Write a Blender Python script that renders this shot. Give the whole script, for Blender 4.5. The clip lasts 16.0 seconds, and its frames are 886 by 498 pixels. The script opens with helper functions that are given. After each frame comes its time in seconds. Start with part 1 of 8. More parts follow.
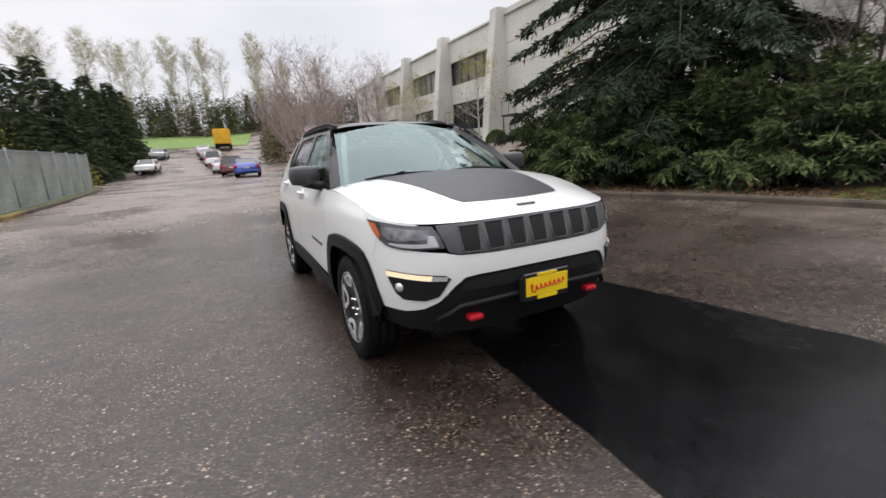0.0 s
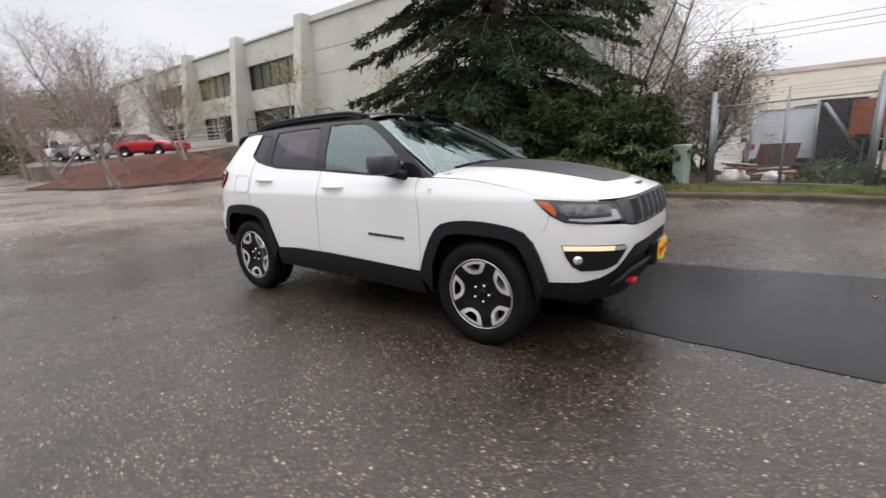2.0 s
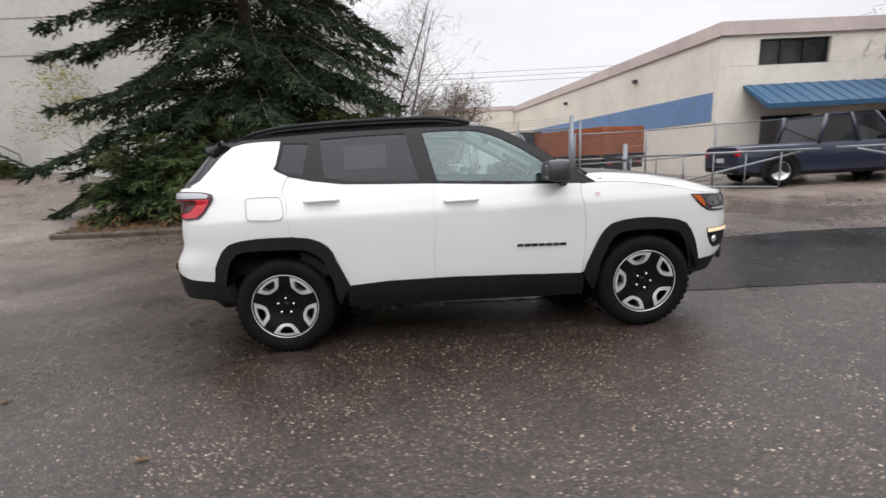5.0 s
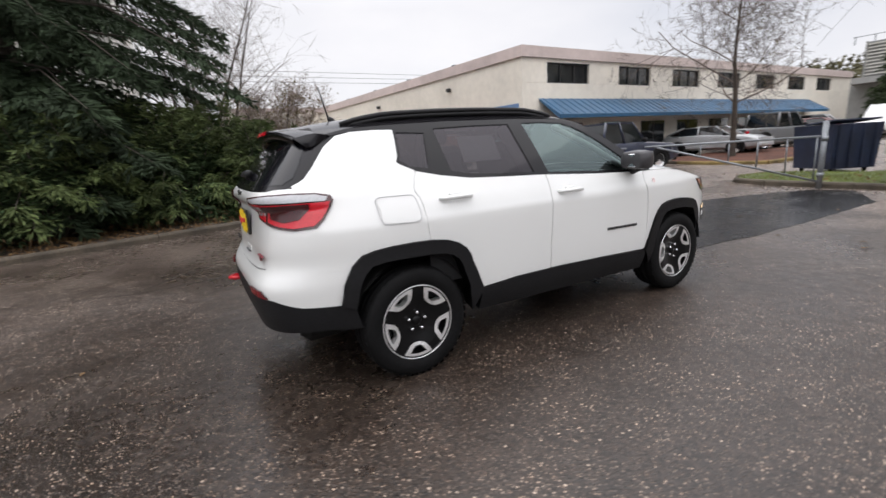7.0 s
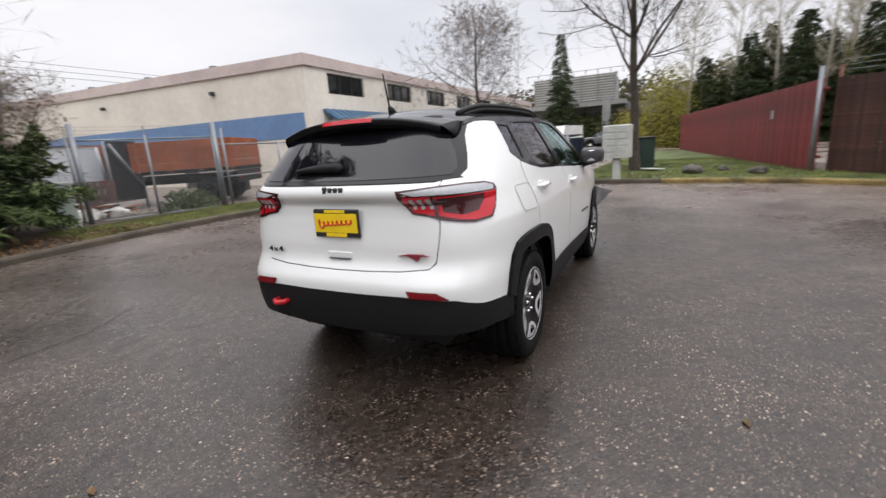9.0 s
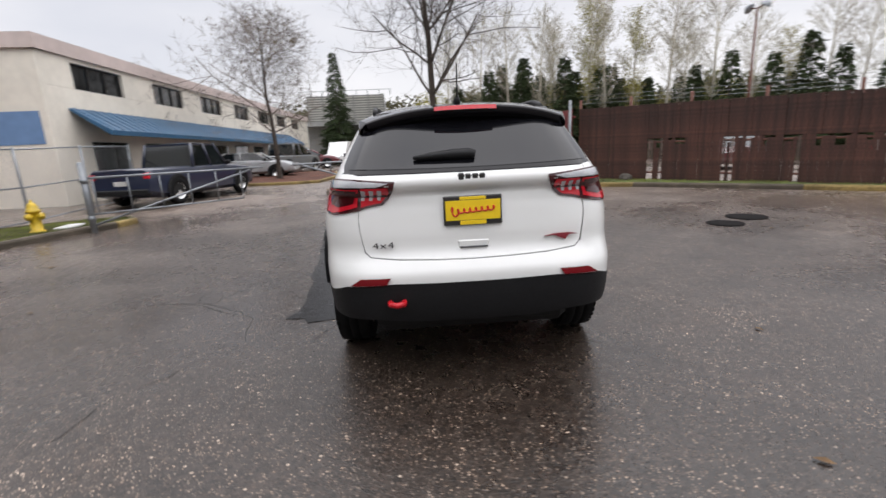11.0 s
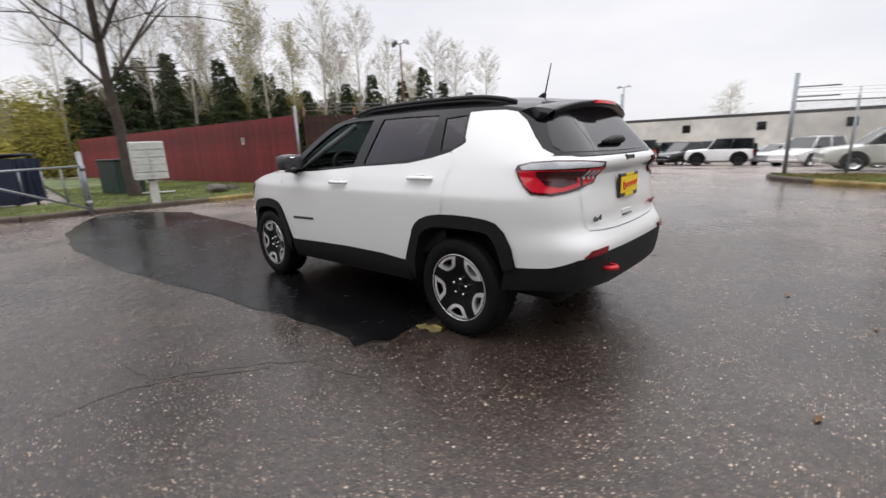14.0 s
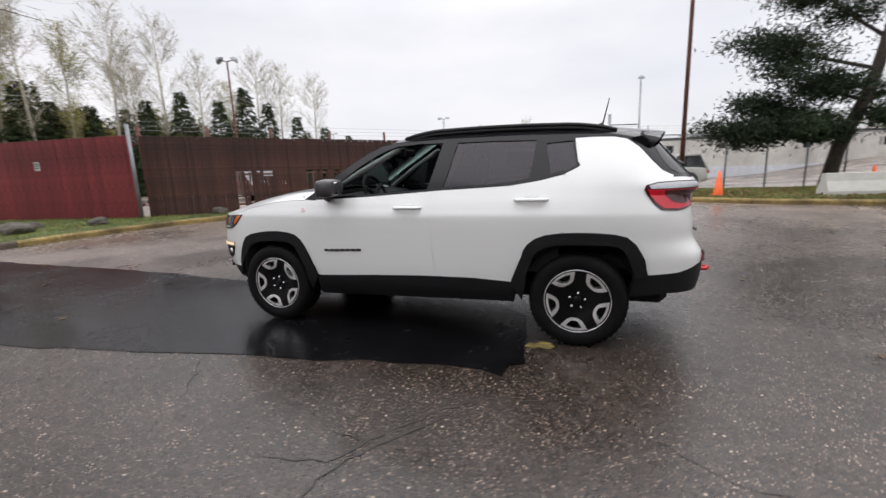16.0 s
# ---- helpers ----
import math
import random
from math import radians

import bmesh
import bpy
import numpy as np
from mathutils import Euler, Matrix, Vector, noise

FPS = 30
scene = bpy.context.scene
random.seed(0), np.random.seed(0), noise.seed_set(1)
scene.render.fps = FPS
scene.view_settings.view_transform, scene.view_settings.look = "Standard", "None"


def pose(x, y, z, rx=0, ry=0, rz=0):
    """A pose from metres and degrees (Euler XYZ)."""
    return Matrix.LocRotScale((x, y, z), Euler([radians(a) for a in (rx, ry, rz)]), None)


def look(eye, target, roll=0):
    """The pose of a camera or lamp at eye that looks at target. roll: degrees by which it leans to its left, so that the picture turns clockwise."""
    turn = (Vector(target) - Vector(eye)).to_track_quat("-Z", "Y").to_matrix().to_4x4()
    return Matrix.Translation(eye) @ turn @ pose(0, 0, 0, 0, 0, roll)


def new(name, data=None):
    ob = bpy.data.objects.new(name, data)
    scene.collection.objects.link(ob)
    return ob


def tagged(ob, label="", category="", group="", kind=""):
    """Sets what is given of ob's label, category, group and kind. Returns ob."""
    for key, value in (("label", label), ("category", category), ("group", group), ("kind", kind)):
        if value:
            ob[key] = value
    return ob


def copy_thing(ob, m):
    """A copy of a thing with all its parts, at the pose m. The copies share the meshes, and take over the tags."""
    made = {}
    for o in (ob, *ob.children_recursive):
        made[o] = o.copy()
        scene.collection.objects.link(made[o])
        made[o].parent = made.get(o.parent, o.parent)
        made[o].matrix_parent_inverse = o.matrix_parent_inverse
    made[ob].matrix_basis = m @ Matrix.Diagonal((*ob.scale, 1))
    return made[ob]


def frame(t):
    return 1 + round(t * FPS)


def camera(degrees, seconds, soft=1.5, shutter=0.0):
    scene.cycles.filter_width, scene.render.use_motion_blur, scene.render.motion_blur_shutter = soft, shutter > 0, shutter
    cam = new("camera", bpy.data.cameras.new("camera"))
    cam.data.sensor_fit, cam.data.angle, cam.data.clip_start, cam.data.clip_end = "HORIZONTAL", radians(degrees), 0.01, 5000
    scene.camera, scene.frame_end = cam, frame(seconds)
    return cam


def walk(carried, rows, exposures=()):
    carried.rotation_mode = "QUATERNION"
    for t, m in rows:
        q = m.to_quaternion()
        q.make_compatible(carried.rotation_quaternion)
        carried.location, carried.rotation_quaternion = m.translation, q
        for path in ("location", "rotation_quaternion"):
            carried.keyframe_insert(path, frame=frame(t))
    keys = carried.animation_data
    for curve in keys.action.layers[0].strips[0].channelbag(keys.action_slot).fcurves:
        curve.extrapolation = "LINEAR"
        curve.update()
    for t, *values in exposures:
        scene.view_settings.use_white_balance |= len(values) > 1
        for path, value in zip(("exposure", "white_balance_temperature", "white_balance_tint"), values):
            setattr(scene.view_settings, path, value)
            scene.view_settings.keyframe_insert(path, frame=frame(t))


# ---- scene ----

# camera and its walk: once round the parked car
cam = camera(90.7, 16.0, soft=1.5, shutter=0.55)
PATH = [
    (0, (4.071, -1.553, 1.329), (2.327, -0.679, 0.890), -3.5),
    (0.5, (3.881, -2.029, 1.324), (2.227, -0.987, 0.900), -2.5),
    (1, (3.545, -2.459, 1.329), (2.047, -1.217, 0.867), -1.8),
    (1.5, (3.197, -2.895, 1.302), (1.877, -1.476, 0.806), -0.0),
    (2, (2.758, -3.193, 1.273), (1.594, -1.626, 0.837), -2.8),
    (2.5, (2.327, -3.398, 1.287), (1.300, -1.733, 0.874), -2.4),
    (3, (1.854, -3.656, 1.293), (1.046, -1.873, 0.884), -3.2),
    (3.5, (1.322, -3.809, 1.304), (0.761, -1.927, 0.927), -2.4),
    (4, (0.782, -3.958, 1.302), (0.442, -2.027, 0.905), -2.3),
    (4.2, (0.565, -3.994, 1.334), (0.283, -2.055, 0.936), -2.7),
    (4.7, (0.014, -3.963, 1.313), (-0.026, -2.001, 0.916), -3.1),
    (5.2, (-0.540, -3.894, 1.331), (-0.358, -1.939, 0.927), -3.3),
    (5.7, (-1.088, -3.756, 1.349), (-0.684, -1.838, 0.938), -3.4),
    (6.1, (-1.518, -3.601, 1.363), (-0.937, -1.731, 0.947), -3.5),
    (6.5, (-1.943, -3.400, 1.373), (-1.167, -1.599, 0.981), -3.8),
    (7, (-2.429, -3.156, 1.369), (-1.453, -1.466, 0.931), -3.7),
    (7.5, (-2.876, -2.804, 1.394), (-1.706, -1.239, 0.968), -4.1),
    (8, (-3.342, -2.453, 1.396), (-1.929, -1.104, 0.969), -4.2),
    (8.5, (-3.675, -2.037, 1.359), (-2.090, -0.916, 0.880), -3.1),
    (8.7, (-3.793, -1.874, 1.386), (-2.148, -0.836, 0.920), -3.8),
    (9.1, (-4.018, -1.520, 1.373), (-2.261, -0.675, 0.919), -3.5),
    (9.5, (-4.182, -1.157, 1.365), (-2.346, -0.504, 0.910), -3.2),
    (9.9, (-4.305, -0.785, 1.358), (-2.410, -0.325, 0.902), -3.0),
    (10.3, (-4.386, -0.405, 1.352), (-2.454, -0.139, 0.893), -2.8),
    (10.8, (-4.435, 0.080, 1.344), (-2.487, 0.097, 0.890), -2.3),
    (11, (-4.412, 0.278, 1.321), (-2.464, 0.186, 0.881), -2.9),
    (11.5, (-4.323, 0.753, 1.343), (-2.411, 0.427, 0.858), -2.6),
    (12, (-4.247, 1.269, 1.339), (-2.420, 0.637, 0.827), -2.6),
    (12.5, (-4.054, 1.751, 1.295), (-2.316, 0.868, 0.850), -4.2),
    (13, (-3.838, 2.209, 1.314), (-2.224, 1.102, 0.901), -3.8),
    (13.5, (-3.583, 2.648, 1.328), (-2.108, 1.365, 0.907), -3.1),
    (14, (-3.201, 3.026, 1.316), (-1.874, 1.605, 0.848), -2.4),
    (14.5, (-2.807, 3.356, 1.322), (-1.692, 1.751, 0.896), -3.6),
    (15, (-2.363, 3.607, 1.323), (-1.398, 1.902, 0.920), -3.1),
    (15.5, (-1.879, 3.804, 1.374), (-1.051, 2.025, 0.986), -2.5),
    (16, (-1.414, 4.048, 1.380), (-0.768, 2.196, 0.990), -2.3),
]
walk(cam, [(t, look(eye, target, roll)) for t, eye, target, roll in PATH])

# ---------------------------------------------------------------- sky and sun
world = bpy.data.worlds.new("overcast_sky")
scene.world = world
world.use_nodes = True
wn, wl = world.node_tree.nodes, world.node_tree.links
wn.clear()
w_out = wn.new("ShaderNodeOutputWorld")
w_bg = wn.new("ShaderNodeBackground")
w_sky = wn.new("ShaderNodeTexSky")
w_sky.sky_type = 'NISHITA'
w_sky.sun_disc = False
w_sky.sun_elevation = radians(48)
w_sky.sun_rotation = radians(200)
w_coord = wn.new("ShaderNodeTexCoord")
w_map = wn.new("ShaderNodeMapping")
w_map.inputs["Scale"].default_value = (1.0, 1.0, 2.6)
w_noise = wn.new("ShaderNodeTexNoise")
w_noise.inputs["Scale"].default_value = 1.6
w_noise.inputs["Detail"].default_value = 5
w_ramp = wn.new("ShaderNodeValToRGB")
w_ramp.color_ramp.elements[0].position = 0.3
w_ramp.color_ramp.elements[0].color = (6.0, 6.1, 6.65, 1)
w_ramp.color_ramp.elements[1].position = 0.7
w_ramp.color_ramp.elements[1].color = (8.0, 7.85, 8.05, 1)
w_mix = wn.new("ShaderNodeMixRGB")
w_mix.inputs[0].default_value = 0.95
# an overcast dome is brighter overhead than at the horizon
w_sep = wn.new("ShaderNodeSeparateXYZ")
w_dome = wn.new("ShaderNodeMapRange")
for k, v in zip(("From Min", "From Max", "To Min", "To Max"), (0.28, 1.0, 1.0, 2.9)):
    w_dome.inputs[k].default_value = v
w_mul = wn.new("ShaderNodeMixRGB")
w_mul.blend_type = 'MULTIPLY'
w_mul.inputs[0].default_value = 1.0
wl.new(w_coord.outputs["Generated"], w_map.inputs[0])
wl.new(w_coord.outputs["Generated"], w_sep.inputs[0])
wl.new(w_sep.outputs["Z"], w_dome.inputs["Value"])
wl.new(w_map.outputs[0], w_noise.inputs["Vector"])
wl.new(w_noise.outputs["Fac"], w_ramp.inputs[0])
wl.new(w_sky.outputs[0], w_mix.inputs[1])
wl.new(w_ramp.outputs[0], w_mix.inputs[2])
wl.new(w_mix.outputs[0], w_mul.inputs[1])
wl.new(w_dome.outputs[0], w_mul.inputs[2])
wl.new(w_mul.outputs[0], w_bg.inputs["Color"])
w_bg.inputs["Strength"].default_value = 0.1
wl.new(w_bg.outputs[0], w_out.inputs["Surface"])

sun_data = bpy.data.lights.new("sun", 'SUN')
sun_data.energy = 1.0
sun_data.angle = radians(110)
sun_data.color = (1.0, 0.965, 0.945)
sun = new("sun", sun_data)
sun.matrix_world = look((0, 0, 30), (2, 4, 0))
scene.view_settings.exposure = 0.36

# ---------------------------------------------------------------- materials
def mat(name, color, rough=0.6, metal=0.0, grain=None, grain_amt=0.15, stain=None, stain_amt=0.2, bump=0.0,
        bump_scale=60.0, coat=0.0, spec=0.5, emit=None, rand=0.0):
    """A node material: base colour varied at two scales, fine bump, optional clear coat."""
    m = bpy.data.materials.new(name)
    m.use_nodes = True
    n, l = m.node_tree.nodes, m.node_tree.links
    b = n["Principled BSDF"]
    b.inputs["Roughness"].default_value = rough
    b.inputs["Metallic"].default_value = metal
    b.inputs["Specular IOR Level"].default_value = spec
    b.inputs["Coat Weight"].default_value = coat
    b.inputs["Coat Roughness"].default_value = 0.05
    b.inputs["Base Color"].default_value = (*color, 1)
    tc = n.new("ShaderNodeTexCoord")
    last = None

    def noisy(scale, amt, detail=4.0):
        nonlocal last
        t = n.new("ShaderNodeTexNoise")
        t.inputs["Scale"].default_value = scale
        t.inputs["Detail"].default_value = detail
        l.new(tc.outputs["Object"], t.inputs["Vector"])
        r = n.new("ShaderNodeMapRange")
        r.inputs["From Min"].default_value, r.inputs["From Max"].default_value = 0.3, 0.7
        r.inputs["To Min"].default_value, r.inputs["To Max"].default_value = 1 - amt, 1 + amt
        l.new(t.outputs["Fac"], r.inputs["Value"])
        mix = n.new("ShaderNodeMixRGB")
        mix.blend_type = 'MULTIPLY'
        mix.inputs[0].default_value = 1.0
        if last is None:
            mix.inputs[1].default_value = (*color, 1)
        else:
            l.new(last, mix.inputs[1])
        l.new(r.outputs[0], mix.inputs[2])
        last = mix.outputs[0]
        return t

    if grain:
        noisy(grain, grain_amt)
    if stain:
        noisy(stain, stain_amt, 3.0)
    if rand:
        oi = n.new("ShaderNodeObjectInfo")
        r = n.new("ShaderNodeMapRange")
        r.inputs["To Min"].default_value, r.inputs["To Max"].default_value = 1 - rand, 1 + rand
        l.new(oi.outputs["Random"], r.inputs["Value"])
        mix = n.new("ShaderNodeMixRGB")
        mix.blend_type = 'MULTIPLY'
        mix.inputs[0].default_value = 1.0
        if last is None:
            mix.inputs[1].default_value = (*color, 1)
        else:
            l.new(last, mix.inputs[1])
        l.new(r.outputs[0], mix.inputs[2])
        last = mix.outputs[0]
    if last is not None:
        l.new(last, b.inputs["Base Color"])
    if bump:
        t = n.new("ShaderNodeTexNoise")
        t.inputs["Scale"].default_value = bump_scale
        t.inputs["Detail"].default_value = 3
        l.new(tc.outputs["Object"], t.inputs["Vector"])
        bp = n.new("ShaderNodeBump")
        bp.inputs["Strength"].default_value = bump
        bp.inputs["Distance"].default_value = 0.02
        l.new(t.outputs["Fac"], bp.inputs["Height"])
        l.new(bp.outputs[0], b.inputs["Normal"])
    if emit:
        b.inputs["Emission Color"].default_value = (*emit[0], 1)
        b.inputs["Emission Strength"].default_value = emit[1]
    return m


def wet_asphalt(name, base, stone, puddle_scale=0.22, rough=(0.22, 0.62), stone_scale=75.0, stone_amt=0.55, spec=0.5, pick_from=0.5, relief=0.45, far_sheen=1.0, grain=0.45):
    """Damp asphalt: pale stones in dark binder, drying patches that change the gloss, fine relief. Away from the car
    the sky's sheen is painted in as paler colour.
    """
    m = bpy.data.materials.new(name)
    m.use_nodes = True
    n, l = m.node_tree.nodes, m.node_tree.links
    b = n["Principled BSDF"]
    tc = n.new("ShaderNodeTexCoord")

    def tex(kind, scale, detail=3.0):
        t = n.new(kind)
        t.inputs["Scale"].default_value = scale
        if kind == "ShaderNodeTexNoise":
            t.inputs["Detail"].default_value = detail
        l.new(tc.outputs["Object"], t.inputs["Vector"])
        return t

    def rng(src, a, z, lo, hi):
        r = n.new("ShaderNodeMapRange")
        for k, v in zip(("From Min", "From Max", "To Min", "To Max"), (a, z, lo, hi)):
            r.inputs[k].default_value = v
        l.new(src, r.inputs["Value"])
        return r.outputs[0]

    def mixc(kind, f, a, c):
        x = n.new("ShaderNodeMixRGB")
        x.blend_type = kind
        for i, v in enumerate((f, a, c)):
            if isinstance(v, (int, float)):
                x.inputs[i].default_value = v if i == 0 else (v, v, v, 1)
            elif isinstance(v, tuple):
                x.inputs[i].default_value = (*v, 1)
            else:
                l.new(v, x.inputs[i])
        return x.outputs[0]

    vor = tex("ShaderNodeTexVoronoi", stone_scale)
    sep = n.new("ShaderNodeSeparateColor")
    l.new(vor.outputs["Color"], sep.inputs[0])
    inside = rng(vor.outputs["Distance"], 0.25, 0.5, 1.0, 0.0)
    pick = rng(sep.outputs[0], pick_from, 1.0, 0.0, 1.0)
    f = n.new("ShaderNodeMath")
    f.operation = 'MULTIPLY'
    l.new(inside, f.inputs[0])
    l.new(pick, f.inputs[1])
    f2 = n.new("ShaderNodeMath")
    f2.operation = 'MULTIPLY'
    l.new(f.outputs[0], f2.inputs[0])
    spread = tex("ShaderNodeTexNoise", 3.2, 3.0)
    l.new(rng(spread.outputs["Fac"], 0.32, 0.68, stone_amt * 0.25, stone_amt * 1.15), f2.inputs[1])
    tint = mixc('MIX', sep.outputs[1], stone, tuple(c * 0.55 for c in stone))
    col = mixc('MIX', f2.outputs[0], base, tint)
    grit = tex("ShaderNodeTexVoronoi", stone_scale * 0.62)
    gsep = n.new("ShaderNodeSeparateColor")
    l.new(grit.outputs["Color"], gsep.inputs[0])
    col = mixc('MULTIPLY', 1.0, col, rng(sep.outputs[2], 0.0, 1.0, 1.0 - grain, 1.0 + grain))
    col = mixc('MULTIPLY', 1.0, col, rng(gsep.outputs[0], 0.0, 1.0, 1.0 - grain * 0.8, 1.0 + grain * 0.8))
    col = mixc('MIX', rng(gsep.outputs[1], 0.0, 1.0, 0.0, grain * 0.6), col, mixc('MULTIPLY', 1.0, col, (1.35, 0.98, 0.72)))
    chip = tex("ShaderNodeTexVoronoi", stone_scale * 0.30)
    csep = n.new("ShaderNodeSeparateColor")
    l.new(chip.outputs["Color"], csep.inputs[0])
    both = n.new("ShaderNodeMath")
    both.operation = 'MULTIPLY'
    l.new(rng(chip.outputs["Distance"], 0.12, 0.22, 1.0, 0.0), both.inputs[0])
    l.new(rng(csep.outputs[0], 0.80, 0.90, 0.0, grain * 1.4), both.inputs[1])
    col = mixc('MIX', both.outputs[0], col, tuple(c * 1.35 for c in stone))
    big = tex("ShaderNodeTexNoise", puddle_scale, 4.0)
    mid = tex("ShaderNodeTexNoise", 1.7, 4.0)
    col = mixc('MULTIPLY', 1.0, col, rng(mid.outputs["Fac"], 0.3, 0.7, 0.82, 1.18))
    col = mixc('MULTIPLY', 1.0, col, rng(big.outputs["Fac"], 0.35, 0.65, 0.8, 1.2))
    blot = tex("ShaderNodeTexNoise", 0.75, 6.0)
    col = mixc('MULTIPLY', 1.0, col, rng(blot.outputs["Fac"], 0.52, 0.66, 1.0, 0.68))
    # sky sheen on distant asphalt, painted into the colour: paler and bluer outwards
    if far_sheen > 1:
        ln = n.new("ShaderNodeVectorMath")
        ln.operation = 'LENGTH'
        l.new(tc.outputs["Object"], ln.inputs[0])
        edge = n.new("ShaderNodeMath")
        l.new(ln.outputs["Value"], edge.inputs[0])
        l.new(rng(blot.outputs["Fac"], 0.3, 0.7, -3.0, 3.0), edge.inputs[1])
        col = mixc('MIX', rng(edge.outputs[0], 4.0, 11.0, 0.0, 1.0), col, mixc('MULTIPLY', 1.0, col, (far_sheen * .92, far_sheen, far_sheen * 1.08)))
    l.new(col, b.inputs["Base Color"])
    fine = tex("ShaderNodeTexNoise", 9.0, 3.0)
    r1 = rng(big.outputs["Fac"], 0.38, 0.62, rough[0], rough[1])
    r2 = n.new("ShaderNodeMath")
    r2.operation = 'ADD'
    l.new(r1, r2.inputs[0])
    l.new(rng(fine.outputs["Fac"], 0.3, 0.7, -0.07, 0.07), r2.inputs[1])
    l.new(r2.outputs[0], b.inputs["Roughness"])
    b.inputs["Specular IOR Level"].default_value = spec
    bp = n.new("ShaderNodeBump")
    bp.inputs["Strength"].default_value = relief
    bp.inputs["Distance"].default_value = 0.006
    l.new(inside, bp.inputs["Height"])
    l.new(bp.outputs[0], b.inputs["Normal"])
    return m


def glass_mat(name, tint=(0.6, 0.7, 0.68), sheen=(0.95, 0.97, 1.0), ior=1.5, rough=0.0):
    """Thin car glass: a tinted sheet that reflects the sky; a higher ior stands for a coated pane."""
    m = bpy.data.materials.new(name)
    m.use_nodes = True
    n, l = m.node_tree.nodes, m.node_tree.links
    n.remove(n["Principled BSDF"])
    out = n["Material Output"]
    tr = n.new("ShaderNodeBsdfTransparent")
    tr.inputs[0].default_value = (*tint, 1)
    gl = n.new("ShaderNodeBsdfGlossy")
    gl.inputs["Roughness"].default_value = rough
    gl.inputs["Color"].default_value = (*sheen, 1)
    fr = n.new("ShaderNodeFresnel")
    fr.inputs["IOR"].default_value = ior
    mx = n.new("ShaderNodeMixShader")
    l.new(fr.outputs[0], mx.inputs[0])
    l.new(tr.outputs[0], mx.inputs[1])
    l.new(gl.outputs[0], mx.inputs[2])
    l.new(mx.outputs[0], out.inputs["Surface"])
    return m


M_ASPHALT = wet_asphalt("wet_worn_asphalt", (0.0275, 0.0209, 0.0170), (0.42, 0.33, 0.255), rough=(0.17, 0.42), stone_scale=78, stone_amt=0.85, spec=0.5, pick_from=0.56, relief=0.24, far_sheen=4.8)
M_PATCH = wet_asphalt("fresh_black_asphalt", (0.0042, 0.0042, 0.0048), (0.012, 0.012, 0.012), rough=(0.12, 0.27), stone_amt=0.35, spec=0.16, stone_scale=110, relief=0.10, puddle_scale=0.9, grain=0.15)
M_GRASS_SOIL = mat("damp_lawn_soil", (0.075, 0.098, 0.03), 0.9, grain=14, grain_amt=0.5, stain=1.3, stain_amt=0.5, bump=0.6, bump_scale=40)
M_BEDSOIL = mat("dark_bed_soil", (0.048, 0.034, 0.022), 0.95, grain=14, grain_amt=0.5, stain=1.3, stain_amt=0.45, bump=0.7, bump_scale=40)
M_BLADE = mat("grass_blades", (0.13, 0.15, 0.035), 0.7, grain=2.5, grain_amt=0.45, stain=0.6, stain_amt=0.4)
M_MULCH = mat("red_bark_mulch", (0.088, 0.032, 0.018), 0.95, grain=22, grain_amt=0.6, stain=1.2, stain_amt=0.35, bump=1.0, bump_scale=30)
M_KERB = mat("weathered_kerb_concrete", (0.075, 0.06, 0.043), 0.85, grain=30, grain_amt=0.3, stain=2.0, stain_amt=0.45, bump=0.4, bump_scale=50)
M_KERB_YELLOW = mat("faded_yellow_kerb", (0.19, 0.135, 0.045), 0.8, grain=20, grain_amt=0.35, stain=2.0, stain_amt=0.55, bump=0.3, bump_scale=50)
M_CONCRETE = mat("pale_tilt_up_concrete", (0.505, 0.495, 0.455), 0.85, grain=6, grain_amt=0.07, stain=0.35, stain_amt=0.12, bump=0.15, bump_scale=20)
M_CONCRETE_DK = mat("concrete_joint", (0.30, 0.25, 0.22), 0.9, grain=6, grain_amt=0.1)
M_CREAM = mat("cream_painted_wall", (0.76, 0.71, 0.62), 0.75, grain=4, grain_amt=0.05, stain=0.4, stain_amt=0.09, bump=0.12, bump_scale=25)
M_PINKBAND = mat("dusty_pink_parapet", (0.55, 0.46, 0.43), 0.75, grain=4, grain_amt=0.05, stain=0.5, stain_amt=0.12)
M_BLUEBAND = mat("slate_blue_band", (0.14, 0.24, 0.42), 0.65, grain=4, grain_amt=0.06, stain=0.5, stain_amt=0.12)
M_AWNING = mat("blue_metal_awning", (0.030, 0.10, 0.19), 0.4, grain=5, grain_amt=0.08, stain=0.8, stain_amt=0.15)
M_DARKGLASS = mat("dark_window_glass", (0.012, 0.015, 0.017), 0.06, spec=0.7, stain=0.8, stain_amt=0.5)
# upper panes: the reflected sky is put into the base colour as grey
M_SKYGLASS = mat("sky_grey_window_glass", (0.075, 0.078, 0.08), 0.08, spec=0.8, stain=0.5, stain_amt=0.4)
M_FRAME_DK = mat("dark_window_frame", (0.03, 0.03, 0.03), 0.4, grain=30, grain_amt=0.1)
M_WHITEWALL = mat("grey_white_metal_wall", (0.50, 0.50, 0.48), 0.7, grain=3, grain_amt=0.08, stain=0.3, stain_amt=0.15)
M_REDFENCE = mat("barn_red_fence_board", (0.175, 0.021, 0.023), 0.6, grain=9, grain_amt=0.3, stain=0.8, stain_amt=0.35, bump=0.15, bump_scale=30, rand=0.18)
M_RUST = mat("rusty_fence_slat", (0.055, 0.021, 0.014), 0.75, grain=12, grain_amt=0.5, stain=0.7, stain_amt=0.5, bump=0.2, bump_scale=40, rand=0.3)
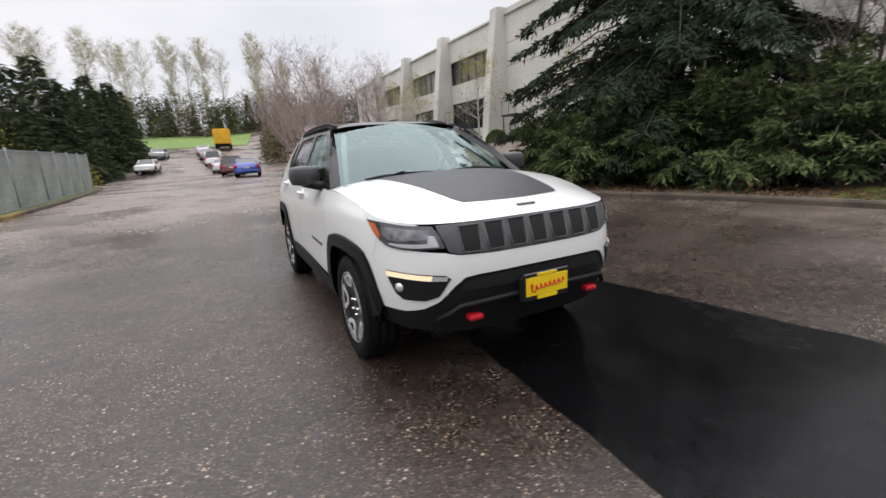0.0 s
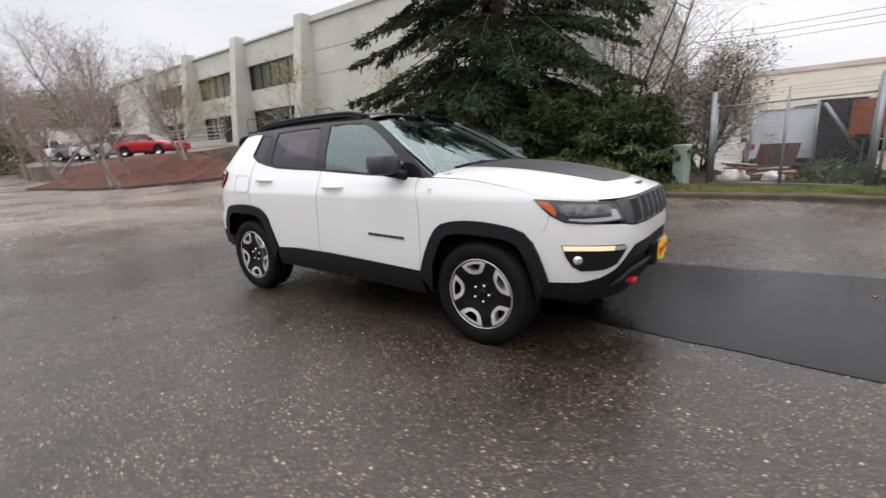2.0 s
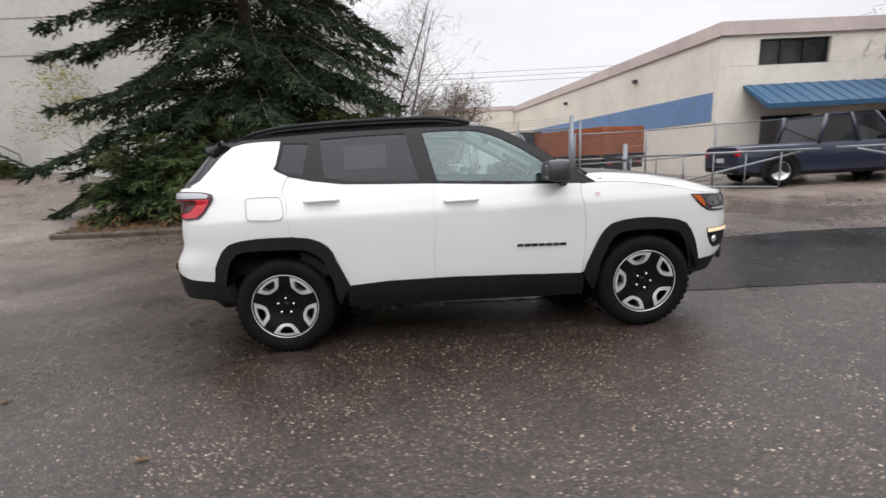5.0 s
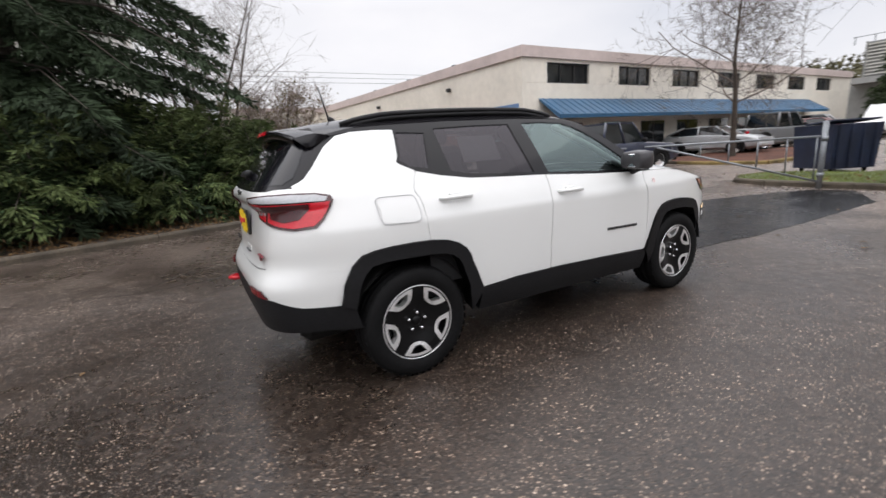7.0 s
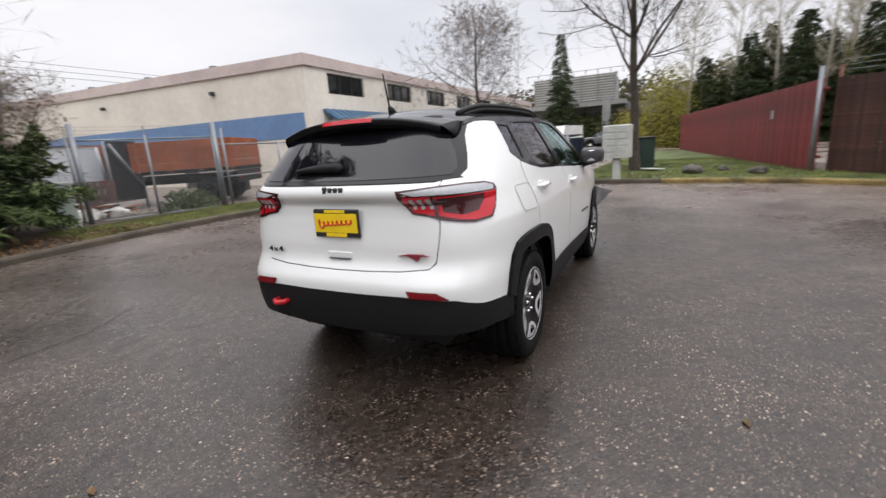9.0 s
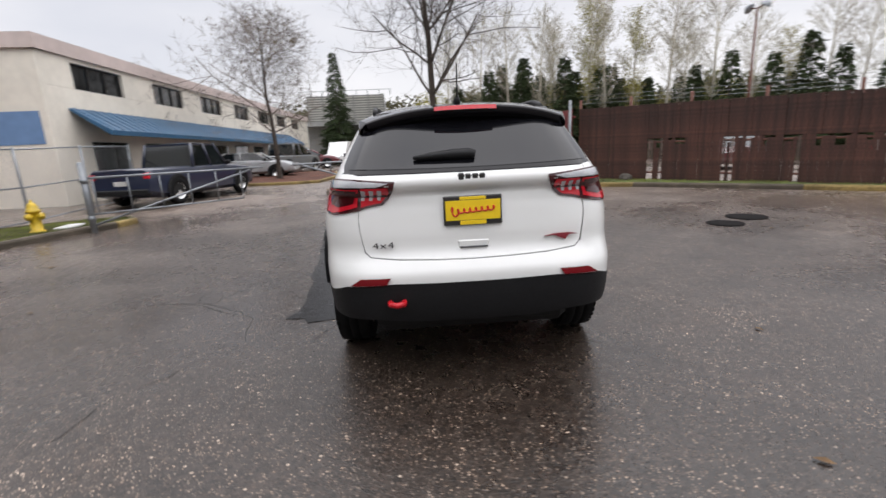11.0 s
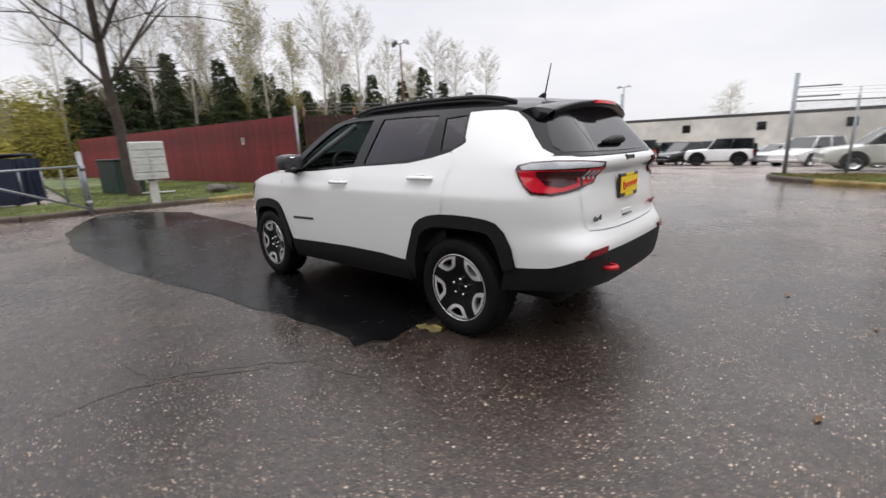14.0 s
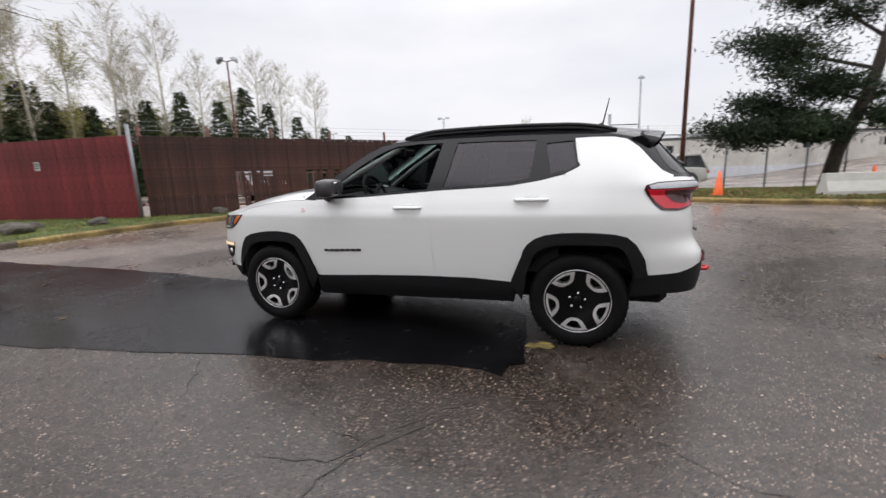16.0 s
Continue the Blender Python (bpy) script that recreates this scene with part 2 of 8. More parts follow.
M_GALV = mat("galvanised_steel", (0.25, 0.265, 0.28), 0.5, 0.6, grain=25, grain_amt=0.15, stain=2, stain_amt=0.2)
M_RUSTPOLE = mat("rust_brown_pole", (0.12, 0.045, 0.03), 0.7, 0.1, grain=20, grain_amt=0.3, stain=2, stain_amt=0.3)
M_BARK = mat("dark_bark", (0.055, 0.042, 0.033), 0.9, grain=25, grain_amt=0.4, stain=3, stain_amt=0.3, bump=0.8, bump_scale=35)
M_BARK_PALE = mat("pale_birch_bark", (0.42, 0.40, 0.36), 0.85, grain=12, grain_amt=0.35, stain=2, stain_amt=0.25)
M_TWIG = mat("bare_twigs", (0.15, 0.12, 0.10), 0.9, grain=10, grain_amt=0.25)
M_NEEDLE = mat("dark_fir_needles", (0.027, 0.040, 0.021), 0.75, spec=0.12, grain=3, grain_amt=0.4, stain=0.7, stain_amt=0.4)
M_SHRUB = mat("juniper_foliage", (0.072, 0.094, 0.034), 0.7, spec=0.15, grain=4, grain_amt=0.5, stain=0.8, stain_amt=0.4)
M_SPRING = mat("yellow_green_spring_leaves", (0.25, 0.225, 0.03), 0.7, grain=3, grain_amt=0.35, stain=0.5, stain_amt=0.3)
M_WOODS = mat("distant_woods", (0.06, 0.074, 0.028), 0.8, spec=0.15, grain=0.7, grain_amt=0.5, stain=0.1, stain_amt=0.4)
M_DEADLEAF = mat("fallen_brown_leaves", (0.16, 0.09, 0.035), 0.85, grain=8, grain_amt=0.4, rand=0.4)
M_FARFIR = mat("distant_fir_needles", (0.040, 0.056, 0.024), 0.8, spec=0.15, grain=1.0, grain_amt=0.4, stain=0.3, stain_amt=0.3)
M_FARTWIG = mat("distant_pale_twigs", (0.38, 0.35, 0.28), 0.9, grain=2, grain_amt=0.25)

# ---------------------------------------------------------------- mesh helpers
def mesh_ob(name, verts, faces, material, smooth=False):
    me = bpy.data.meshes.new(name)
    me.from_pydata([tuple(v) for v in verts], [], [tuple(f) for f in faces])
    me.materials.append(material)
    if smooth:
        me.shade_smooth()
    me.update()
    return new(name, me)


def part(name, bm, material, parent=None, label="", smooth=False):
    """Links a bmesh as one mesh object under a thing or a part."""
    me = bpy.data.meshes.new(name)
    bmesh.ops.recalc_face_normals(bm, faces=bm.faces)
    bm.to_mesh(me)
    bm.free()
    me.materials.append(material)
    if smooth:
        me.shade_smooth()
    ob = new(name, me)
    ob.parent = parent
    if label:
        ob["label"] = label
    return ob


def shared(name, data, parent, m):
    """One more object on a mesh that others share."""
    ob = new(name, data)
    ob.parent = parent
    ob.matrix_local = m
    return ob


def thing(name, label, category, m=None, group="", kind=""):
    ob = new(name)
    ob.empty_display_size = 0.2
    if m is not None:
        ob.matrix_world = m
    return tagged(ob, label, category, group, kind)


def add_box(bm, c, s, bevel=0.0, m=None, seg=1):
    """A box of size s round c, its edges rounded, into bm."""
    r = bmesh.ops.create_cube(bm, size=1.0)
    vs = r["verts"]
    bmesh.ops.scale(bm, vec=s, verts=vs)
    if bevel:
        es = list({e for v in vs for e in v.link_edges})
        o = bmesh.ops.bevel(bm, geom=es, offset=bevel, segments=seg, affect='EDGES', profile=0.5)
        vs = list({v for f in o["faces"] for v in f.verts} | {v for v in vs if v.is_valid})
    bmesh.ops.translate(bm, vec=c, verts=vs)
    if m is not None:
        bmesh.ops.transform(bm, matrix=m, verts=vs)
    return vs


def box(name, c, s, material, parent=None, bevel=0.0, m=None, label=""):
    bm = bmesh.new()
    add_box(bm, c, s, bevel, m)
    return part(name, bm, material, parent, label)


def add_tube(bm, pts, radii, sides=8, cap=True):
    """A tube through pts with a radius at each."""
    rings = []
    up = Vector((0.13, 0.21, 1)).normalized()
    for i, p in enumerate(pts):
        p = Vector(p)
        d = (Vector(pts[min(i + 1, len(pts) - 1)]) - Vector(pts[max(i - 1, 0)])).normalized()
        u = d.cross(up)
        u = u.normalized() if u.length > 1e-3 else d.orthogonal().normalized()
        w = d.cross(u)
        r = radii[i] if isinstance(radii, (list, tuple)) else radii
        rings.append([bm.verts.new(p + r * (math.cos(a) * u + math.sin(a) * w)) for a in (2 * math.pi * k / sides for k in range(sides))])
    for a, b in zip(rings, rings[1:]):
        for k in range(sides):
            bm.faces.new((a[k], a[(k + 1) % sides], b[(k + 1) % sides], b[k]))
    if cap:
        bm.faces.new(rings[0][::-1])
        bm.faces.new(rings[-1])


def tube(name, pts, radii, material, parent=None, sides=8, label=""):
    bm = bmesh.new()
    add_tube(bm, pts, radii, sides)
    return part(name, bm, material, parent, label, smooth=sides > 5)


def add_lathe(bm, profile, seg=32, m=None, closed=False, cap=True):
    """Turns (radius, height) pairs about z."""
    rings = []
    for r, z in profile:
        rings.append([bm.verts.new((r * math.cos(2 * math.pi * k / seg), r * math.sin(2 * math.pi * k / seg), z)) for k in range(seg)])
    pairs = list(zip(rings, rings[1:])) + ([(rings[-1], rings[0])] if closed else [])
    for a, b in pairs:
        for k in range(seg):
            bm.faces.new((a[k], a[(k + 1) % seg], b[(k + 1) % seg], b[k]))
    if not closed and cap:
        for ring, flip in ((rings[0], True), (rings[-1], False)):
            if profile[0 if flip else -1][0] > 1e-4:
                bm.faces.new(ring[::-1] if flip else ring)
    vs = [v for ring in rings for v in ring]
    if m is not None:
        bmesh.ops.transform(bm, matrix=m, verts=vs)
    return vs


def lathe(name, profile, material, parent=None, seg=32, m=None, closed=False, label="", cap=False):
    bm = bmesh.new()
    add_lathe(bm, profile, seg, m, closed, cap)
    ob = part(name, bm, material, parent, label, smooth=True)
    return ob


def smoothstep(a, b, x):
    t = min(max((x - a) / (b - a), 0.0), 1.0)
    return t * t * (3 - 2 * t)


def height(x, y):
    """Lie of the land: level round the car, rising along the street and up the drive."""
    west = 0.008 * max(0.0, -x - 6) + 0.10 * max(0.0, min(-x, 150.0) - 47)
    ramp = 0.125 * max(0.0, min(y, 19.0) - 4.5) * smoothstep(7, 20, -x)
    lot = -0.045 * max(0.0, min(-y, 47.0) - 12.0) * smoothstep(-30, -14, x)
    east = 0.03 * max(0.0, min(0.6 * (x - 9) + 0.6 * (y - 5), 15.0)) * smoothstep(7, 10, x) * smoothstep(-2, 3, y)
    return west + ramp + lot + east


def inside(poly, x, y):
    c, n = False, len(poly)
    for i in range(n):
        (x0, y0), (x1, y1) = poly[i], poly[i - 1]
        if (y0 > y) != (y1 > y) and x < (x1 - x0) * (y - y0) / (y1 - y0) + x0:
            c = not c
    return c


def dense(poly, step):
    out = []
    for (x0, y0), (x1, y1) in zip(poly, poly[1:]):
        k = max(1, int(math.hypot(x1 - x0, y1 - y0) / step))
        out += [(x0 + (x1 - x0) * i / k, y0 + (y1 - y0) * i / k) for i in range(k)]
    return out + [poly[-1]]

# ---------------------------------------------------------------- ground
def spaced(lo, hi, fine, far):
    v = [0.0]
    while v[-1] < hi:
        v.append(v[-1] + fine + far * v[-1])
    w = [0.0]
    while w[-1] < -lo:
        w.append(w[-1] + fine + far * w[-1])
    return [-a for a in w[:0:-1]] + v


gx, gy = spaced(-500, 500, 1.0, 0.06), spaced(-500, 500, 1.0, 0.06)
g_v = [(x, y, height(x, y)) for x in gx for y in gy]
g_n = len(gy)
g_f = [(i * g_n + j, (i + 1) * g_n + j, (i + 1) * g_n + j + 1, i * g_n + j + 1) for i in range(len(gx) - 1) for j in range(g_n - 1)]
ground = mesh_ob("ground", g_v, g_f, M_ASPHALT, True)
tagged(ground, "wet worn brown-grey asphalt of a wide parking street", "ground", kind="structure")


def sheet(name, outline, lift, material, label, category, step=1.0, rough=0.0, kind="structure", skirt=0.25):
    """A sheet over a plan outline that follows the land, lifted, with a skirt down to the ground."""
    from mathutils.geometry import delaunay_2d_cdt
    rim = dense(outline + [outline[0]], step)[:-1]
    xs, ys = [p[0] for p in rim], [p[1] for p in rim]
    pts = [Vector(p) for p in rim]
    rnd = random.Random(5)
    x = min(xs) + step / 2
    while x < max(xs):
        y = min(ys) + step / 2
        while y < max(ys):
            px, py = x + rnd.uniform(-.2, .2) * step, y + rnd.uniform(-.2, .2) * step
            if inside(rim, px, py) and min((px - a) ** 2 + (py - b) ** 2 for a, b in rim) > (0.4 * step) ** 2:
                pts.append(Vector((px, py)))
            y += step
        x += step
    n = len(rim)
    vs, _, fs, *_ = delaunay_2d_cdt(pts, [(i, (i + 1) % n) for i in range(n)], [], 1, 1e-5)
    z = [height(v.x, v.y) + lift + (rough * noise.noise(Vector((v.x * 0.7, v.y * 0.7, 3))) if i >= n else 0) for i, v in enumerate(vs)]
    V = [(v.x, v.y, zz) for v, zz in zip(vs, z)]
    F = [tuple(f) for f in fs]
    base = len(V)
    V += [(p[0], p[1], height(*p) + lift - skirt) for p in rim]
    F += [(i, (i + 1) % n, base + (i + 1) % n, base + i) for i in range(n)]
    ob = mesh_ob(name, V, F, material, False)
    return tagged(ob, label, category, kind=kind)


patch_outline = [(-0.95, 1.0), (-1.02, 1.25), (-0.9, 1.30), (-0.86, 1.46), (-0.72, 1.38), (-0.1, 1.44), (0.4, 1.53), (1.0, 1.62), (2.2, 1.80),
                 (3.3, 1.98), (5.3, 2.12), (7.2, 1.95), (8.6, 1.5), (9.6, 1.1), (9.7, 0.4), (8.1, -0.4), (6.2, -0.38), (4.2, -0.34), (3.2, -0.24), (1.7, -0.14),
                 (0.2, -0.05), (-0.6, 0.05), (-0.88, 0.3)]
rng_p = random.Random(11)
patch_outline = [(x + rng_p.uniform(-.025, .025), y + rng_p.uniform(-.025, .025)) for x, y in dense(patch_outline + [patch_outline[0]], 0.22)[:-1]]
sheet("road_patch", patch_outline, 0.005, M_PATCH, "fresh black wet asphalt repair patch with ragged edges", "asphalt patch", 0.5, skirt=0.01)

BED = [(-8.6, 6.3), (-6.2, 6.2), (-4.9, 6.5), (-3.0, 7.0), (-1.0, 7.55), (1.0, 7.85), (3.0, 7.85), (4.6, 7.5), (5.6, 7.05), (6.2, 7.0), (6.55, 7.35), (6.5, 8.0),
       (6.2, 8.8), (5.6, 9.6), (4.6, 10.2), (2.2, 11.6), (1.2, 16.5), (-9.0, 16.5), (-10.5, 12.0)]
LAWN = [(12.6, 3.3), (11.4, 3.5), (10.7, 3.2), (10.3, 2.3), (10.1, 0.5), (9.85, -1.5), (9.6, -3.2), (9.1, -4.7), (8.2, -6.0), (7.0, -7.2), (5.4, -8.7), (3.9, -10.1),
        (2.7, -11.2), (2.4, -11.6), (2.6, -12.0), (3.2, -11.6), (11.0, -5.4), (17.0, -4.6), (32.0, -3.0), (32.0, 0.2), (16.5, 0.8), (13.4, 1.0)]
VERGE = [(-1.5, -12.6), (-1.7, -11.7), (-2.6, -10.8), (-3.9, -10.0), (-5.3, -9.3), (-7.5, -8.7), (-10.0, -8.2), (-14.0, -7.4), (-20.0, -7.35), (-28.0, -7.75), (-31.2, -8.05),
         (-32.0, -9.5), (-30.0, -11.0), (-16.0, -13.0), (-10.0, -15.5), (-6.0, -14.6), (-3.0, -13.0)]
bed = sheet("planting_bed", BED, 0.10, M_BEDSOIL, "planted bed with moss, soil and fallen leaves", "planting bed", 0.6, 0.05)
lawn = sheet("lawn", LAWN, 0.11, M_GRASS_SOIL, "mossy green lawn strip behind the kerb", "lawn", 0.7, 0.04)
verge = sheet("verge", VERGE, 0.10, M_GRASS_SOIL, "rough grassy verge with fallen leaves", "verge", 0.8, 0.04)
MULCH = [(-17.2, 8.6), (-18.5, 7.0), (-22.0, 5.2), (-27.0, 4.0), (-32.0, 3.3), (-33.5, 4.5), (-33.0, 9.0), (-29.0, 11.5), (-22.0, 11.0), (-18.0, 9.8)]
mulch = sheet("mulch_bank", MULCH, 0.12, M_MULCH, "bank of red bark mulch beside the drive", "mulch bed", 0.8, 0.06)
mv = mulch.data.vertices
for v in mv:
    if inside(MULCH, v.co.x, v.co.y):
        d = min(math.hypot(v.co.x - a, v.co.y - b) for a, b in dense(MULCH + [MULCH[0]], 0.5))
        v.co.z += 1.15 * smoothstep(0.1, 3.0, d)
FARLAWN = [(-83, -9.5), (-82, -1.0), (-84, 4.5), (-100, 6.5), (-116, 8), (-118, -20), (-100, -15)]
sheet("far_lawn", FARLAWN, 0.12, mat("far_green_lawn", (0.11, 0.17, 0.035), 0.9, grain=1.5, grain_amt=0.2, stain=0.1, stain_amt=0.2), "bright green lawn at the end of the street", "lawn", 6.0)


def kerb(line, name, yellow=()):
    """A run of kerb stones, each a piece of its own; some painted yellow."""
    t = thing(name, "weathered concrete kerb, moss-stained, with worn yellow paint", "kerb", kind="structure")
    pts = dense(line, 1.2)
    for i, ((x0, y0), (x1, y1)) in enumerate(zip(pts, pts[1:])):
        bm = bmesh.new()
        dx, dy = x1 - x0, y1 - y0
        ln = math.hypot(dx, dy)
        nx, ny = -dy / ln, dx / ln
        q = []
        for k in range(2):
            s = (0.006 / ln) if k == 0 else 1 - 0.006 / ln
            cx, cy = x0 + dx * s, y0 + dy * s
            h = height(cx, cy)
            q.append([bm.verts.new((cx + nx * o, cy + ny * o, h + z)) for o, z in ((-.07, -.1), (-.075, .085), (-.055, .118), (-.03, .128), (.06, .128), (.075, -.1))])
        a, b = q
        for k in range(5):
            bm.faces.new((a[k], b[k], b[k + 1], a[k + 1]))
        bm.faces.new(a)
        bm.faces.new(b[::-1])
        is_y = any(lo <= i / len(pts) <= hi for lo, hi in yellow)
        part("kerb_stone", bm, M_KERB_YELLOW if is_y else M_KERB, t)
    return t


kerb(BED[:14], "kerb_bed", ((0.55, 0.66),))
kerb(LAWN[:14], "kerb_lawn", ((0.35, 0.55), (0.68, 0.95)))
kerb(VERGE[:12], "kerb_verge", ((0.08, 0.42),))
kerb([MULCH[-1]] + MULCH[:5], "kerb_mulch")

# ---------------------------------------------------------------- building A: pale concrete, two storeys
A = thing("concrete_building", "long two-storey pale concrete building with fin piers and dark windows", "building")
AY, AT = 18.9, 11.0
A_L, A_R = -62.0, -4.0
piers = [-24.8 - 8.62 * k for k in range(4)]
# solid wall runs, with window bays left open between the piers
bays = [(-33.1, -25.2), (-41.7, -33.8), (-50.3, -42.4)]
wall_runs = [(A_L, -50.4), (-24.9, A_R)]
for a, b in wall_runs:
    box("wall_panel", ((a + b) / 2, AY + 0.15, (AT - 0.35) / 2 + 0.4), (b - a, 0.3, AT - 1.2 + 0.85), M_CONCRETE, A)
for z in (8.7, 7.1):
    box("wall_joint", ((-24.4 + A_R) / 2, AY - 0.004, z), (A_R + 24.2, 0.012, 0.06), M_CONCRETE_DK, A)
    box("wall_joint", ((A_L - 51.2) / 2, AY - 0.004, z), (9.6, 0.012, 0.06), M_CONCRETE_DK, A)
for a, b in bays:
    c, w = (a + b) / 2, b - a + 0.8
    box("spandrel", (c, AY + 0.15, 9.75), (w, 0.3, 1.7), M_CONCRETE, A)
    box("spandrel", (c, AY + 0.15, 6.15), (w, 0.3, 1.6), M_CONCRETE, A)
    box("spandrel", (c, AY + 0.15, 1.75), (w, 0.3, 2.5), M_CONCRETE, A)
    for z0, z1 in ((6.95, 8.9), (3.0, 5.35)):
        win = box("window", (c, AY + 0.34, (z0 + z1) / 2), (w, 0.02, z1 - z0), M_SKYGLASS if z0 > 6 else M_DARKGLASS, A, label="dark glazed window band")
        for k in range(7):
            box("mullion", (a + 0.3 + (b - a - 0.6) * k / 6, AY + 0.29, (z0 + z1) / 2), (0.07, 0.08, z1 - z0), M_FRAME_DK, win)
for x in piers:
    bm = bmesh.new()
    prof = [(AY + 0.1, 0.3), (AY - 2.0, 0.3), (AY - 1.45, 6.0), (AY - 0.75, AT + 0.12), (AY + 0.1, AT + 0.12)]
    q = [[bm.verts.new((xx, y, z)) for y, z in prof] for xx in (x - 0.42, x + 0.42)]
    bm.faces.new(q[0])
    bm.faces.new(q[1][::-1])
    for k in range(5):
        bm.faces.new((q[0][k], q[1][k], q[1][(k + 1) % 5], q[0][(k + 1) % 5]))
    part("pier", bm, M_CONCRETE, A)
box("coping", ((A_L + A_R) / 2, AY + 0.1, AT - 0.32), (A_R - A_L, 0.5, 0.14), M_CONCRETE, A)
box("roof", ((A_L + A_R) / 2, AY + 12.2, AT - 0.6), (A_R - A_L - 0.7, 23.2, 0.3), M_CONCRETE, A)
for xx in (A_L, A_R):
    box("end_wall", (xx, AY + 12.2, (AT - 0.3) / 2), (0.3, 23.6, AT - 0.4), M_CONCRETE, A)
box("back_wall", ((A_L + A_R) / 2, AY + 24, (AT - 0.3) / 2), (A_R - A_L - 0.4, 0.3, AT - 0.4), M_CONCRETE, A)

# ---------------------------------------------------------------- building B: cream walls, blue awning
Bd = thing("office_building", "low two-storey cream office building with pink parapet and blue awning", "building")
BX, BY = 10.4, 11.6
B_END = 44.0
WB = [(11.8, 14.4), (16.45, 18.9), (20.75, 23.25), (25.1, 27.6), (29.4, 31.9), (33.7, 36.2), (38.0, 40.5)]
box("wall", ((BX + B_END) / 2, BY + 0.15, 1.95), (B_END - BX, 0.3, 3.95), M_CREAM, Bd)
box("wall", ((BX + B_END) / 2, BY + 0.15, 4.85), (B_END - BX, 0.3, 0.14), M_CREAM, Bd)
edges = [BX] + [e for w in WB for e in w] + [B_END]
for a, b in zip(edges[::2], edges[1::2]):
    box("wall", ((a + b) / 2, BY + 0.15, 4.355), (b - a, 0.3, 0.85), M_CREAM, Bd)
for a, b in WB:
    w = box("window", ((a + b) / 2, BY + 0.16, 4.355), (b - a, 0.02, 0.85), M_DARKGLASS, Bd, label="dark upper window in a slim frame")
    for k in range(4):
        box("window_frame", (a + 0.03 + (b - a - 0.06) * k / 3, BY + 0.12, 4.355), (0.05, 0.06, 0.84), M_FRAME_DK, w)
    for z in (3.95, 4.76):
        box("window_frame", ((a + b) / 2, BY + 0.118, z), (b - a, 0.06, 0.04), M_FRAME_DK, w)
box("parapet", ((BX + B_END) / 2, BY + 0.12, 5.14), (B_END - BX + 0.1, 0.46, 0.44), M_PINKBAND, Bd)
# long side wall, running back, and the wing behind
sx, sy = 8.3, 34.5
sl = math.hypot(sx - BX, sy - BY)
side_m = Matrix.Translation((BX, BY, 0)) @ Matrix.Rotation(math.atan2(sy - BY, sx - BX), 4, 'Z')
box("wall", (sl / 2, -0.16, 2.46), (sl, 0.3, 4.92), M_CREAM, Bd, m=side_m)
box("parapet", (sl / 2, -0.14, 5.14), (sl + 0.2, 0.46, 0.44), M_PINKBAND, Bd, m=side_m)
box("blue_band", (sl * 0.40, 0.002, 2.62), (sl * 0.78, 0.02, 1.0), M_BLUEBAND, Bd, m=side_m)
for k in range(2):
    box("wall_lamp", (5.0 + 7.5 * k, 0.08, 4.3), (0.22, 0.18, 0.16), M_FRAME_DK, Bd, 0.02, m=side_m, label="small dark wall lamp")
box("side_door", (7.2, 0.015, 1.05), (0.95, 0.05, 2.1), M_FRAME_DK, Bd, m=side_m)
for k in range(4):
    box("roof_vent", (6 + 4.5 * k, -1.2, 5.5), (0.3, 0.3, 0.5), M_GALV, Bd, 0.03, m=side_m)
box("wall", ((sx + 1.0) / 2, sy + 0.2, 2.6), (sx - 1.0, 0.3, 5.2), M_CREAM, Bd)
box("parapet", ((sx + 1.0) / 2, sy + 0.18, 5.3), (sx - 0.9, 0.44, 0.3), M_PINKBAND, Bd)
bm = bmesh.new()
rv = [bm.verts.new(p) for p in ((BX, BY + .2, 5.0), (B_END, BY + .2, 5.0), (B_END, 60, 5.0), (1, 60, 5.0), (1, sy + .3, 5.0), (sx, sy + .2, 5.0))]
bm.faces.new(rv)
part("roof", bm, M_CONCRETE, Bd)
box("end_wall", (B_END, 36, 2.5), (0.3, 48, 5.0), M_CREAM, Bd)
# awning: ribbed blue metal, sloping, with closed ends
bm = bmesh.new()
a0, a1 = 11.3, 37.0
prof = [(BY - 0.02, 3.28), (BY - 1.25, 2.52), (BY - 1.25, 2.36), (BY - 1.2, 2.36), (BY - 0.02, 3.2)]
q = [[bm.verts.new((xx, y, z)) for y, z in prof] for xx in (a0, a1)]
for k in range(5):
    bm.faces.new((q[0][k], q[1][k], q[1][(k + 1) % 5], q[0][(k + 1) % 5]))
bm.faces.new(q[0][::-1])
bm.faces.new(q[1])
awning = part("awning", bm, M_AWNING, Bd, "sloping ribbed blue metal awning")
for k in range(60):
    xx = a0 + 0.2 + (a1 - a0 - 0.4) * k / 59
    bm = bmesh.new()
    add_tube(bm, [(xx, BY - 0.02, 3.295), (xx, BY - 1.25, 2.535)], 0.018, 4)
    part("rib", bm, M_AWNING, awning)
for k in range(9):
    xx = 13.0 + 3.1 * k
    w = box("window", (xx, BY - 0.02, 1.25), (1.9, 0.06, 1.9), M_DARKGLASS, Bd, label="dark shopfront window under the awning")
    box("window_frame", (xx, BY - 0.055, 1.25), (0.05, 0.03, 1.9), M_FRAME_DK, w)

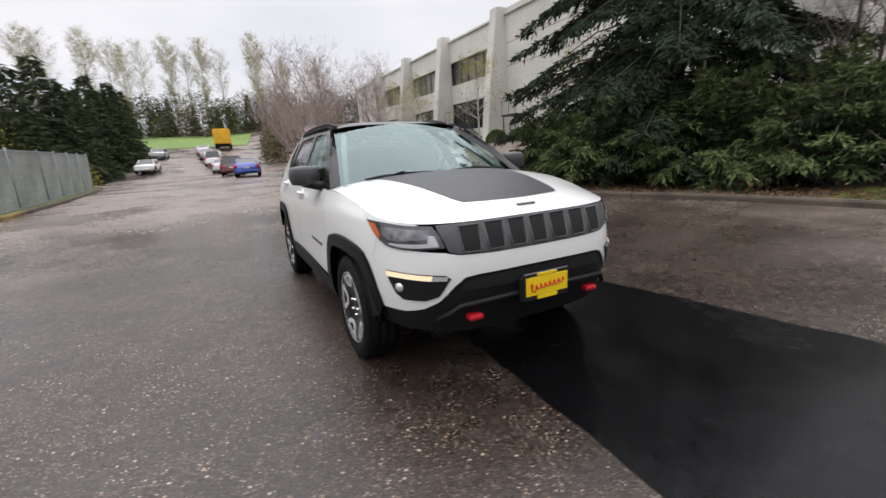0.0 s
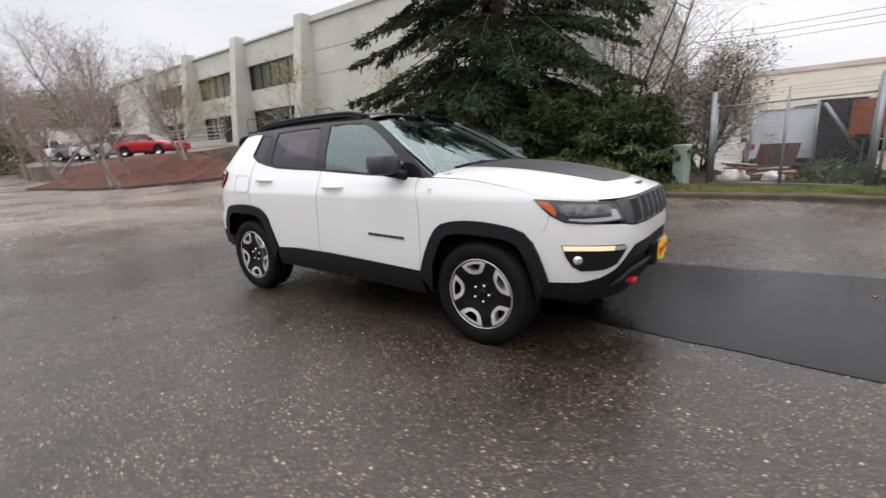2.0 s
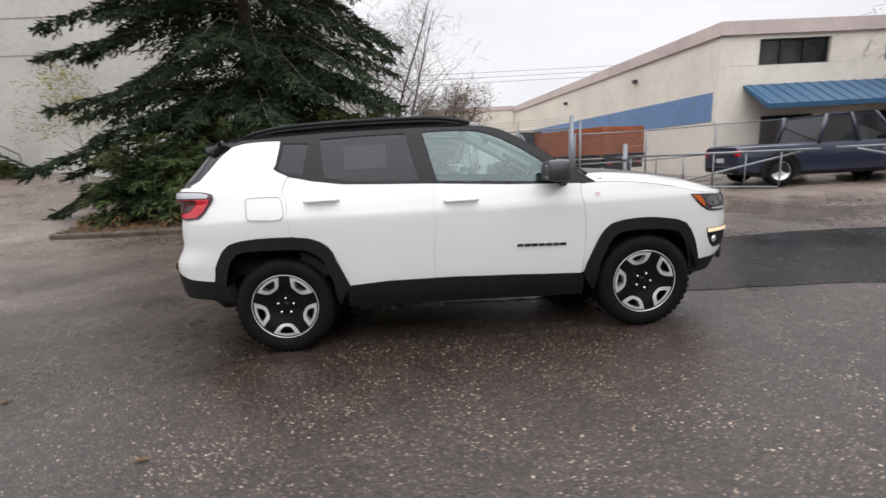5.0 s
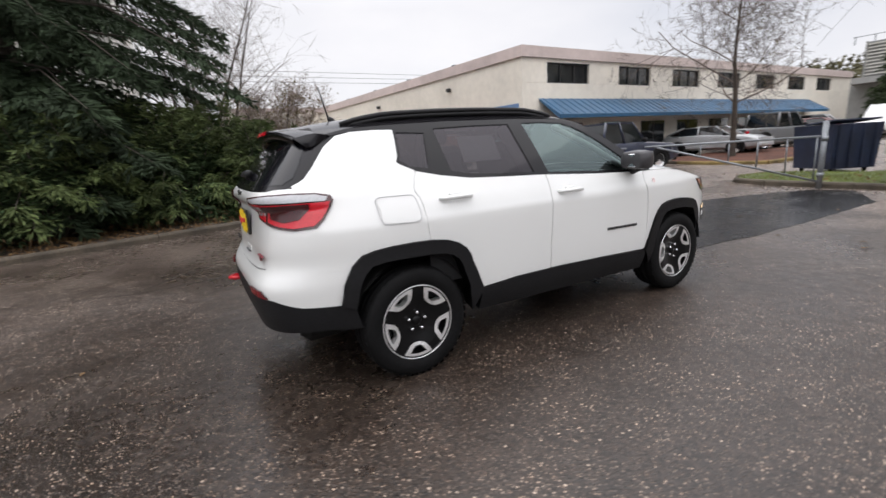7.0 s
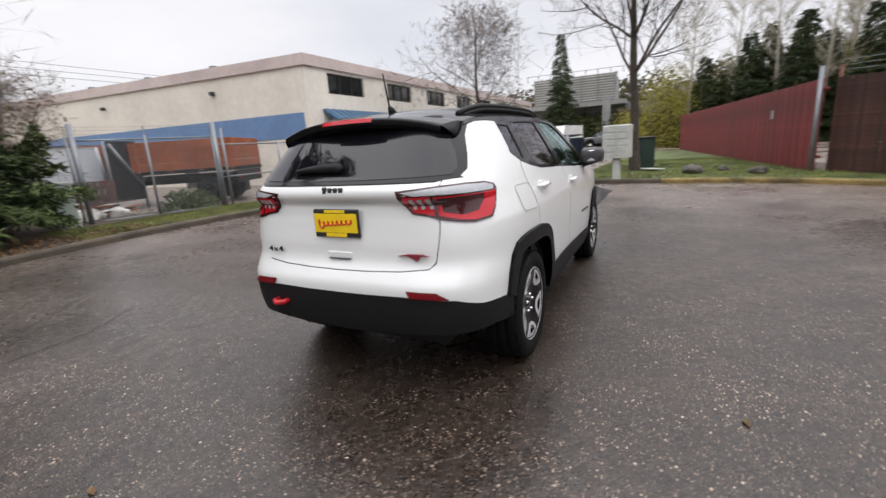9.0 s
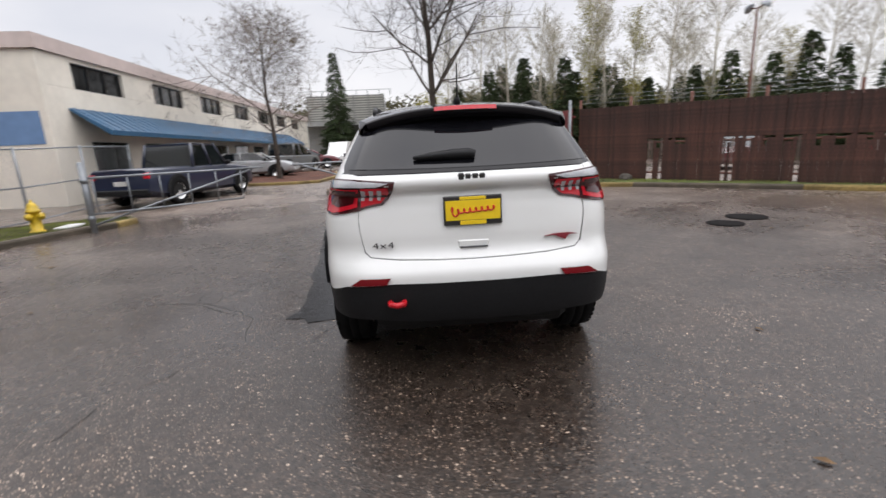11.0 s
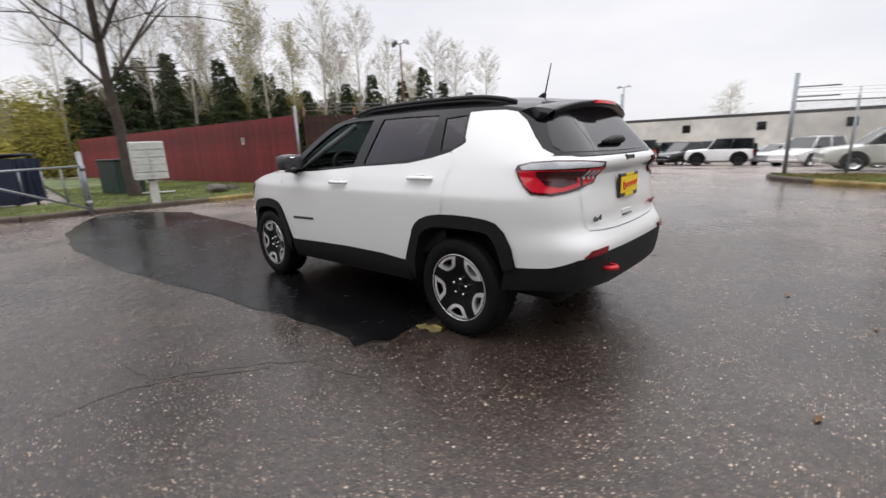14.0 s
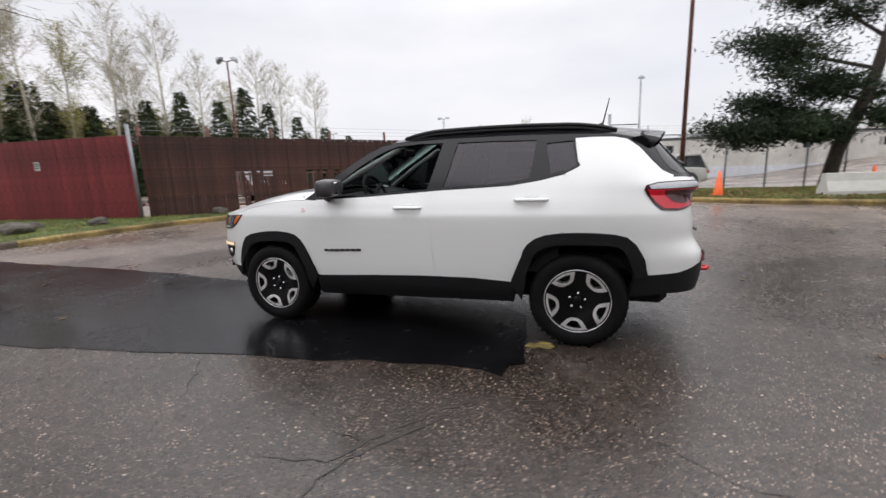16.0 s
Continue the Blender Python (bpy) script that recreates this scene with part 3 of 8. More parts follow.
# ---------------------------------------------------------------- building C: long grey-white shed beyond the lot
M_SHED = mat("cream_white_metal_wall", (0.60, 0.58, 0.53), 0.7, grain=1.2, grain_amt=0.10, stain=0.25, stain_amt=0.22)
C = thing("long_shed", "long low grey-white metal shed with small dark windows", "building")
cm = Matrix.Translation((22, -50, 0)) @ Matrix.Rotation(radians(184), 4, 'Z')
box("wall", (42, 0, 1.2), (84, 0.3, 3.0), M_SHED, C, m=cm)
box("lower_wall", (42, 0, -1.05), (84, 0.36, 1.5), mat("pale_blue_white_wall", (0.62, 0.64, 0.68), 0.7, grain=2, grain_amt=0.06, stain=.4, stain_amt=.12), C, m=cm)
for k in range(14):
    box("wall_pilaster", (3 + 6.0 * k, -0.17, 1.2), (0.18, 0.06, 2.98), M_SHED, C, m=cm)
box("fascia", (42, 0.05, 2.85), (84.2, 0.4, 0.3), mat("dark_fascia", (0.05, 0.048, 0.045), 0.7, grain=2, grain_amt=0.1), C, m=cm)
box("roof", (42, 8, 2.95), (84, 16, 0.12), M_WHITEWALL, C, m=cm)
for k in range(12):
    w = box("window", (5 + 6.6 * k, -0.14, 1.75), (0.8, 0.06, 0.8), M_DARKGLASS, C, m=cm)
    box("window_frame", (5 + 6.6 * k, -0.16, 1.32), (0.95, 0.08, 0.06), M_WHITEWALL, w, m=cm)

# ---------------------------------------------------------------- the white SUV
from mathutils.geometry import delaunay_2d_cdt


def curve_of(pts):
    """A smooth curve through (x, y) pairs."""
    xs, ys = np.array([p[0] for p in pts], float), np.array([p[1] for p in pts], float)
    m = np.gradient(ys, xs)

    def f(x):
        x = min(max(x, xs[0]), xs[-1])
        i = min(max(int(np.searchsorted(xs, x)) - 1, 0), len(xs) - 2)
        h = xs[i + 1] - xs[i]
        t = (x - xs[i]) / h
        return float((2 * t**3 - 3 * t * t + 1) * ys[i] + (t**3 - 2 * t * t + t) * h * m[i] + (-2 * t**3 + 3 * t * t) * ys[i + 1] + (t**3 - t * t) * h * m[i + 1])
    return f


half_width = curve_of([(.2, .80), (.3, .85), (.4, .885), (.5, .897), (.65, .903), (.8, .905), (.92, .9045), (.975, .901), (.992, .8965), (1.02, .886), (1.07, .868), (1.13, .842),
                       (1.2, .812), (1.3, .765), (1.4, .712), (1.5, .655), (1.57, .610)])
nose = curve_of([(.2, 2.00), (.3, 2.08), (.4, 2.13), (.5, 2.165), (.6, 2.185), (.75, 2.19), (.85, 2.175), (.95, 2.14), (1.05, 2.08)])
tail = curve_of([(.2, 1.90), (.3, 2.05), (.4, 2.13), (.5, 2.16), (.6, 2.17), (.69, 2.165), (.735, 2.14), (.78, 2.112), (.9, 2.098), (1.0, 2.084), (1.08, 2.072), (1.108, 2.074), (1.124, 2.100),
                 (1.142, 2.114), (1.19, 2.106), (1.24, 2.06), (1.35, 1.965), (1.5, 1.84), (1.58, 1.78)])
N_FRONT, N_REAR = 4.4, 6.5


def reach(z, front):
    if front:
        return nose(z) if z < 1.05 else 2.08 + 0.5 * (z - 1.05)
    return tail(z)


def skin(phi, z, off=0.0):
    """The body's skin: phi runs round the plan in degrees, 0 at the tail, 90 on the left flank, 180 at the nose."""
    def at(p, h):
        c, s = math.cos(radians(p)), math.sin(radians(p))
        n = N_REAR if c > 0 else N_FRONT
        r = (abs(c) ** n + abs(s) ** n) ** (-1 / n)
        return Vector((-reach(h, c <= 0) * c * r, half_width(h) * s * r, h))
    p = at(phi, z)
    n = (at(phi + 0.3, z) - at(phi - 0.3, z)).cross(at(phi, z - 0.004) - at(phi, z + 0.004))
    n = -n.normalized() if n.dot(p - Vector((0, 0, z))) < 0 else n.normalized()
    return p + n * off, n


def ps(x, z):
    """Point of the left flank, by x and z."""
    a, n = reach(z, x > 0), (N_FRONT if x > 0 else N_REAR)
    X = min(abs(x) / a, 1.0)
    Y = (1 - X**n) ** (1 / n)
    return math.degrees(math.atan2(Y, -x / a)), z


def pr(y, z):
    """Point of the tail, by y and z."""
    Y = min(abs(y) / half_width(z), 1.0)
    X = (1 - Y**N_REAR) ** (1 / N_REAR)
    return math.copysign(math.degrees(math.atan2(Y, X)), y), z


def pf(y, z):
    """Point of the nose, by y and z."""
    Y = min(abs(y) / half_width(z), 1.0)
    X = (1 - Y**N_FRONT) ** (1 / N_FRONT)
    return 180 - math.copysign(math.degrees(math.atan2(Y, X)), y), z


def flank_y(x, z):
    a, n = reach(z, x > 0), (N_FRONT if x > 0 else N_REAR)
    return half_width(z) * max(1 - min(abs(x) / a, 1) ** n, 0) ** (1 / n)


KU = 0.036


def panel(name, outline, material, parent, off=0.0, rim=0.008, gap=0.0004, holes=(), mirror=False, step=0.045, label="", under=True):
    """A pressed panel: the outline on the skin, filled, with turned-in edges."""
    def prep(line, g):
        pts = [(p * KU, z) for p, z in line]
        if sum(a[0] * b[1] - b[0] * a[1] for a, b in zip(pts, pts[1:] + pts[:1])) < 0:
            pts = pts[::-1]
        if g:
            n, q = len(pts), []
            for i in range(n):
                (x0, y0), (x1, y1), (x2, y2) = pts[i - 1], pts[i], pts[(i + 1) % n]
                d1, d2 = Vector((x1 - x0, y1 - y0)), Vector((x2 - x1, y2 - y1))
                if d1.length < 1e-6 or d2.length < 1e-6:
                    q.append((x1, y1))
                    continue
                v = Vector((-d1.y, d1.x)).normalized() + Vector((-d2.y, d2.x)).normalized()
                v = v.normalized() * g if v.length > 1e-4 else v
                q.append((x1 + v.x, y1 + v.y))
            pts = q
        return dense(pts + [pts[0]], step)[:-1]
    rim_pts = prep(outline, gap)
    hole_pts = [prep(h, 0) for h in holes]
    pts, edges = [Vector(p) for p in rim_pts], [(i, (i + 1) % len(rim_pts)) for i in range(len(rim_pts))]
    for h in hole_pts:
        b = len(pts)
        pts += [Vector(p) for p in h]
        edges += [(b + i, b + (i + 1) % len(h)) for i in range(len(h))]
    bound = list(pts)
    xs, ys = [p[0] for p in rim_pts], [p[1] for p in rim_pts]
    st = step * 0.8
    for i in range(int((max(xs) - min(xs)) / st) + 1):
        for j in range(int((max(ys) - min(ys)) / st) + 1):
            q = (min(xs) + (i + 0.5) * st, min(ys) + (j + 0.5) * st)
            if inside(rim_pts, *q) and min((q[0] - b.x) ** 2 + (q[1] - b.y) ** 2 for b in bound) > (0.42 * st) ** 2:
                pts.append(Vector(q))
    vs, _, fs, *_ = delaunay_2d_cdt(pts, edges, [], 1, 1e-6)
    sg = -1 if mirror else 1
    V, N = [], []
    for v in vs:
        p, n = skin(v.x / KU, v.y, off)
        V.append(Vector((p.x, sg * p.y, p.z)))
        N.append(Vector((n.x, sg * n.y, n.z)))
    F = []
    for f in fs:
        c = sum((vs[k] for k in f), Vector((0, 0))) / len(f)
        if any(inside(h, c.x, c.y) for h in hole_pts):
            continue
        g = (V[f[1]] - V[f[0]]).cross(V[f[2]] - V[f[0]])
        F.append(tuple(f) if g.dot(N[f[0]]) > 0 else tuple(f)[::-1])
    if rim:
        for loop in [rim_pts] + hole_pts:
            b, n = len(V), len(loop)
            for u, z in loop:
                p, nn = skin(u / KU, z, off)
                q = p - nn * rim
                V += [Vector((p.x, sg * p.y, p.z)), Vector((q.x, sg * q.y, q.z))]
                N += [Vector((nn.x, sg * nn.y, nn.z))] * 2
            F += [(b + 2 * i, b + 2 * ((i + 1) % n), b + 2 * ((i + 1) % n) + 1, b + 2 * i + 1) for i in range(n)]
    me = bpy.data.meshes.new(name)
    me.from_pydata([tuple(v) for v in V], [], F)
    me.materials.append(material)
    me.shade_smooth()
    me.normals_split_custom_set_from_vertices([tuple(n) for n in N])
    ob = new(name, me)
    ob.parent = parent
    if label:
        ob["label"] = label
    return ob


def grid_part(name, rows, material, parent, label="", thick=0.0):
    """A smooth sheet through rows of points; thick: metres by which its rim turns down."""
    V = [p for row in rows for p in row]
    n = len(rows[0])
    F = [(i * n + j, i * n + j + 1, (i + 1) * n + j + 1, (i + 1) * n + j) for i in range(len(rows) - 1) for j in range(n - 1)]
    if thick:
        b = len(V)
        loop = [i * n for i in range(len(rows))] + [(len(rows) - 1) * n + j for j in range(1, n)] + [i * n + n - 1 for i in range(len(rows) - 2, -1, -1)] + list(range(n - 2, 0, -1))
        for k in loop:
            V += [V[k], (V[k][0] * 0.985, V[k][1] * 0.985, V[k][2] - thick)]
        m = len(loop)
        F += [(b + 2 * i, b + 2 * ((i + 1) % m), b + 2 * ((i + 1) % m) + 1, b + 2 * i + 1) for i in range(m)]
    ob = mesh_ob(name, V, F, material, True)
    ob.parent = parent
    if label:
        ob["label"] = label
    return ob


M_WHITE = mat("white_car_paint", (0.735, 0.74, 0.725), 0.30, coat=0.8, grain=2.0, grain_amt=0.012)
M_ROOF = mat("black_gloss_roof_paint", (0.008, 0.0075, 0.009), 0.1, spec=0.26, grain=3.0, grain_amt=0.15)
M_CLAD = mat("black_textured_plastic", (0.009, 0.009, 0.010), 0.55, spec=0.25, grain=60, grain_amt=0.2, stain=3, stain_amt=0.15, bump=0.12, bump_scale=300)
M_TYRE = mat("black_tyre_rubber", (0.0055, 0.0055, 0.0058), 0.7, spec=0.16, grain=40, grain_amt=0.25, stain=6, stain_amt=0.25, bump=0.15, bump_scale=150)
M_WHEELBLACK = mat("gloss_black_alloy", (0.004, 0.004, 0.0045), 0.3, 0.0, spec=0.25, coat=0.0, grain=20, grain_amt=0.1)
M_MACHINED = mat("machined_bright_alloy", (0.92, 0.92, 0.92), 0.3, 0.72, grain=40, grain_amt=0.08)
M_CHROME = mat("chrome", (0.8, 0.8, 0.82), 0.08, 1.0)
M_GREY = mat("satin_grey_trim", (0.075, 0.077, 0.082), 0.42, 0.2, grain=30, grain_amt=0.1)
M_DARK = mat("dark_cavity", (0.004, 0.004, 0.004), 0.8, grain=20, grain_amt=0.2)
M_CABIN = mat("black_cabin_cloth", (0.012, 0.012, 0.013), 0.85, grain=60, grain_amt=0.2)
M_TRIM = mat("light_pillar_trim", (0.36, 0.38, 0.37), 0.8, grain=30, grain_amt=0.05)
M_REDLENS = mat("red_lamp_lens", (0.50, 0.010, 0.022), 0.08, coat=0.3, grain=120, grain_amt=0.15)
M_DARKRED = mat("smoked_red_lens", (0.045, 0.004, 0.006), 0.12, coat=0.4, grain=120, grain_amt=0.15)
M_CLEARLENS = mat("clear_lamp_lens", (0.42, 0.43, 0.45), 0.1, coat=1.0, grain=100, grain_amt=0.15)
M_SMOKE = mat("smoked_lamp_lens", (0.05, 0.052, 0.06), 0.06, coat=1.0, grain=40, grain_amt=0.2)
M_LAMPSILVER = mat("silvered_lamp_reflector", (0.17, 0.175, 0.185), 0.15, 0.3, coat=1.0, grain=25, grain_amt=0.5)
M_AMBER = mat("amber_reflector", (0.55, 0.12, 0.02), 0.15, coat=1.0, grain=120, grain_amt=0.15)
M_HOOK = mat("red_powder_coat", (0.48, 0.010, 0.018), 0.35, grain=30, grain_amt=0.08)
M_YELLOWPLATE = mat("yellow_plate", (0.80, 0.56, 0.01), 0.45, grain=20, grain_amt=0.05)
M_REDINK = mat("red_plate_ink", (0.55, 0.02, 0.01), 0.5, grain=20, grain_amt=0.05)
M_DECAL = mat("matt_black_decal", (0.028, 0.028, 0.031), 0.45, grain=50, grain_amt=0.15, stain=4, stain_amt=0.15)
M_DRL = mat("lit_running_lamp", (0.6, 0.5, 0.38), 0.2, emit=((1.0, 0.74, 0.46), 0.55))
M_REARGLASS = mat("dark_rear_glass", (0.006, 0.006, 0.008), 0.03, spec=0.42, grain=3, grain_amt=.1)
M_ROUND = mat("pale_red_badge", (0.66, 0.52, 0.51), 0.4, grain=90, grain_amt=0.5)
M_MIRROR = mat("dark_grey_mirror_paint", (0.045, 0.043, 0.046), 0.35, grain=20, grain_amt=0.1)
M_REARREF = mat("dark_red_reflector", (0.16, 0.006, 0.01), 0.2, spec=0.3, grain=120, grain_amt=0.15)
M_PAPER = mat("white_paper", (0.8, 0.8, 0.8), 0.7, grain=60, grain_amt=0.06)
M_BADGE = mat("black_badge", (0.01, 0.01, 0.01), 0.3, coat=0.5)
G_CLEAR = glass_mat("green_tint_glass", (0.62, 0.78, 0.74), (0.80, 0.97, 0.96), 1.95)
G_DARK = glass_mat("privacy_glass", (0.10, 0.10, 0.105), (0.98, 0.93, 1.0), 1.48)

car = thing("sport_utility_car", "white compact sport utility car with black roof and black cladding, parked", "car")

# --- flank panels
arch_r = [(-1.776, .561), (-1.760, .62), (-1.723, .726), (-1.69, .78), (-1.637, .827), (-1.56, .846), (-1.448, .856), (-1.32, .858), (-1.2, .854), (-1.09, .838), (-1.017, .81), (-.965, .77), (-.936, .727),
          (-.9, .63), (-.868, .549), (-.838, .475)]
arch_f = [(.845, .442), (.885, .551), (.92, .63), (.96, .71), (.998, .765), (1.052, .807), (1.13, .826), (1.235, .835), (1.35, .832), (1.454, .82), (1.55, .802), (1.621, .772), (1.665, .72), (1.703, .65),
          (1.735, .56), (1.758, .473)]
belt = [(.83, 1.106), (.326, 1.127), (-.23, 1.163), (-.56, 1.178), (-.833, 1.192), (-1.05, 1.225), (-1.21, 1.262)]
hood_edge = [(.86, 1.105), (1.0, 1.105), (1.2, 1.094), (1.4, 1.066), (1.55, 1.035), (1.68, 1.002), (1.80, .98), (1.92, .967), (2.02, .962), (2.14, .962)]
hood_z = curve_of(hood_edge)
for mir in (False, True):
    fender = panel("front_fender", [ps(x, z) for x, z in [(.838, .462)] + arch_f[1:13] + [(1.74, .80), (1.76, .885), (1.70, .935), (1.668, .978)] +
                                    [(x, hood_z(x) - .004) for x in (1.6, 1.45, 1.3, 1.15, 1.0, .9)] + [(.842, 1.10)]], M_WHITE, car, mirror=mir)
    fdoor = panel("front_door", [ps(x, z) for x, z in [(.835, .455), (.835, 1.0), (.838, 1.104), (.326, 1.124), (-.205, 1.159), (-.215, .9), (-.234, .493), (.3, .48)]], M_WHITE, car, mirror=mir)
    rdoor = panel("rear_door", [ps(x, z) for x, z in [(-.24, .493), (-.221, .9), (-.211, 1.16), (-.56, 1.175), (-.833, 1.189), (-1.05, 1.222), (-1.21, 1.259), (-1.225, 1.1), (-1.205, .855)] +
                                arch_r[9:] + [(-.83, .481), (-.554, .496)]], M_WHITE, car, mirror=mir)
    quarter = panel("quarter_panel", [ps(x, z) for x, z in [(-1.211, .856), (-1.231, 1.1), (-1.216, 1.264), (-1.30, 1.305), (-1.32, 1.322), (-1.302, 1.35), (-1.285, 1.45), (-1.278, 1.512), (-1.40, 1.515),
                                                            (-1.542, 1.509), (-1.63, 1.49), (-1.70, 1.44), (-1.78, 1.345), (-1.86, 1.262), (-1.93, 1.232)]] +
                    [pr(.70, 1.222), pr(.625, 1.218), pr(.603, 1.10), pr(.612, .90), pr(.595, .80)] + [ps(-1.9, .765), ps(-1.71, .76)] + [ps(x, z) for x, z in arch_r[3:9]], M_WHITE, car, mirror=mir)
    # cladding round the arches and along the sill
    for line, name in ((arch_r, "rear_arch_trim"), (arch_f, "front_arch_trim")):
        cx = -1.318 if line is arch_r else 1.318
        inner = []
        for x, z in line:
            d = Vector((cx - x, (0.40 - z)))
            d = d.normalized() * 0.085
            inner.append((x + d.x, max(z + d.y, 0.30) if z > 0.5 else z - 0.13))
        panel(name, [ps(x, z) for x, z in line] + [ps(x, z) for x, z in inner[::-1]], M_CLAD, car, off=0.022, rim=0.10, gap=0, mirror=mir, label="black textured plastic wheel arch trim")
    panel("sill_trim", [ps(x, z) for x, z in [(-.845, .475), (-.554, .497), (-.112, .495), (.307, .479), (.85, .445), (.85, .285), (.3, .30), (-.2, .31), (-.86, .325)]], M_CLAD, car, off=0.012, rim=0.09, gap=0,
          mirror=mir, label="black textured plastic sill trim")
    # greenhouse side: pillars and frames as one black pressing with three window openings
    w_front = [(-.262, 1.527), (-.06, 1.53), (.13, 1.518), (.22, 1.49), (.31, 1.45), (.46, 1.362), (.595, 1.265), (.70, 1.185), (.775, 1.124), (.326, 1.145), (-.175, 1.175)]
    w_rear = [(-1.0, 1.512), (-.7, 1.522), (-.385, 1.524), (-.302, 1.184), (-.60, 1.198), (-.83, 1.217), (-.965, 1.243), (-.985, 1.36)]
    w_quarter = [(-1.262, 1.497), (-1.272, 1.42), (-1.288, 1.348), (-1.298, 1.328), (-1.24, 1.29), (-1.115, 1.268), (-1.095, 1.38), (-1.075, 1.486)]
    panel("window_surround", [ps(x, z) for x, z in [(.95, 1.108), (.83, 1.185), (.70, 1.275), (.55, 1.378), (.40, 1.468), (.28, 1.525), (.16, 1.548), (-.3, 1.558), (-.9, 1.555), (-1.3, 1.542), (-1.55, 1.53), (-1.69, 1.50),
                                                    (-1.64, 1.493), (-1.542, 1.512), (-1.40, 1.518), (-1.275, 1.515), (-1.282, 1.45), (-1.299, 1.35), (-1.317, 1.322), (-1.30, 1.307)] + belt[::-1]],
          M_ROOF, car, rim=0.02, gap=0, holes=[[ps(*q) for q in w] for w in (w_front, w_rear, w_quarter)], mirror=mir, label="gloss black window surround and pillars")
    if mir:
        g = panel("window_glass", [ps(*q) for q in w_front], G_CLEAR, fdoor, off=-0.008, rim=0, gap=0, mirror=mir, label="green tinted door glass")
        g.visible_shadow = False
    for parent, w, nm in ((rdoor, w_rear, "window_glass"), (quarter, w_quarter, "quarter_glass")):
        g = panel(nm, [ps(*q) for q in w], G_DARK, parent, off=-0.008, rim=0, gap=0, mirror=mir, label="dark privacy glass")
        g.visible_shadow = False
    # door handles, in a shallow scoop
    sg = -1 if mir else 1
    for parent, hx, hz in ((fdoor, -.022, 1.036), (rdoor, -.985, 1.088)):
        y0 = flank_y(hx, hz)
        bm = bmesh.new()
        add_tube(bm, [(hx - .12, sg * (y0 - .005), hz), (hx - .095, sg * (y0 + .028), hz), (hx, sg * (y0 + .036), hz + .002), (hx + .095, sg * (y0 + .028), hz), (hx + .12, sg * (y0 - .005), hz)],
                 [.009, .014, .015, .014, .009], 10)
        part("door_handle", bm, M_WHITE, parent, smooth=True)
        bm = bmesh.new()
        add_box(bm, (hx, sg * (y0 - .004), hz + .004), (.10, .02, .055), .012, seg=2)
        part("handle_scoop", bm, M_WHITE, parent)
    # name badge as plain bars, and the round fender badge
    y0 = flank_y(.55, .69) + .004
    for k in range(7):
        bx = (.385 + .0515 * k) if mir else (.735 - .0515 * k)
        box("badge_bar", (bx, sg * flank_y(bx, .684), .6925 - .03 * (bx - .38)), (.046, .014, .021), M_BADGE, fdoor, .003)
    q, n = skin(*ps(.952, 1.02))
    bm = bmesh.new()
    add_lathe(bm, [(.0001, .002), (.02, .002), (.022, .001), (.022, -.004)], 20)
    bmesh.ops.rotate(bm, matrix=Vector((0, 0, 1)).rotation_difference(Vector((n.x, sg * n.y, n.z))).to_matrix(), verts=bm.verts)
    bmesh.ops.translate(bm, vec=(q.x, sg * q.y, q.z), verts=bm.verts)
    part("round_badge", bm, M_ROUND, fender)
    # mirror
    mirror = new("door_mirror")
    mirror.parent = car
    mirror["label"] = "satin dark grey door mirror"
    bm = bmesh.new()
    r = bmesh.ops.create_cube(bm, size=1)
    bmesh.ops.subdivide_edges(bm, edges=bm.edges, cuts=5, use_grid_fill=True)
    for v in bm.verts:
        u = v.co.copy()
        s = max(abs(u.x), abs(u.y), abs(u.z))
        sph = u.normalized() * 0.5
        v.co = u.lerp(sph, 0.55)
        v.co.x = v.co.x * 0.175 - 0.05 * abs(v.co.y)
        v.co.y = v.co.y * 0.225
        v.co.z = v.co.z * 0.150 * (1.0 - 0.25 * v.co.y)
    bmesh.ops.translate(bm, vec=(.645, sg * .955, 1.205), verts=bm.verts)
    part("mirror_shell", bm, M_MIRROR, mirror, smooth=True)
    bm = bmesh.new()
    add_tube(bm, [(.72, sg * .82, 1.115), (.70, sg * .88, 1.13), (.65, sg * .95, 1.155), (.61, sg * .98, 1.158)], [.04, .034, .04, .03], 10)
    part("mirror_arm", bm, M_CLAD, mirror, smooth=True)
    bm = bmesh.new()
    add_box(bm, (.566, sg * .955, 1.203), (.012, .16, .10), .004)
    part("mirror_glass", bm, M_CHROME, mirror)

yy = flank_y(-.68, 1.37) - .035
stick = box("window_sticker", (-.68, -yy, 1.37), (.30, .004, .19), M_PAPER, car, .001, label="white paper sheet behind the rear door glass")
stick.matrix_local = Matrix.Translation((-.68, -yy, 1.37)) @ Matrix.Rotation(radians(-28), 4, 'X') @ Matrix.Translation((.68, yy, -1.37))

# seam backing, so that the joints read as shallow grooves
def strip(line, half, parent, m, mir):
    panel("seam_backing", [ps(x - half, z) for x, z in line] + [ps(x + half, z) for x, z in line[::-1]], m, parent, off=-0.0035, rim=0, gap=0, mirror=mir, step=.05)


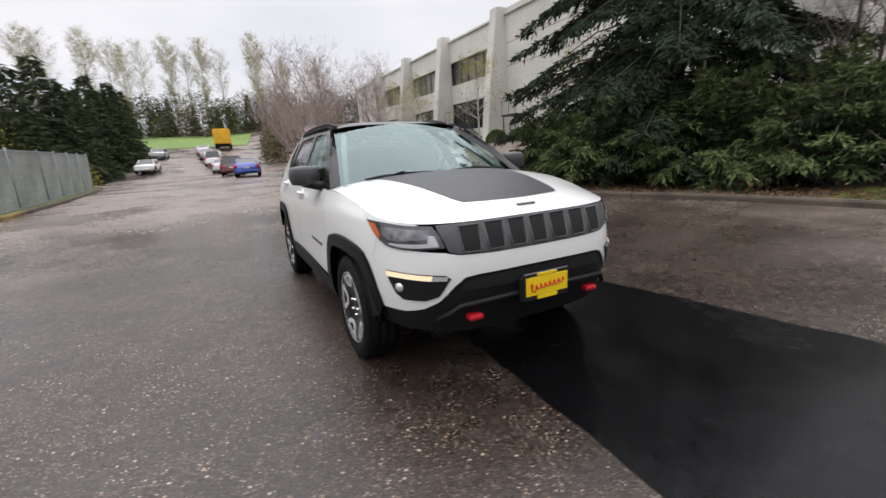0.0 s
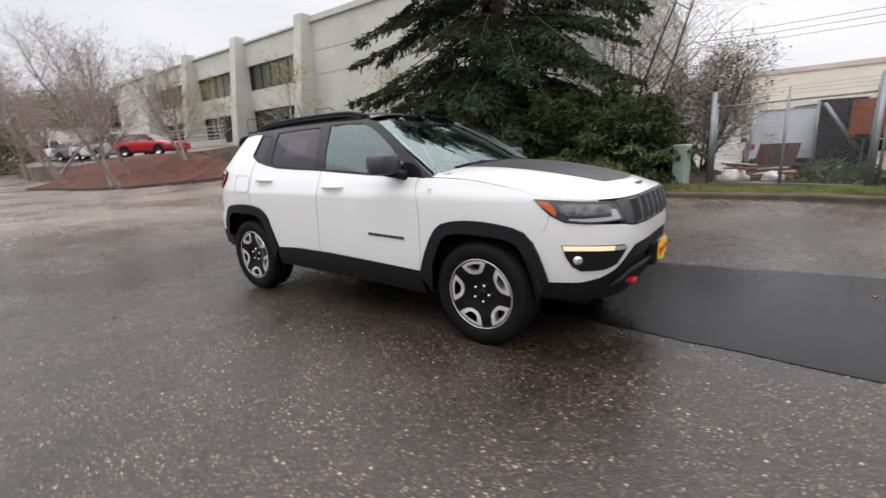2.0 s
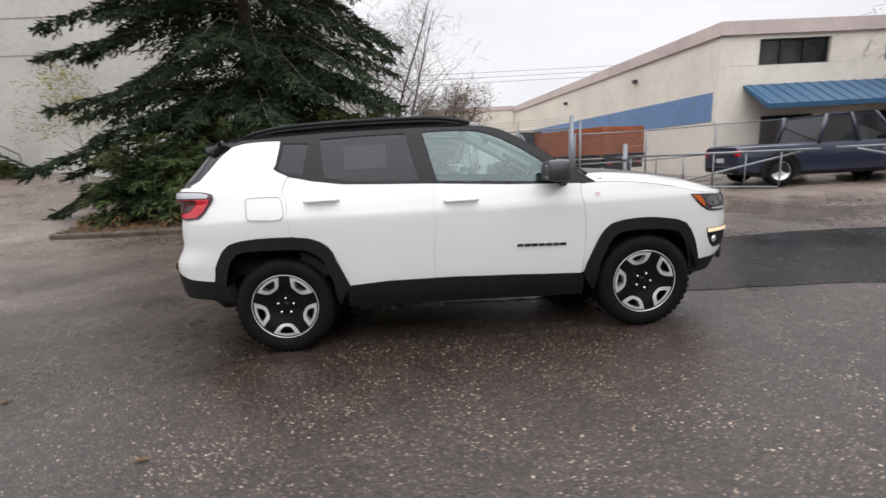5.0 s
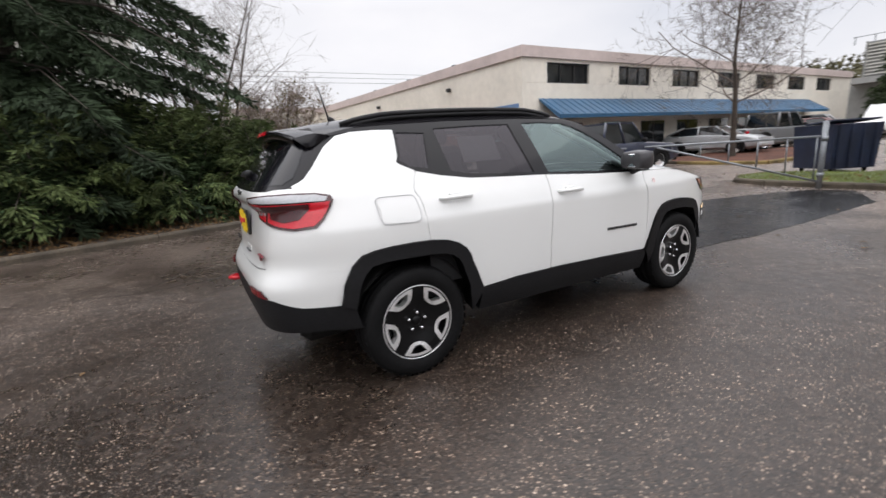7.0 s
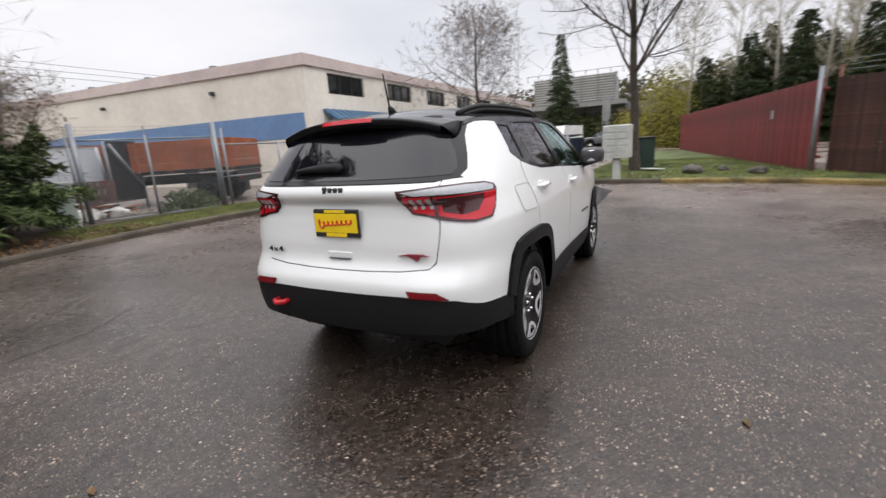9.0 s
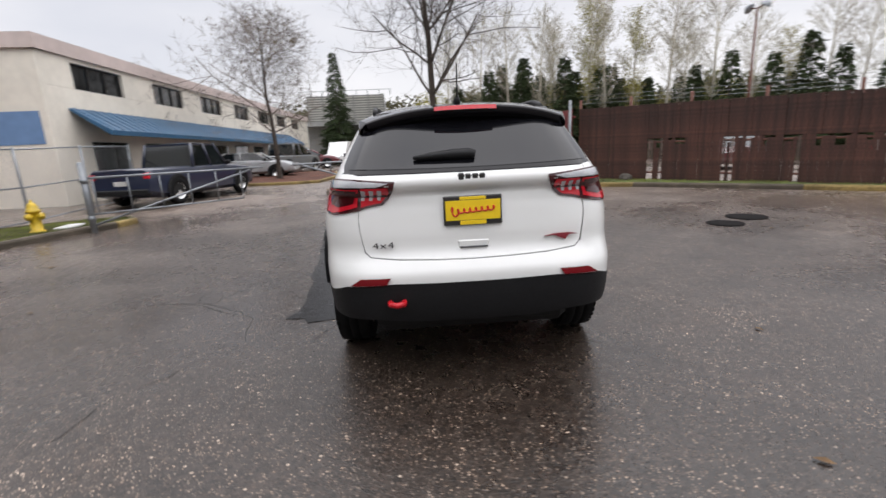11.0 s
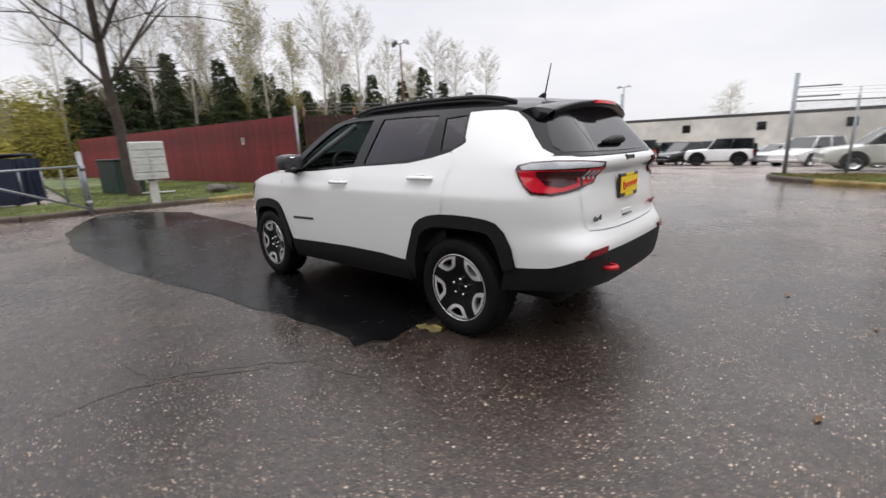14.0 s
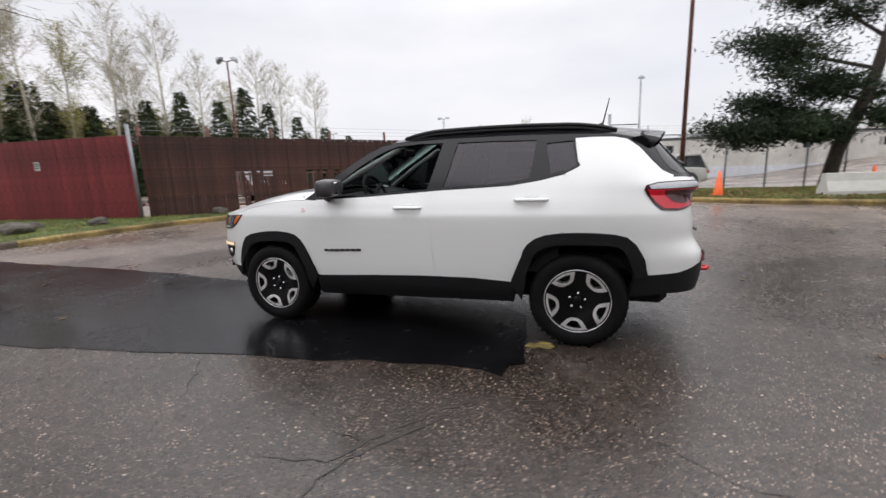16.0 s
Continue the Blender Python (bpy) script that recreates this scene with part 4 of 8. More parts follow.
for mir in (False, True):
    strip([(.837, .46), (.838, 1.0), (.84, 1.10)], .025, car, M_WHITE, mir)
    strip([(-.237, .50), (-.218, .9), (-.208, 1.155)], .025, car, M_WHITE, mir)
    strip([(-1.206, .86), (-1.228, 1.1), (-1.212, 1.255)], .025, car, M_WHITE, mir)
    panel("wing_backing", [ps(x, hood_z(x) - .001) for x in (1.0, 1.2, 1.4, 1.55, 1.68, 1.8, 1.92, 2.0)] + [ps(2.0, .93), ps(1.85, .92), ps(1.7, .92), ps(1.5, .98), ps(1.2, 1.05), ps(1.0, 1.06)], M_WHITE, car,
          off=-.0035, rim=0, gap=0, mirror=mir)

# fuel flap on the right quarter: a thin groove round a flush lid
panel("fuel_flap", [ps(x, z) for x, z in [(-1.505, 1.115), (-1.49, 1.128), (-1.284, 1.124), (-1.262, 1.105), (-1.249, 1.01), (-1.262, .985), (-1.308, .976), (-1.47, .985), (-1.492, 1.0)]], M_WHITE, car, off=0.0035,
      rim=0.012, gap=0, mirror=True)

bm = bmesh.new()
loop = [(-1.512, 1.105), (-1.503, 1.124), (-1.48, 1.132), (-1.295, 1.129), (-1.272, 1.12), (-1.26, 1.10), (-1.246, 1.015), (-1.252, .99), (-1.275, .974), (-1.46, .978), (-1.485, .985), (-1.498, 1.005)]
pts = [skin(*ps(*q), .0045)[0] for q in dense(loop + [loop[0]], .05)]
add_tube(bm, [(p.x, -p.y, p.z) for p in pts], .0022, 5, cap=False)
part("flap_joint", bm, mat("pale_grey_joint", (0.5, 0.5, 0.51), 0.6), car)

# --- nose
black_top = [(1.758, .473), (1.925, .475), (2.02, .50)]
bump_low = [ps(*q) for q in black_top] + [pf(.60, .545), pf(.53, .63), pf(.475, .676), pf(.40, .686), pf(.2, .688), pf(0, .688)]
bump_top = [ps(1.762, .88), ps(1.845, .835), ps(1.93, .828), pf(.56, .812), pf(.50, .798), pf(.3, .79), pf(0, .788)]


def both(line):
    """A line from the left flank to the middle, carried on to the right flank."""
    end = 180 if line[-1][0] > 90 else 0
    return line + [(2 * end - p, z) for p, z in line[-2::-1]]


arch_front_edge = [ps(1.742, .80), ps(1.668, .725), ps(1.703, .65), ps(1.735, .56)]
panel("front_bumper", both(arch_front_edge + bump_low) + both(bump_top)[::-1], M_WHITE, car, step=0.05)
panel("lower_bumper", both([ps(1.70, .47)] + bump_low) + both([ps(1.69, .355), ps(1.896, .345), pf(.45, .335), pf(0, .33)])[::-1], M_CLAD, car, off=-.012, rim=.05, gap=0, step=.06, label="black textured lower bumper")
panel("lower_grille", both([pf(.455, .655), pf(.3, .668), pf(0, .668)]) + both([pf(.50, .60), pf(0, .59)])[::-1], M_DARK, car, off=-.006, rim=.03, gap=0)
for sgn in (1, -1):
    bm = bmesh.new()
    pts = [skin(*pf(sgn * y, z), .012)[0] for y, z in ((.60, .44), (.545, .48), (.50, .52), (.30, .535), (.0, .54))]
    add_tube(bm, pts, .016, 8)
    part("skid_bar", bm, M_CLAD, car, smooth=True)
    bm = bmesh.new()
    p = skin(*pf(sgn * .415, .445), .008)[0]
    add_box(bm, p, (.06, .088, .034), .013, seg=2)
    part("tow_hook", bm, M_HOOK, car, "red tow hook")
grille = panel("grille", both([pf(.585, .952), pf(.50, .957), pf(.3, .96), pf(0, .961)]) + both([pf(.545, .818), pf(.50, .802), pf(.3, .794), pf(0, .792)])[::-1], M_GREY, car, off=.004, rim=.05, label="satin grey seven-slot grille")
for k in range(7):
    c = (k - 3) * 0.142
    hw = 0.055
    top, low = (.948 if abs(k - 3) < 3 else .942), .808
    sl = [pf(c + hw, top), pf(c + hw * .92, low + .012), pf(c + hw * .7, low), pf(c - hw * .7, low), pf(c - hw * .92, low + .012), pf(c - hw, top)]
    panel("grille_slot", sl, M_DARK, grille, off=.0065, rim=.0, gap=0, step=.03)
    bm = bmesh.new()
    add_tube(bm, [skin(p, z, .008)[0] for p, z in sl + [sl[0]]], .0048, 6, cap=False)
    part("slot_frame", bm, M_GREY, grille, smooth=True)
for mir in (False, True):
    sg = -1 if mir else 1
    lamp = panel("headlamp", [ps(1.668, .974), ps(1.80, .966), ps(1.93, .956), pf(.60, .948), pf(.575, .90), pf(.56, .838), ps(1.97, .826), ps(1.90, .832), ps(1.845, .842), ps(1.79, .868), ps(1.735, .91)], M_SMOKE, car, off=.006, rim=.02,
                 mirror=mir, label="smoked headlamp with amber corner")
    panel("amber_reflector", [ps(1.685, .965), ps(1.755, .955), ps(1.80, .90), ps(1.795, .874), ps(1.745, .912)], M_AMBER, lamp, off=.009, rim=0, gap=0, mirror=mir, step=.03)
    panel("lamp_reflector", [ps(1.80, .945), ps(1.93, .938), pf(.615, .93), pf(.625, .885), ps(1.93, .872), ps(1.86, .876), ps(1.815, .90)], M_LAMPSILVER, lamp, off=.0078, rim=0, gap=0, mirror=mir, step=.03)
    panel("lamp_bezel", [ps(1.86, .852), ps(1.93, .842), ps(2.0, .838), pf(.585, .845), pf(.598, .90), pf(.622, .905), pf(.632, .862), ps(1.93, .858), ps(1.875, .860)], M_CLEARLENS, lamp, off=.009, rim=0, gap=0, mirror=mir, step=.03)
    fog = panel("fog_lamp_recess", [ps(1.832, .705), ps(1.93, .704), pf(.57, .695), pf(.545, .675), pf(.60, .58), pf(.655, .552), ps(1.93, .548), ps(1.885, .578), ps(1.85, .64)], M_CLAD, car, off=.005, rim=.02, gap=0, mirror=mir,
                label="black fog lamp recess")
    panel("running_lamp", [ps(1.836, .702), ps(1.93, .701), pf(.625, .694), pf(.63, .668), ps(1.93, .674), ps(1.845, .674)], M_DRL, fog, off=.012, rim=.01, gap=0, mirror=mir, step=.03, label="lit running lamp")
    panel("lamp_end", [pf(.622, .694), pf(.56, .69), pf(.565, .668), pf(.626, .668)], M_CLEARLENS, fog, off=.012, rim=.01, gap=0, mirror=mir, step=.03)
    q, n = skin(*ps(1.915, .615), .004)
    bm = bmesh.new()
    add_lathe(bm, [(.0001, .010), (.020, .008), (.027, .002), (.027, -.01)], 20)
    bmesh.ops.rotate(bm, matrix=Vector((0, 0, 1)).rotation_difference(Vector((n.x, sg * n.y, n.z))).to_matrix(), verts=bm.verts)
    bmesh.ops.translate(bm, vec=(q.x, sg * q.y, q.z), verts=bm.verts)
    part("fog_lens", bm, M_MACHINED, fog, smooth=True)

# --- bonnet
crown = curve_of([(.9, 1.178), (1.05, 1.181), (1.2, 1.173), (1.4, 1.154), (1.6, 1.126), (1.77, 1.094), (1.9, 1.062), (2.0, 1.028), (2.07, .998), (2.11, .976), (2.136, .962)])
XM = 2.1345


def bonnet(x, y, lift=0.0):
    ye = flank_y(x, hood_z(x))
    s = min(abs(y) / max(ye, 1e-4), 1.0)
    return (x, y, crown(x) - (crown(x) - hood_z(x)) * s**2.3 + lift)


rows = []
for i in range(41):
    t = 1 - (1 - i / 40) ** 1.7
    row = []
    for j in range(33):
        s = -1 + 2 * j / 32
        xr = 1.06 - 0.16 * s * s
        x = xr + (XM - xr) * t
        row.append(bonnet(x, s * flank_y(x, hood_z(x)) * 0.998))
    rows.append(row)
grid_part("bonnet", rows, M_WHITE, car, thick=0.012)
rows = []
for i in range(25):
    row = []
    for j in range(21):
        s = -1 + 2 * j / 20
        t = i / 24
        x0, x1 = 1.05 - 0.10 * s * s, 1.985 - 0.05 * s * s
        w = 0.545 - 0.19 * t
        if t > 0.9:
            w *= 1 - 0.06 * ((t - 0.9) / 0.1) ** 2
        row.append(bonnet(x0 + (x1 - x0) * t, s * w, 0.0022))
    rows.append(row)
grid_part("bonnet_decal", rows, M_DECAL, car, "matt black bonnet decal")
# nose badge as four small plain bars
for k in range(4):
    y = -.048 + .032 * k
    p = bonnet(2.06, y, .004)
    box("badge_bar", p, (.03, .022, .010), M_GREY, car, .003)

# --- screen, pillars, roof
def screen(s, t, lift=0.0):
    b = Vector((1.10 - 0.17 * s * s, 0.765 * s, 1.138 - 0.022 * s * s))
    u = Vector((0.235 - 0.09 * s * s, 0.575 * s, 1.588 - 0.042 * s * s))
    p = b.lerp(u, t)
    return (p.x + 0.012 * math.sin(math.pi * t) + lift * 0.5, p.y, p.z + 0.008 * math.sin(math.pi * t) + lift)


g = grid_part("windscreen", [[screen(-1 + 2 * j / 20, i / 16) for j in range(21)] for i in range(17)], G_CLEAR, car, "green tinted windscreen")
g.visible_shadow = False
pil = [(.95, 1.108), (.83, 1.185), (.70, 1.275), (.55, 1.378), (.40, 1.468), (.28, 1.525), (.16, 1.548)]
pil_x = curve_of([(k / 6, p[0]) for k, p in enumerate(pil)])
pil_z = curve_of([(k / 6, p[1]) for k, p in enumerate(pil)])
for sg in (1, -1):
    rows = []
    for i in range(15):
        t = i / 14
        a = Vector(screen(sg, t))
        x, z = pil_x(t), pil_z(t)
        b = Vector((x, sg * flank_y(x, z), z))
        rows.append([tuple(a.lerp(b, k / 4) + Vector((0, sg, .6)) * 0.012 * math.sin(math.pi * k / 4)) for k in range(5)])
    grid_part("a_pillar", rows, M_ROOF, car)
# cowl and wipers
rows = [[(1.10 - 0.17 * s * s + 0.05 * k - .05, 0.765 * s, 1.135 - 0.022 * s * s + .004 * k) for s in (-1 + 2 * j / 20 for j in range(21))] for k in range(4)]
grid_part("cowl", rows, M_CLAD, car, thick=.03)
for y0, y1, nm in ((.62, .02, "wiper"), (-.02, -.60, "wiper")):
    bm = bmesh.new()
    n = 10
    pts = [tuple(Vector(screen((y0 + (y1 - y0) * k / n) / .765, .035 + .03 * math.sin(math.pi * k / n), 0.016))) for k in range(n + 1)]
    add_tube(bm, pts, .010, 6)
    add_tube(bm, [(1.07 - .1 * (y1 / .765) ** 2, y1, 1.13), tuple(Vector(pts[5]) + Vector((0, 0, .012)))], .009, 6)
    part(nm, bm, M_CLAD, car, smooth=True)
roof_edge = curve_of([(-1.75, 1.487), (-1.69, 1.50), (-1.55, 1.53), (-1.3, 1.542), (-.9, 1.555), (-.3, 1.558), (.16, 1.548), (.26, 1.535)])
roof_mid = curve_of([(-1.76, 1.572), (-1.6, 1.595), (-1.4, 1.616), (-.9, 1.644), (-.4, 1.647), (0, 1.626), (.15, 1.604), (.26, 1.582)])


def roof(x, s, lift=0.0):
    ye = flank_y(x, roof_edge(x))
    return (x, s * ye, roof_mid(x) - (roof_mid(x) - roof_edge(x)) * abs(s) ** 3.6 + lift)


rows = []
for i in range(29):
    row = []
    for j in range(25):
        s = -1 + 2 * j / 24
        x1 = 0.235 - 0.08 * s * s
        row.append(roof(x1 + (-1.75 - x1) * i / 28, s))
    rows.append(row)
grid_part("roof", rows, M_ROOF, car, "gloss black roof", thick=.01)
for sg in (1, -1):
    bm = bmesh.new()
    pts, rad = [], []
    for k in range(21):
        t = k / 20
        x = 0.10 - 1.66 * t
        lift = 0.038 * min(1, min(t, 1 - t) * 6) ** 0.7
        p = roof(x, sg * 0.875, lift)
        pts.append(p)
        rad.append(.017)
    add_tube(bm, pts, rad, 8)
    add_tube(bm, [(p[0], p[1] * 1.004, p[2] - .024) for p in pts], .0155, 8)
    part("roof_rail", bm, M_CLAD, car, "black roof rail", smooth=True)
# spoiler with the high brake lamp, and the aerial
rows = []
for i in range(9):
    row = []
    for j in range(21):
        s = -1 + 2 * j / 20
        x = -1.74 - (0.185 - 0.075 * s * s) * i / 8
        row.append((x, s * (0.60 - 0.05 * i / 8), roof_mid(-1.75) - .066 * abs(s) ** 2.6 - 0.022 * (i / 8) ** 1.5 + .002))
    rows.append(row)
lip = [(p[0] + .02, p[1] * .97, p[2] - .055) for p in rows[-1]]
back = [(-1.76, p[1] * .95, p[2] - .075) for p in rows[0]]
grid_part("spoiler", rows + [[(p[0] - .004, p[1], p[2] - .012) for p in rows[-1]], lip, back], M_ROOF, car, "gloss black roof spoiler")
# closed ends that carry the spoiler down on to the window surround
for sg in (1, -1):
    ends = [r[-1] for r in rows]
    feet = [skin(*ps(x, z), .012)[0] for x, z in ((-1.66, 1.492), (-1.68, 1.482), (-1.70, 1.470), (-1.717, 1.458), (-1.735, 1.446), (-1.75, 1.436), (-1.765, 1.428), (-1.778, 1.424), (-1.79, 1.424))]
    side = []
    for u in (0, .25, .5, .75, 1):
        side.append([(a[0] + (b.x - a[0]) * u, sg * (a[1] + (b.y - a[1]) * u + .012 * math.sin(math.pi * u)), a[2] + (b.z - a[2]) * u) for a, b in zip(ends, feet)])
    grid_part("spoiler_end", side, M_ROOF, car, "gloss black spoiler end", thick=.008)
rows = [[(-1.928 + .02 * (y / .17) ** 2 * .35 - .004 * k, y, 1.5495 - .004 * (y / .2) ** 2 - .011 * k + .006) for y in (-.17 + .034 * j for j in range(11))] for k in range(3)]
grid_part("high_brake_lamp", rows, M_REDLENS, car, "red high brake lamp")
bm = bmesh.new()
add_tube(bm, [(-1.43, 0, 1.60), (-1.455, 0, 1.63), (-1.47, 0, 1.645)], [.03, .022, .012], 10)
add_tube(bm, [(-1.47, 0, 1.645), (-1.515, 0, 1.845)], [.006, .004], 6)
part("aerial", bm, M_CLAD, car, "black whip aerial", smooth=True)

# --- tail
panel("rear_window_surround", both([ps(-1.69, 1.497), ps(-1.63, 1.487), ps(-1.70, 1.437), ps(-1.78, 1.342), ps(-1.86, 1.259), ps(-1.93, 1.229), pr(.70, 1.219), pr(.60, 1.215), pr(.3, 1.212), pr(0, 1.211)]) +
      both([ps(-1.69, 1.499), ps(-1.74, 1.50), pr(.5, 1.545), pr(0, 1.55)])[::-1], M_ROOF, car, gap=0, rim=.03, step=.05, label="gloss black rear window surround")
g = panel("rear_window", both([ps(-1.775, 1.478), ps(-1.80, 1.438), ps(-1.855, 1.34), ps(-1.905, 1.272), ps(-1.95, 1.248), pr(.655, 1.240), pr(.4, 1.234), pr(.2, 1.23), pr(0, 1.229)]) + both([pr(.56, 1.502), pr(0, 1.51)])[::-1], M_REARGLASS, car, off=.004, rim=.004, gap=0,
          step=.05, label="dark rear window")
gate = panel("tailgate", both([pr(.62, 1.215), pr(.599, 1.10), pr(.608, .90), pr(.59, .805), pr(.56, .775), pr(.4, .758), pr(.2, .749), pr(0, .746)]) + both([pr(.60, 1.211), pr(.3, 1.208), pr(0, 1.207)])[::-1], M_WHITE, car, step=.04, gap=.0028, rim=.014)
bl_white = [ps(-1.776, .563), ps(-1.973, .578), pr(.70, .622), pr(.44, .637), pr(.2, .630), pr(0, .629)]
panel("rear_bumper", both([ps(-1.712, .755), ps(-1.745, .66)] + bl_white) + both([ps(-1.9, .765), pr(.595, .80), pr(.56, .772), pr(.4, .755), pr(.2, .746), pr(0, .743)])[::-1], M_WHITE, car, step=.05, gap=0)
panel("lower_rear_bumper", both([ps(-1.70, .557)] + bl_white[1:]) + both([ps(-1.66, .40), ps(-1.87, .43), pr(.55, .43), pr(.3, .405), pr(0, .40)])[::-1], M_CLAD, car, off=.003, rim=.08, gap=0, step=.06,
      label="black textured lower rear bumper")
for mir in (False, True):
    sg = -1 if mir else 1
    lampo = panel("tail_lamp", [pr(.405, 1.170), pr(.50, 1.178), pr(.62, 1.188), ps(-1.95, 1.192), ps(-1.82, 1.187), ps(-1.745, 1.17), ps(-1.735, 1.145), ps(-1.752, 1.11), ps(-1.80, 1.045), ps(-1.845, 1.007), ps(-1.95, .998),
                                 pr(.70, 1.008), pr(.61, 1.024), pr(.555, 1.040), pr(.475, 1.052), pr(.44, 1.085), pr(.412, 1.14)], M_DARKRED, car, off=.010, rim=.02, gap=0, mirror=mir, label="red tail lamp with clear upper strip and black edge")
    panel("clear_strip", [pr(.435, 1.163), pr(.62, 1.179), ps(-1.95, 1.183), ps(-1.82, 1.178), ps(-1.762, 1.163), ps(-1.775, 1.143), ps(-1.95, 1.146), pr(.62, 1.150), pr(.50, 1.150)], M_CLEARLENS, lampo, off=.013, rim=0, gap=0, mirror=mir, step=.03)
    panel("outer_lens", [pr(.595, 1.144), ps(-2.03, 1.141), ps(-1.95, 1.139), ps(-1.78, 1.137), ps(-1.752, 1.14), ps(-1.77, 1.10), ps(-1.81, 1.05), ps(-1.855, 1.016), ps(-1.95, 1.008), pr(.70, 1.018), pr(.61, 1.042)], M_REDLENS, lampo, off=.013, rim=0,
          gap=0, mirror=mir, step=.03, label="bright red lens")
    panel("dark_lens", [pr(.605, 1.137), ps(-1.99, 1.137), ps(-1.86, 1.134), ps(-1.88, 1.085), ps(-1.915, 1.052), ps(-1.98, 1.040), pr(.70, 1.042), pr(.63, 1.06)], M_DARKRED, lampo, off=.0155, rim=0, gap=0, mirror=mir, step=.03)
    panel("inner_lens", [pr(.445, 1.146), pr(.58, 1.146), pr(.59, 1.040), pr(.555, 1.050), pr(.485, 1.062), pr(.456, 1.09), pr(.436, 1.125)], M_REDLENS, lampo, off=.013, rim=0, gap=0, mirror=mir, step=.03)
    for k in range(3):
        y = .475 + .042 * k
        panel("lamp_element", [pr(y, 1.136), pr(y + .022, 1.138), pr(y + .026, 1.078), pr(y + .010, 1.076)], M_CLEARLENS, lampo, off=.016, rim=.003, gap=0, mirror=mir, step=.02)
    panel("lower_reflector", [pr(.672, .632), pr(.615, .668), pr(.455, .671), pr(.475, .640)], M_REARREF, car, off=.016, rim=.012, gap=0, mirror=mir, step=.03, label="red bumper reflector")
panel("gate_backing", both([pr(.645, 1.21), pr(.625, 1.1), pr(.635, .9), pr(.615, .80), pr(.58, .752), pr(.4, .733), pr(0, .722)]) + both([pr(.60, 1.204), pr(0, 1.2)])[::-1], M_GREY, car, off=-.012, rim=0, gap=0, step=.05)
for mir in (False, True):
    panel("seam_backing", [ps(-1.70, .775), ps(-1.9, .785), pr(.62, .83), pr(.58, .75), ps(-1.9, .742), ps(-1.70, .735)], M_WHITE, car, off=-.0035, rim=0, gap=0, mirror=mir, step=.05)
# hook, plate, release bar, badges, wiper
bm = bmesh.new()
add_tube(bm, [(-2.13, .47, .535), (-2.20, .465, .535), (-2.225, .43, .535), (-2.20, .395, .535), (-2.13, .39, .535)], .016, 10)
part("tow_hook", bm, M_HOOK, car, "red tow hook", smooth=True)


def plate(front, y, z, x):
    s = 1 if front else -1
    p = new("licence_plate")
    p.parent = car
    p["label"] = "yellow dealer plate in a black frame"
    box("plate_frame", (x, y, z), (.016, .312, .158), M_BADGE, p, .005)
    box("plate_field", (x + s * .0095, y, z + .002), (.006, .292, .105), M_YELLOWPLATE, p, .001)
    box("plate_strip", (x + s * .0105, y, z - .064), (.005, .14, .022), M_YELLOWPLATE, p, .001)
    box("plate_strip", (x + s * .0105, y, z + .066), (.005, .14, .016), M_YELLOWPLATE, p, .001)
    # slanting red scrawl, as plain strokes
    bm = bmesh.new()
    pts = []
    for k in range(91):
        t = k / 90
        big = 1.7 if k < 12 else .75
        yy = -.118 + .236 * t + .010 * math.cos(7.5 * 2 * math.pi * t)
        zz = -.004 + .014 * t + .015 * big * math.sin(7.5 * 2 * math.pi * t)
        pts.append((x + s * .0145, y + s * yy, z + zz))
    add_tube(bm, pts, .0046, 5)
    part("red_script", bm, M_REDINK, p)
    return p


plate(False, 0.0, 1.003, -2.105)
plate(True, 0.008, .565, 2.222)
box("plate_bracket", (2.192, .008, .55), (.045, .33, .15), M_CLAD, car, .01)
bm = bmesh.new()
add_box(bm, (-2.098, 0, .82), (.016, .17, .045), .006)
part("gate_release", bm, M_WHITE, gate)
bm = bmesh.new()
add_box(bm, (-2.112, 0, .806), (.012, .15, .008), .002)
part("release_slot", bm, M_GREY, gate)
for k in range(4):
    box("badge_bar", (-2.108, .056 - .037 * k, 1.182), (.016, .033, .040 if k == 0 else .030), M_BADGE, gate, .006)
txt = bpy.data.curves.new("four_by_four", 'FONT')
txt.body = "4x4"
txt.size = 0.047
txt.extrude = 0.004
txt.space_character = 1.2
tob = bpy.data.objects.new("tmp", txt)
tme = bpy.data.meshes.new_from_object(tob)
tme.name = "drive_badge"
bpy.data.objects.remove(tob)
tme.materials.append(M_BADGE)
drive_badge = new("drive_badge", tme)
drive_badge.parent = gate
drive_badge.matrix_local = Matrix.Translation((-2.113, .545, .824)) @ Matrix(((0, 0, -1, 0), (-1.45, 0, 0, 0), (0, 1, 0, 0), (0, 0, 0, 1)))
bm = bmesh.new()
for y0, y1, z0 in ((-.385, -.57, .838),):
    vs = [bm.verts.new((-2.112 + dx, y, z)) for dx in (0, .012) for y, z in ((y0, z0), (-.44, z0 + .004), (-.50, z0 - .022), (-.52, z0 + .004), (y1, z0 + .006), (-.53, z0 + .014), (-.44, z0 + .012))]
    bm.faces.new(vs[:7])
    bm.faces.new(vs[7:][::-1])
    for k in range(7):
        bm.faces.new((vs[k], vs[(k + 1) % 7], vs[7 + (k + 1) % 7], vs[7 + k]))
part("side_badge", bm, mat("dark_red_badge", (0.20, 0.02, 0.03), 0.4, grain=20, grain_amt=0.1), gate)
bm = bmesh.new()
wp = [skin(*pr(y, z), .022)[0] for y, z in ((.30, 1.272), (.2, 1.279), (.1, 1.284), (0.0, 1.284), (-.03, 1.278))]
add_tube(bm, wp, [.010, .020, .026, .028, .02], 8)
part("rear_wiper", bm, M_CLAD, car, smooth=True)

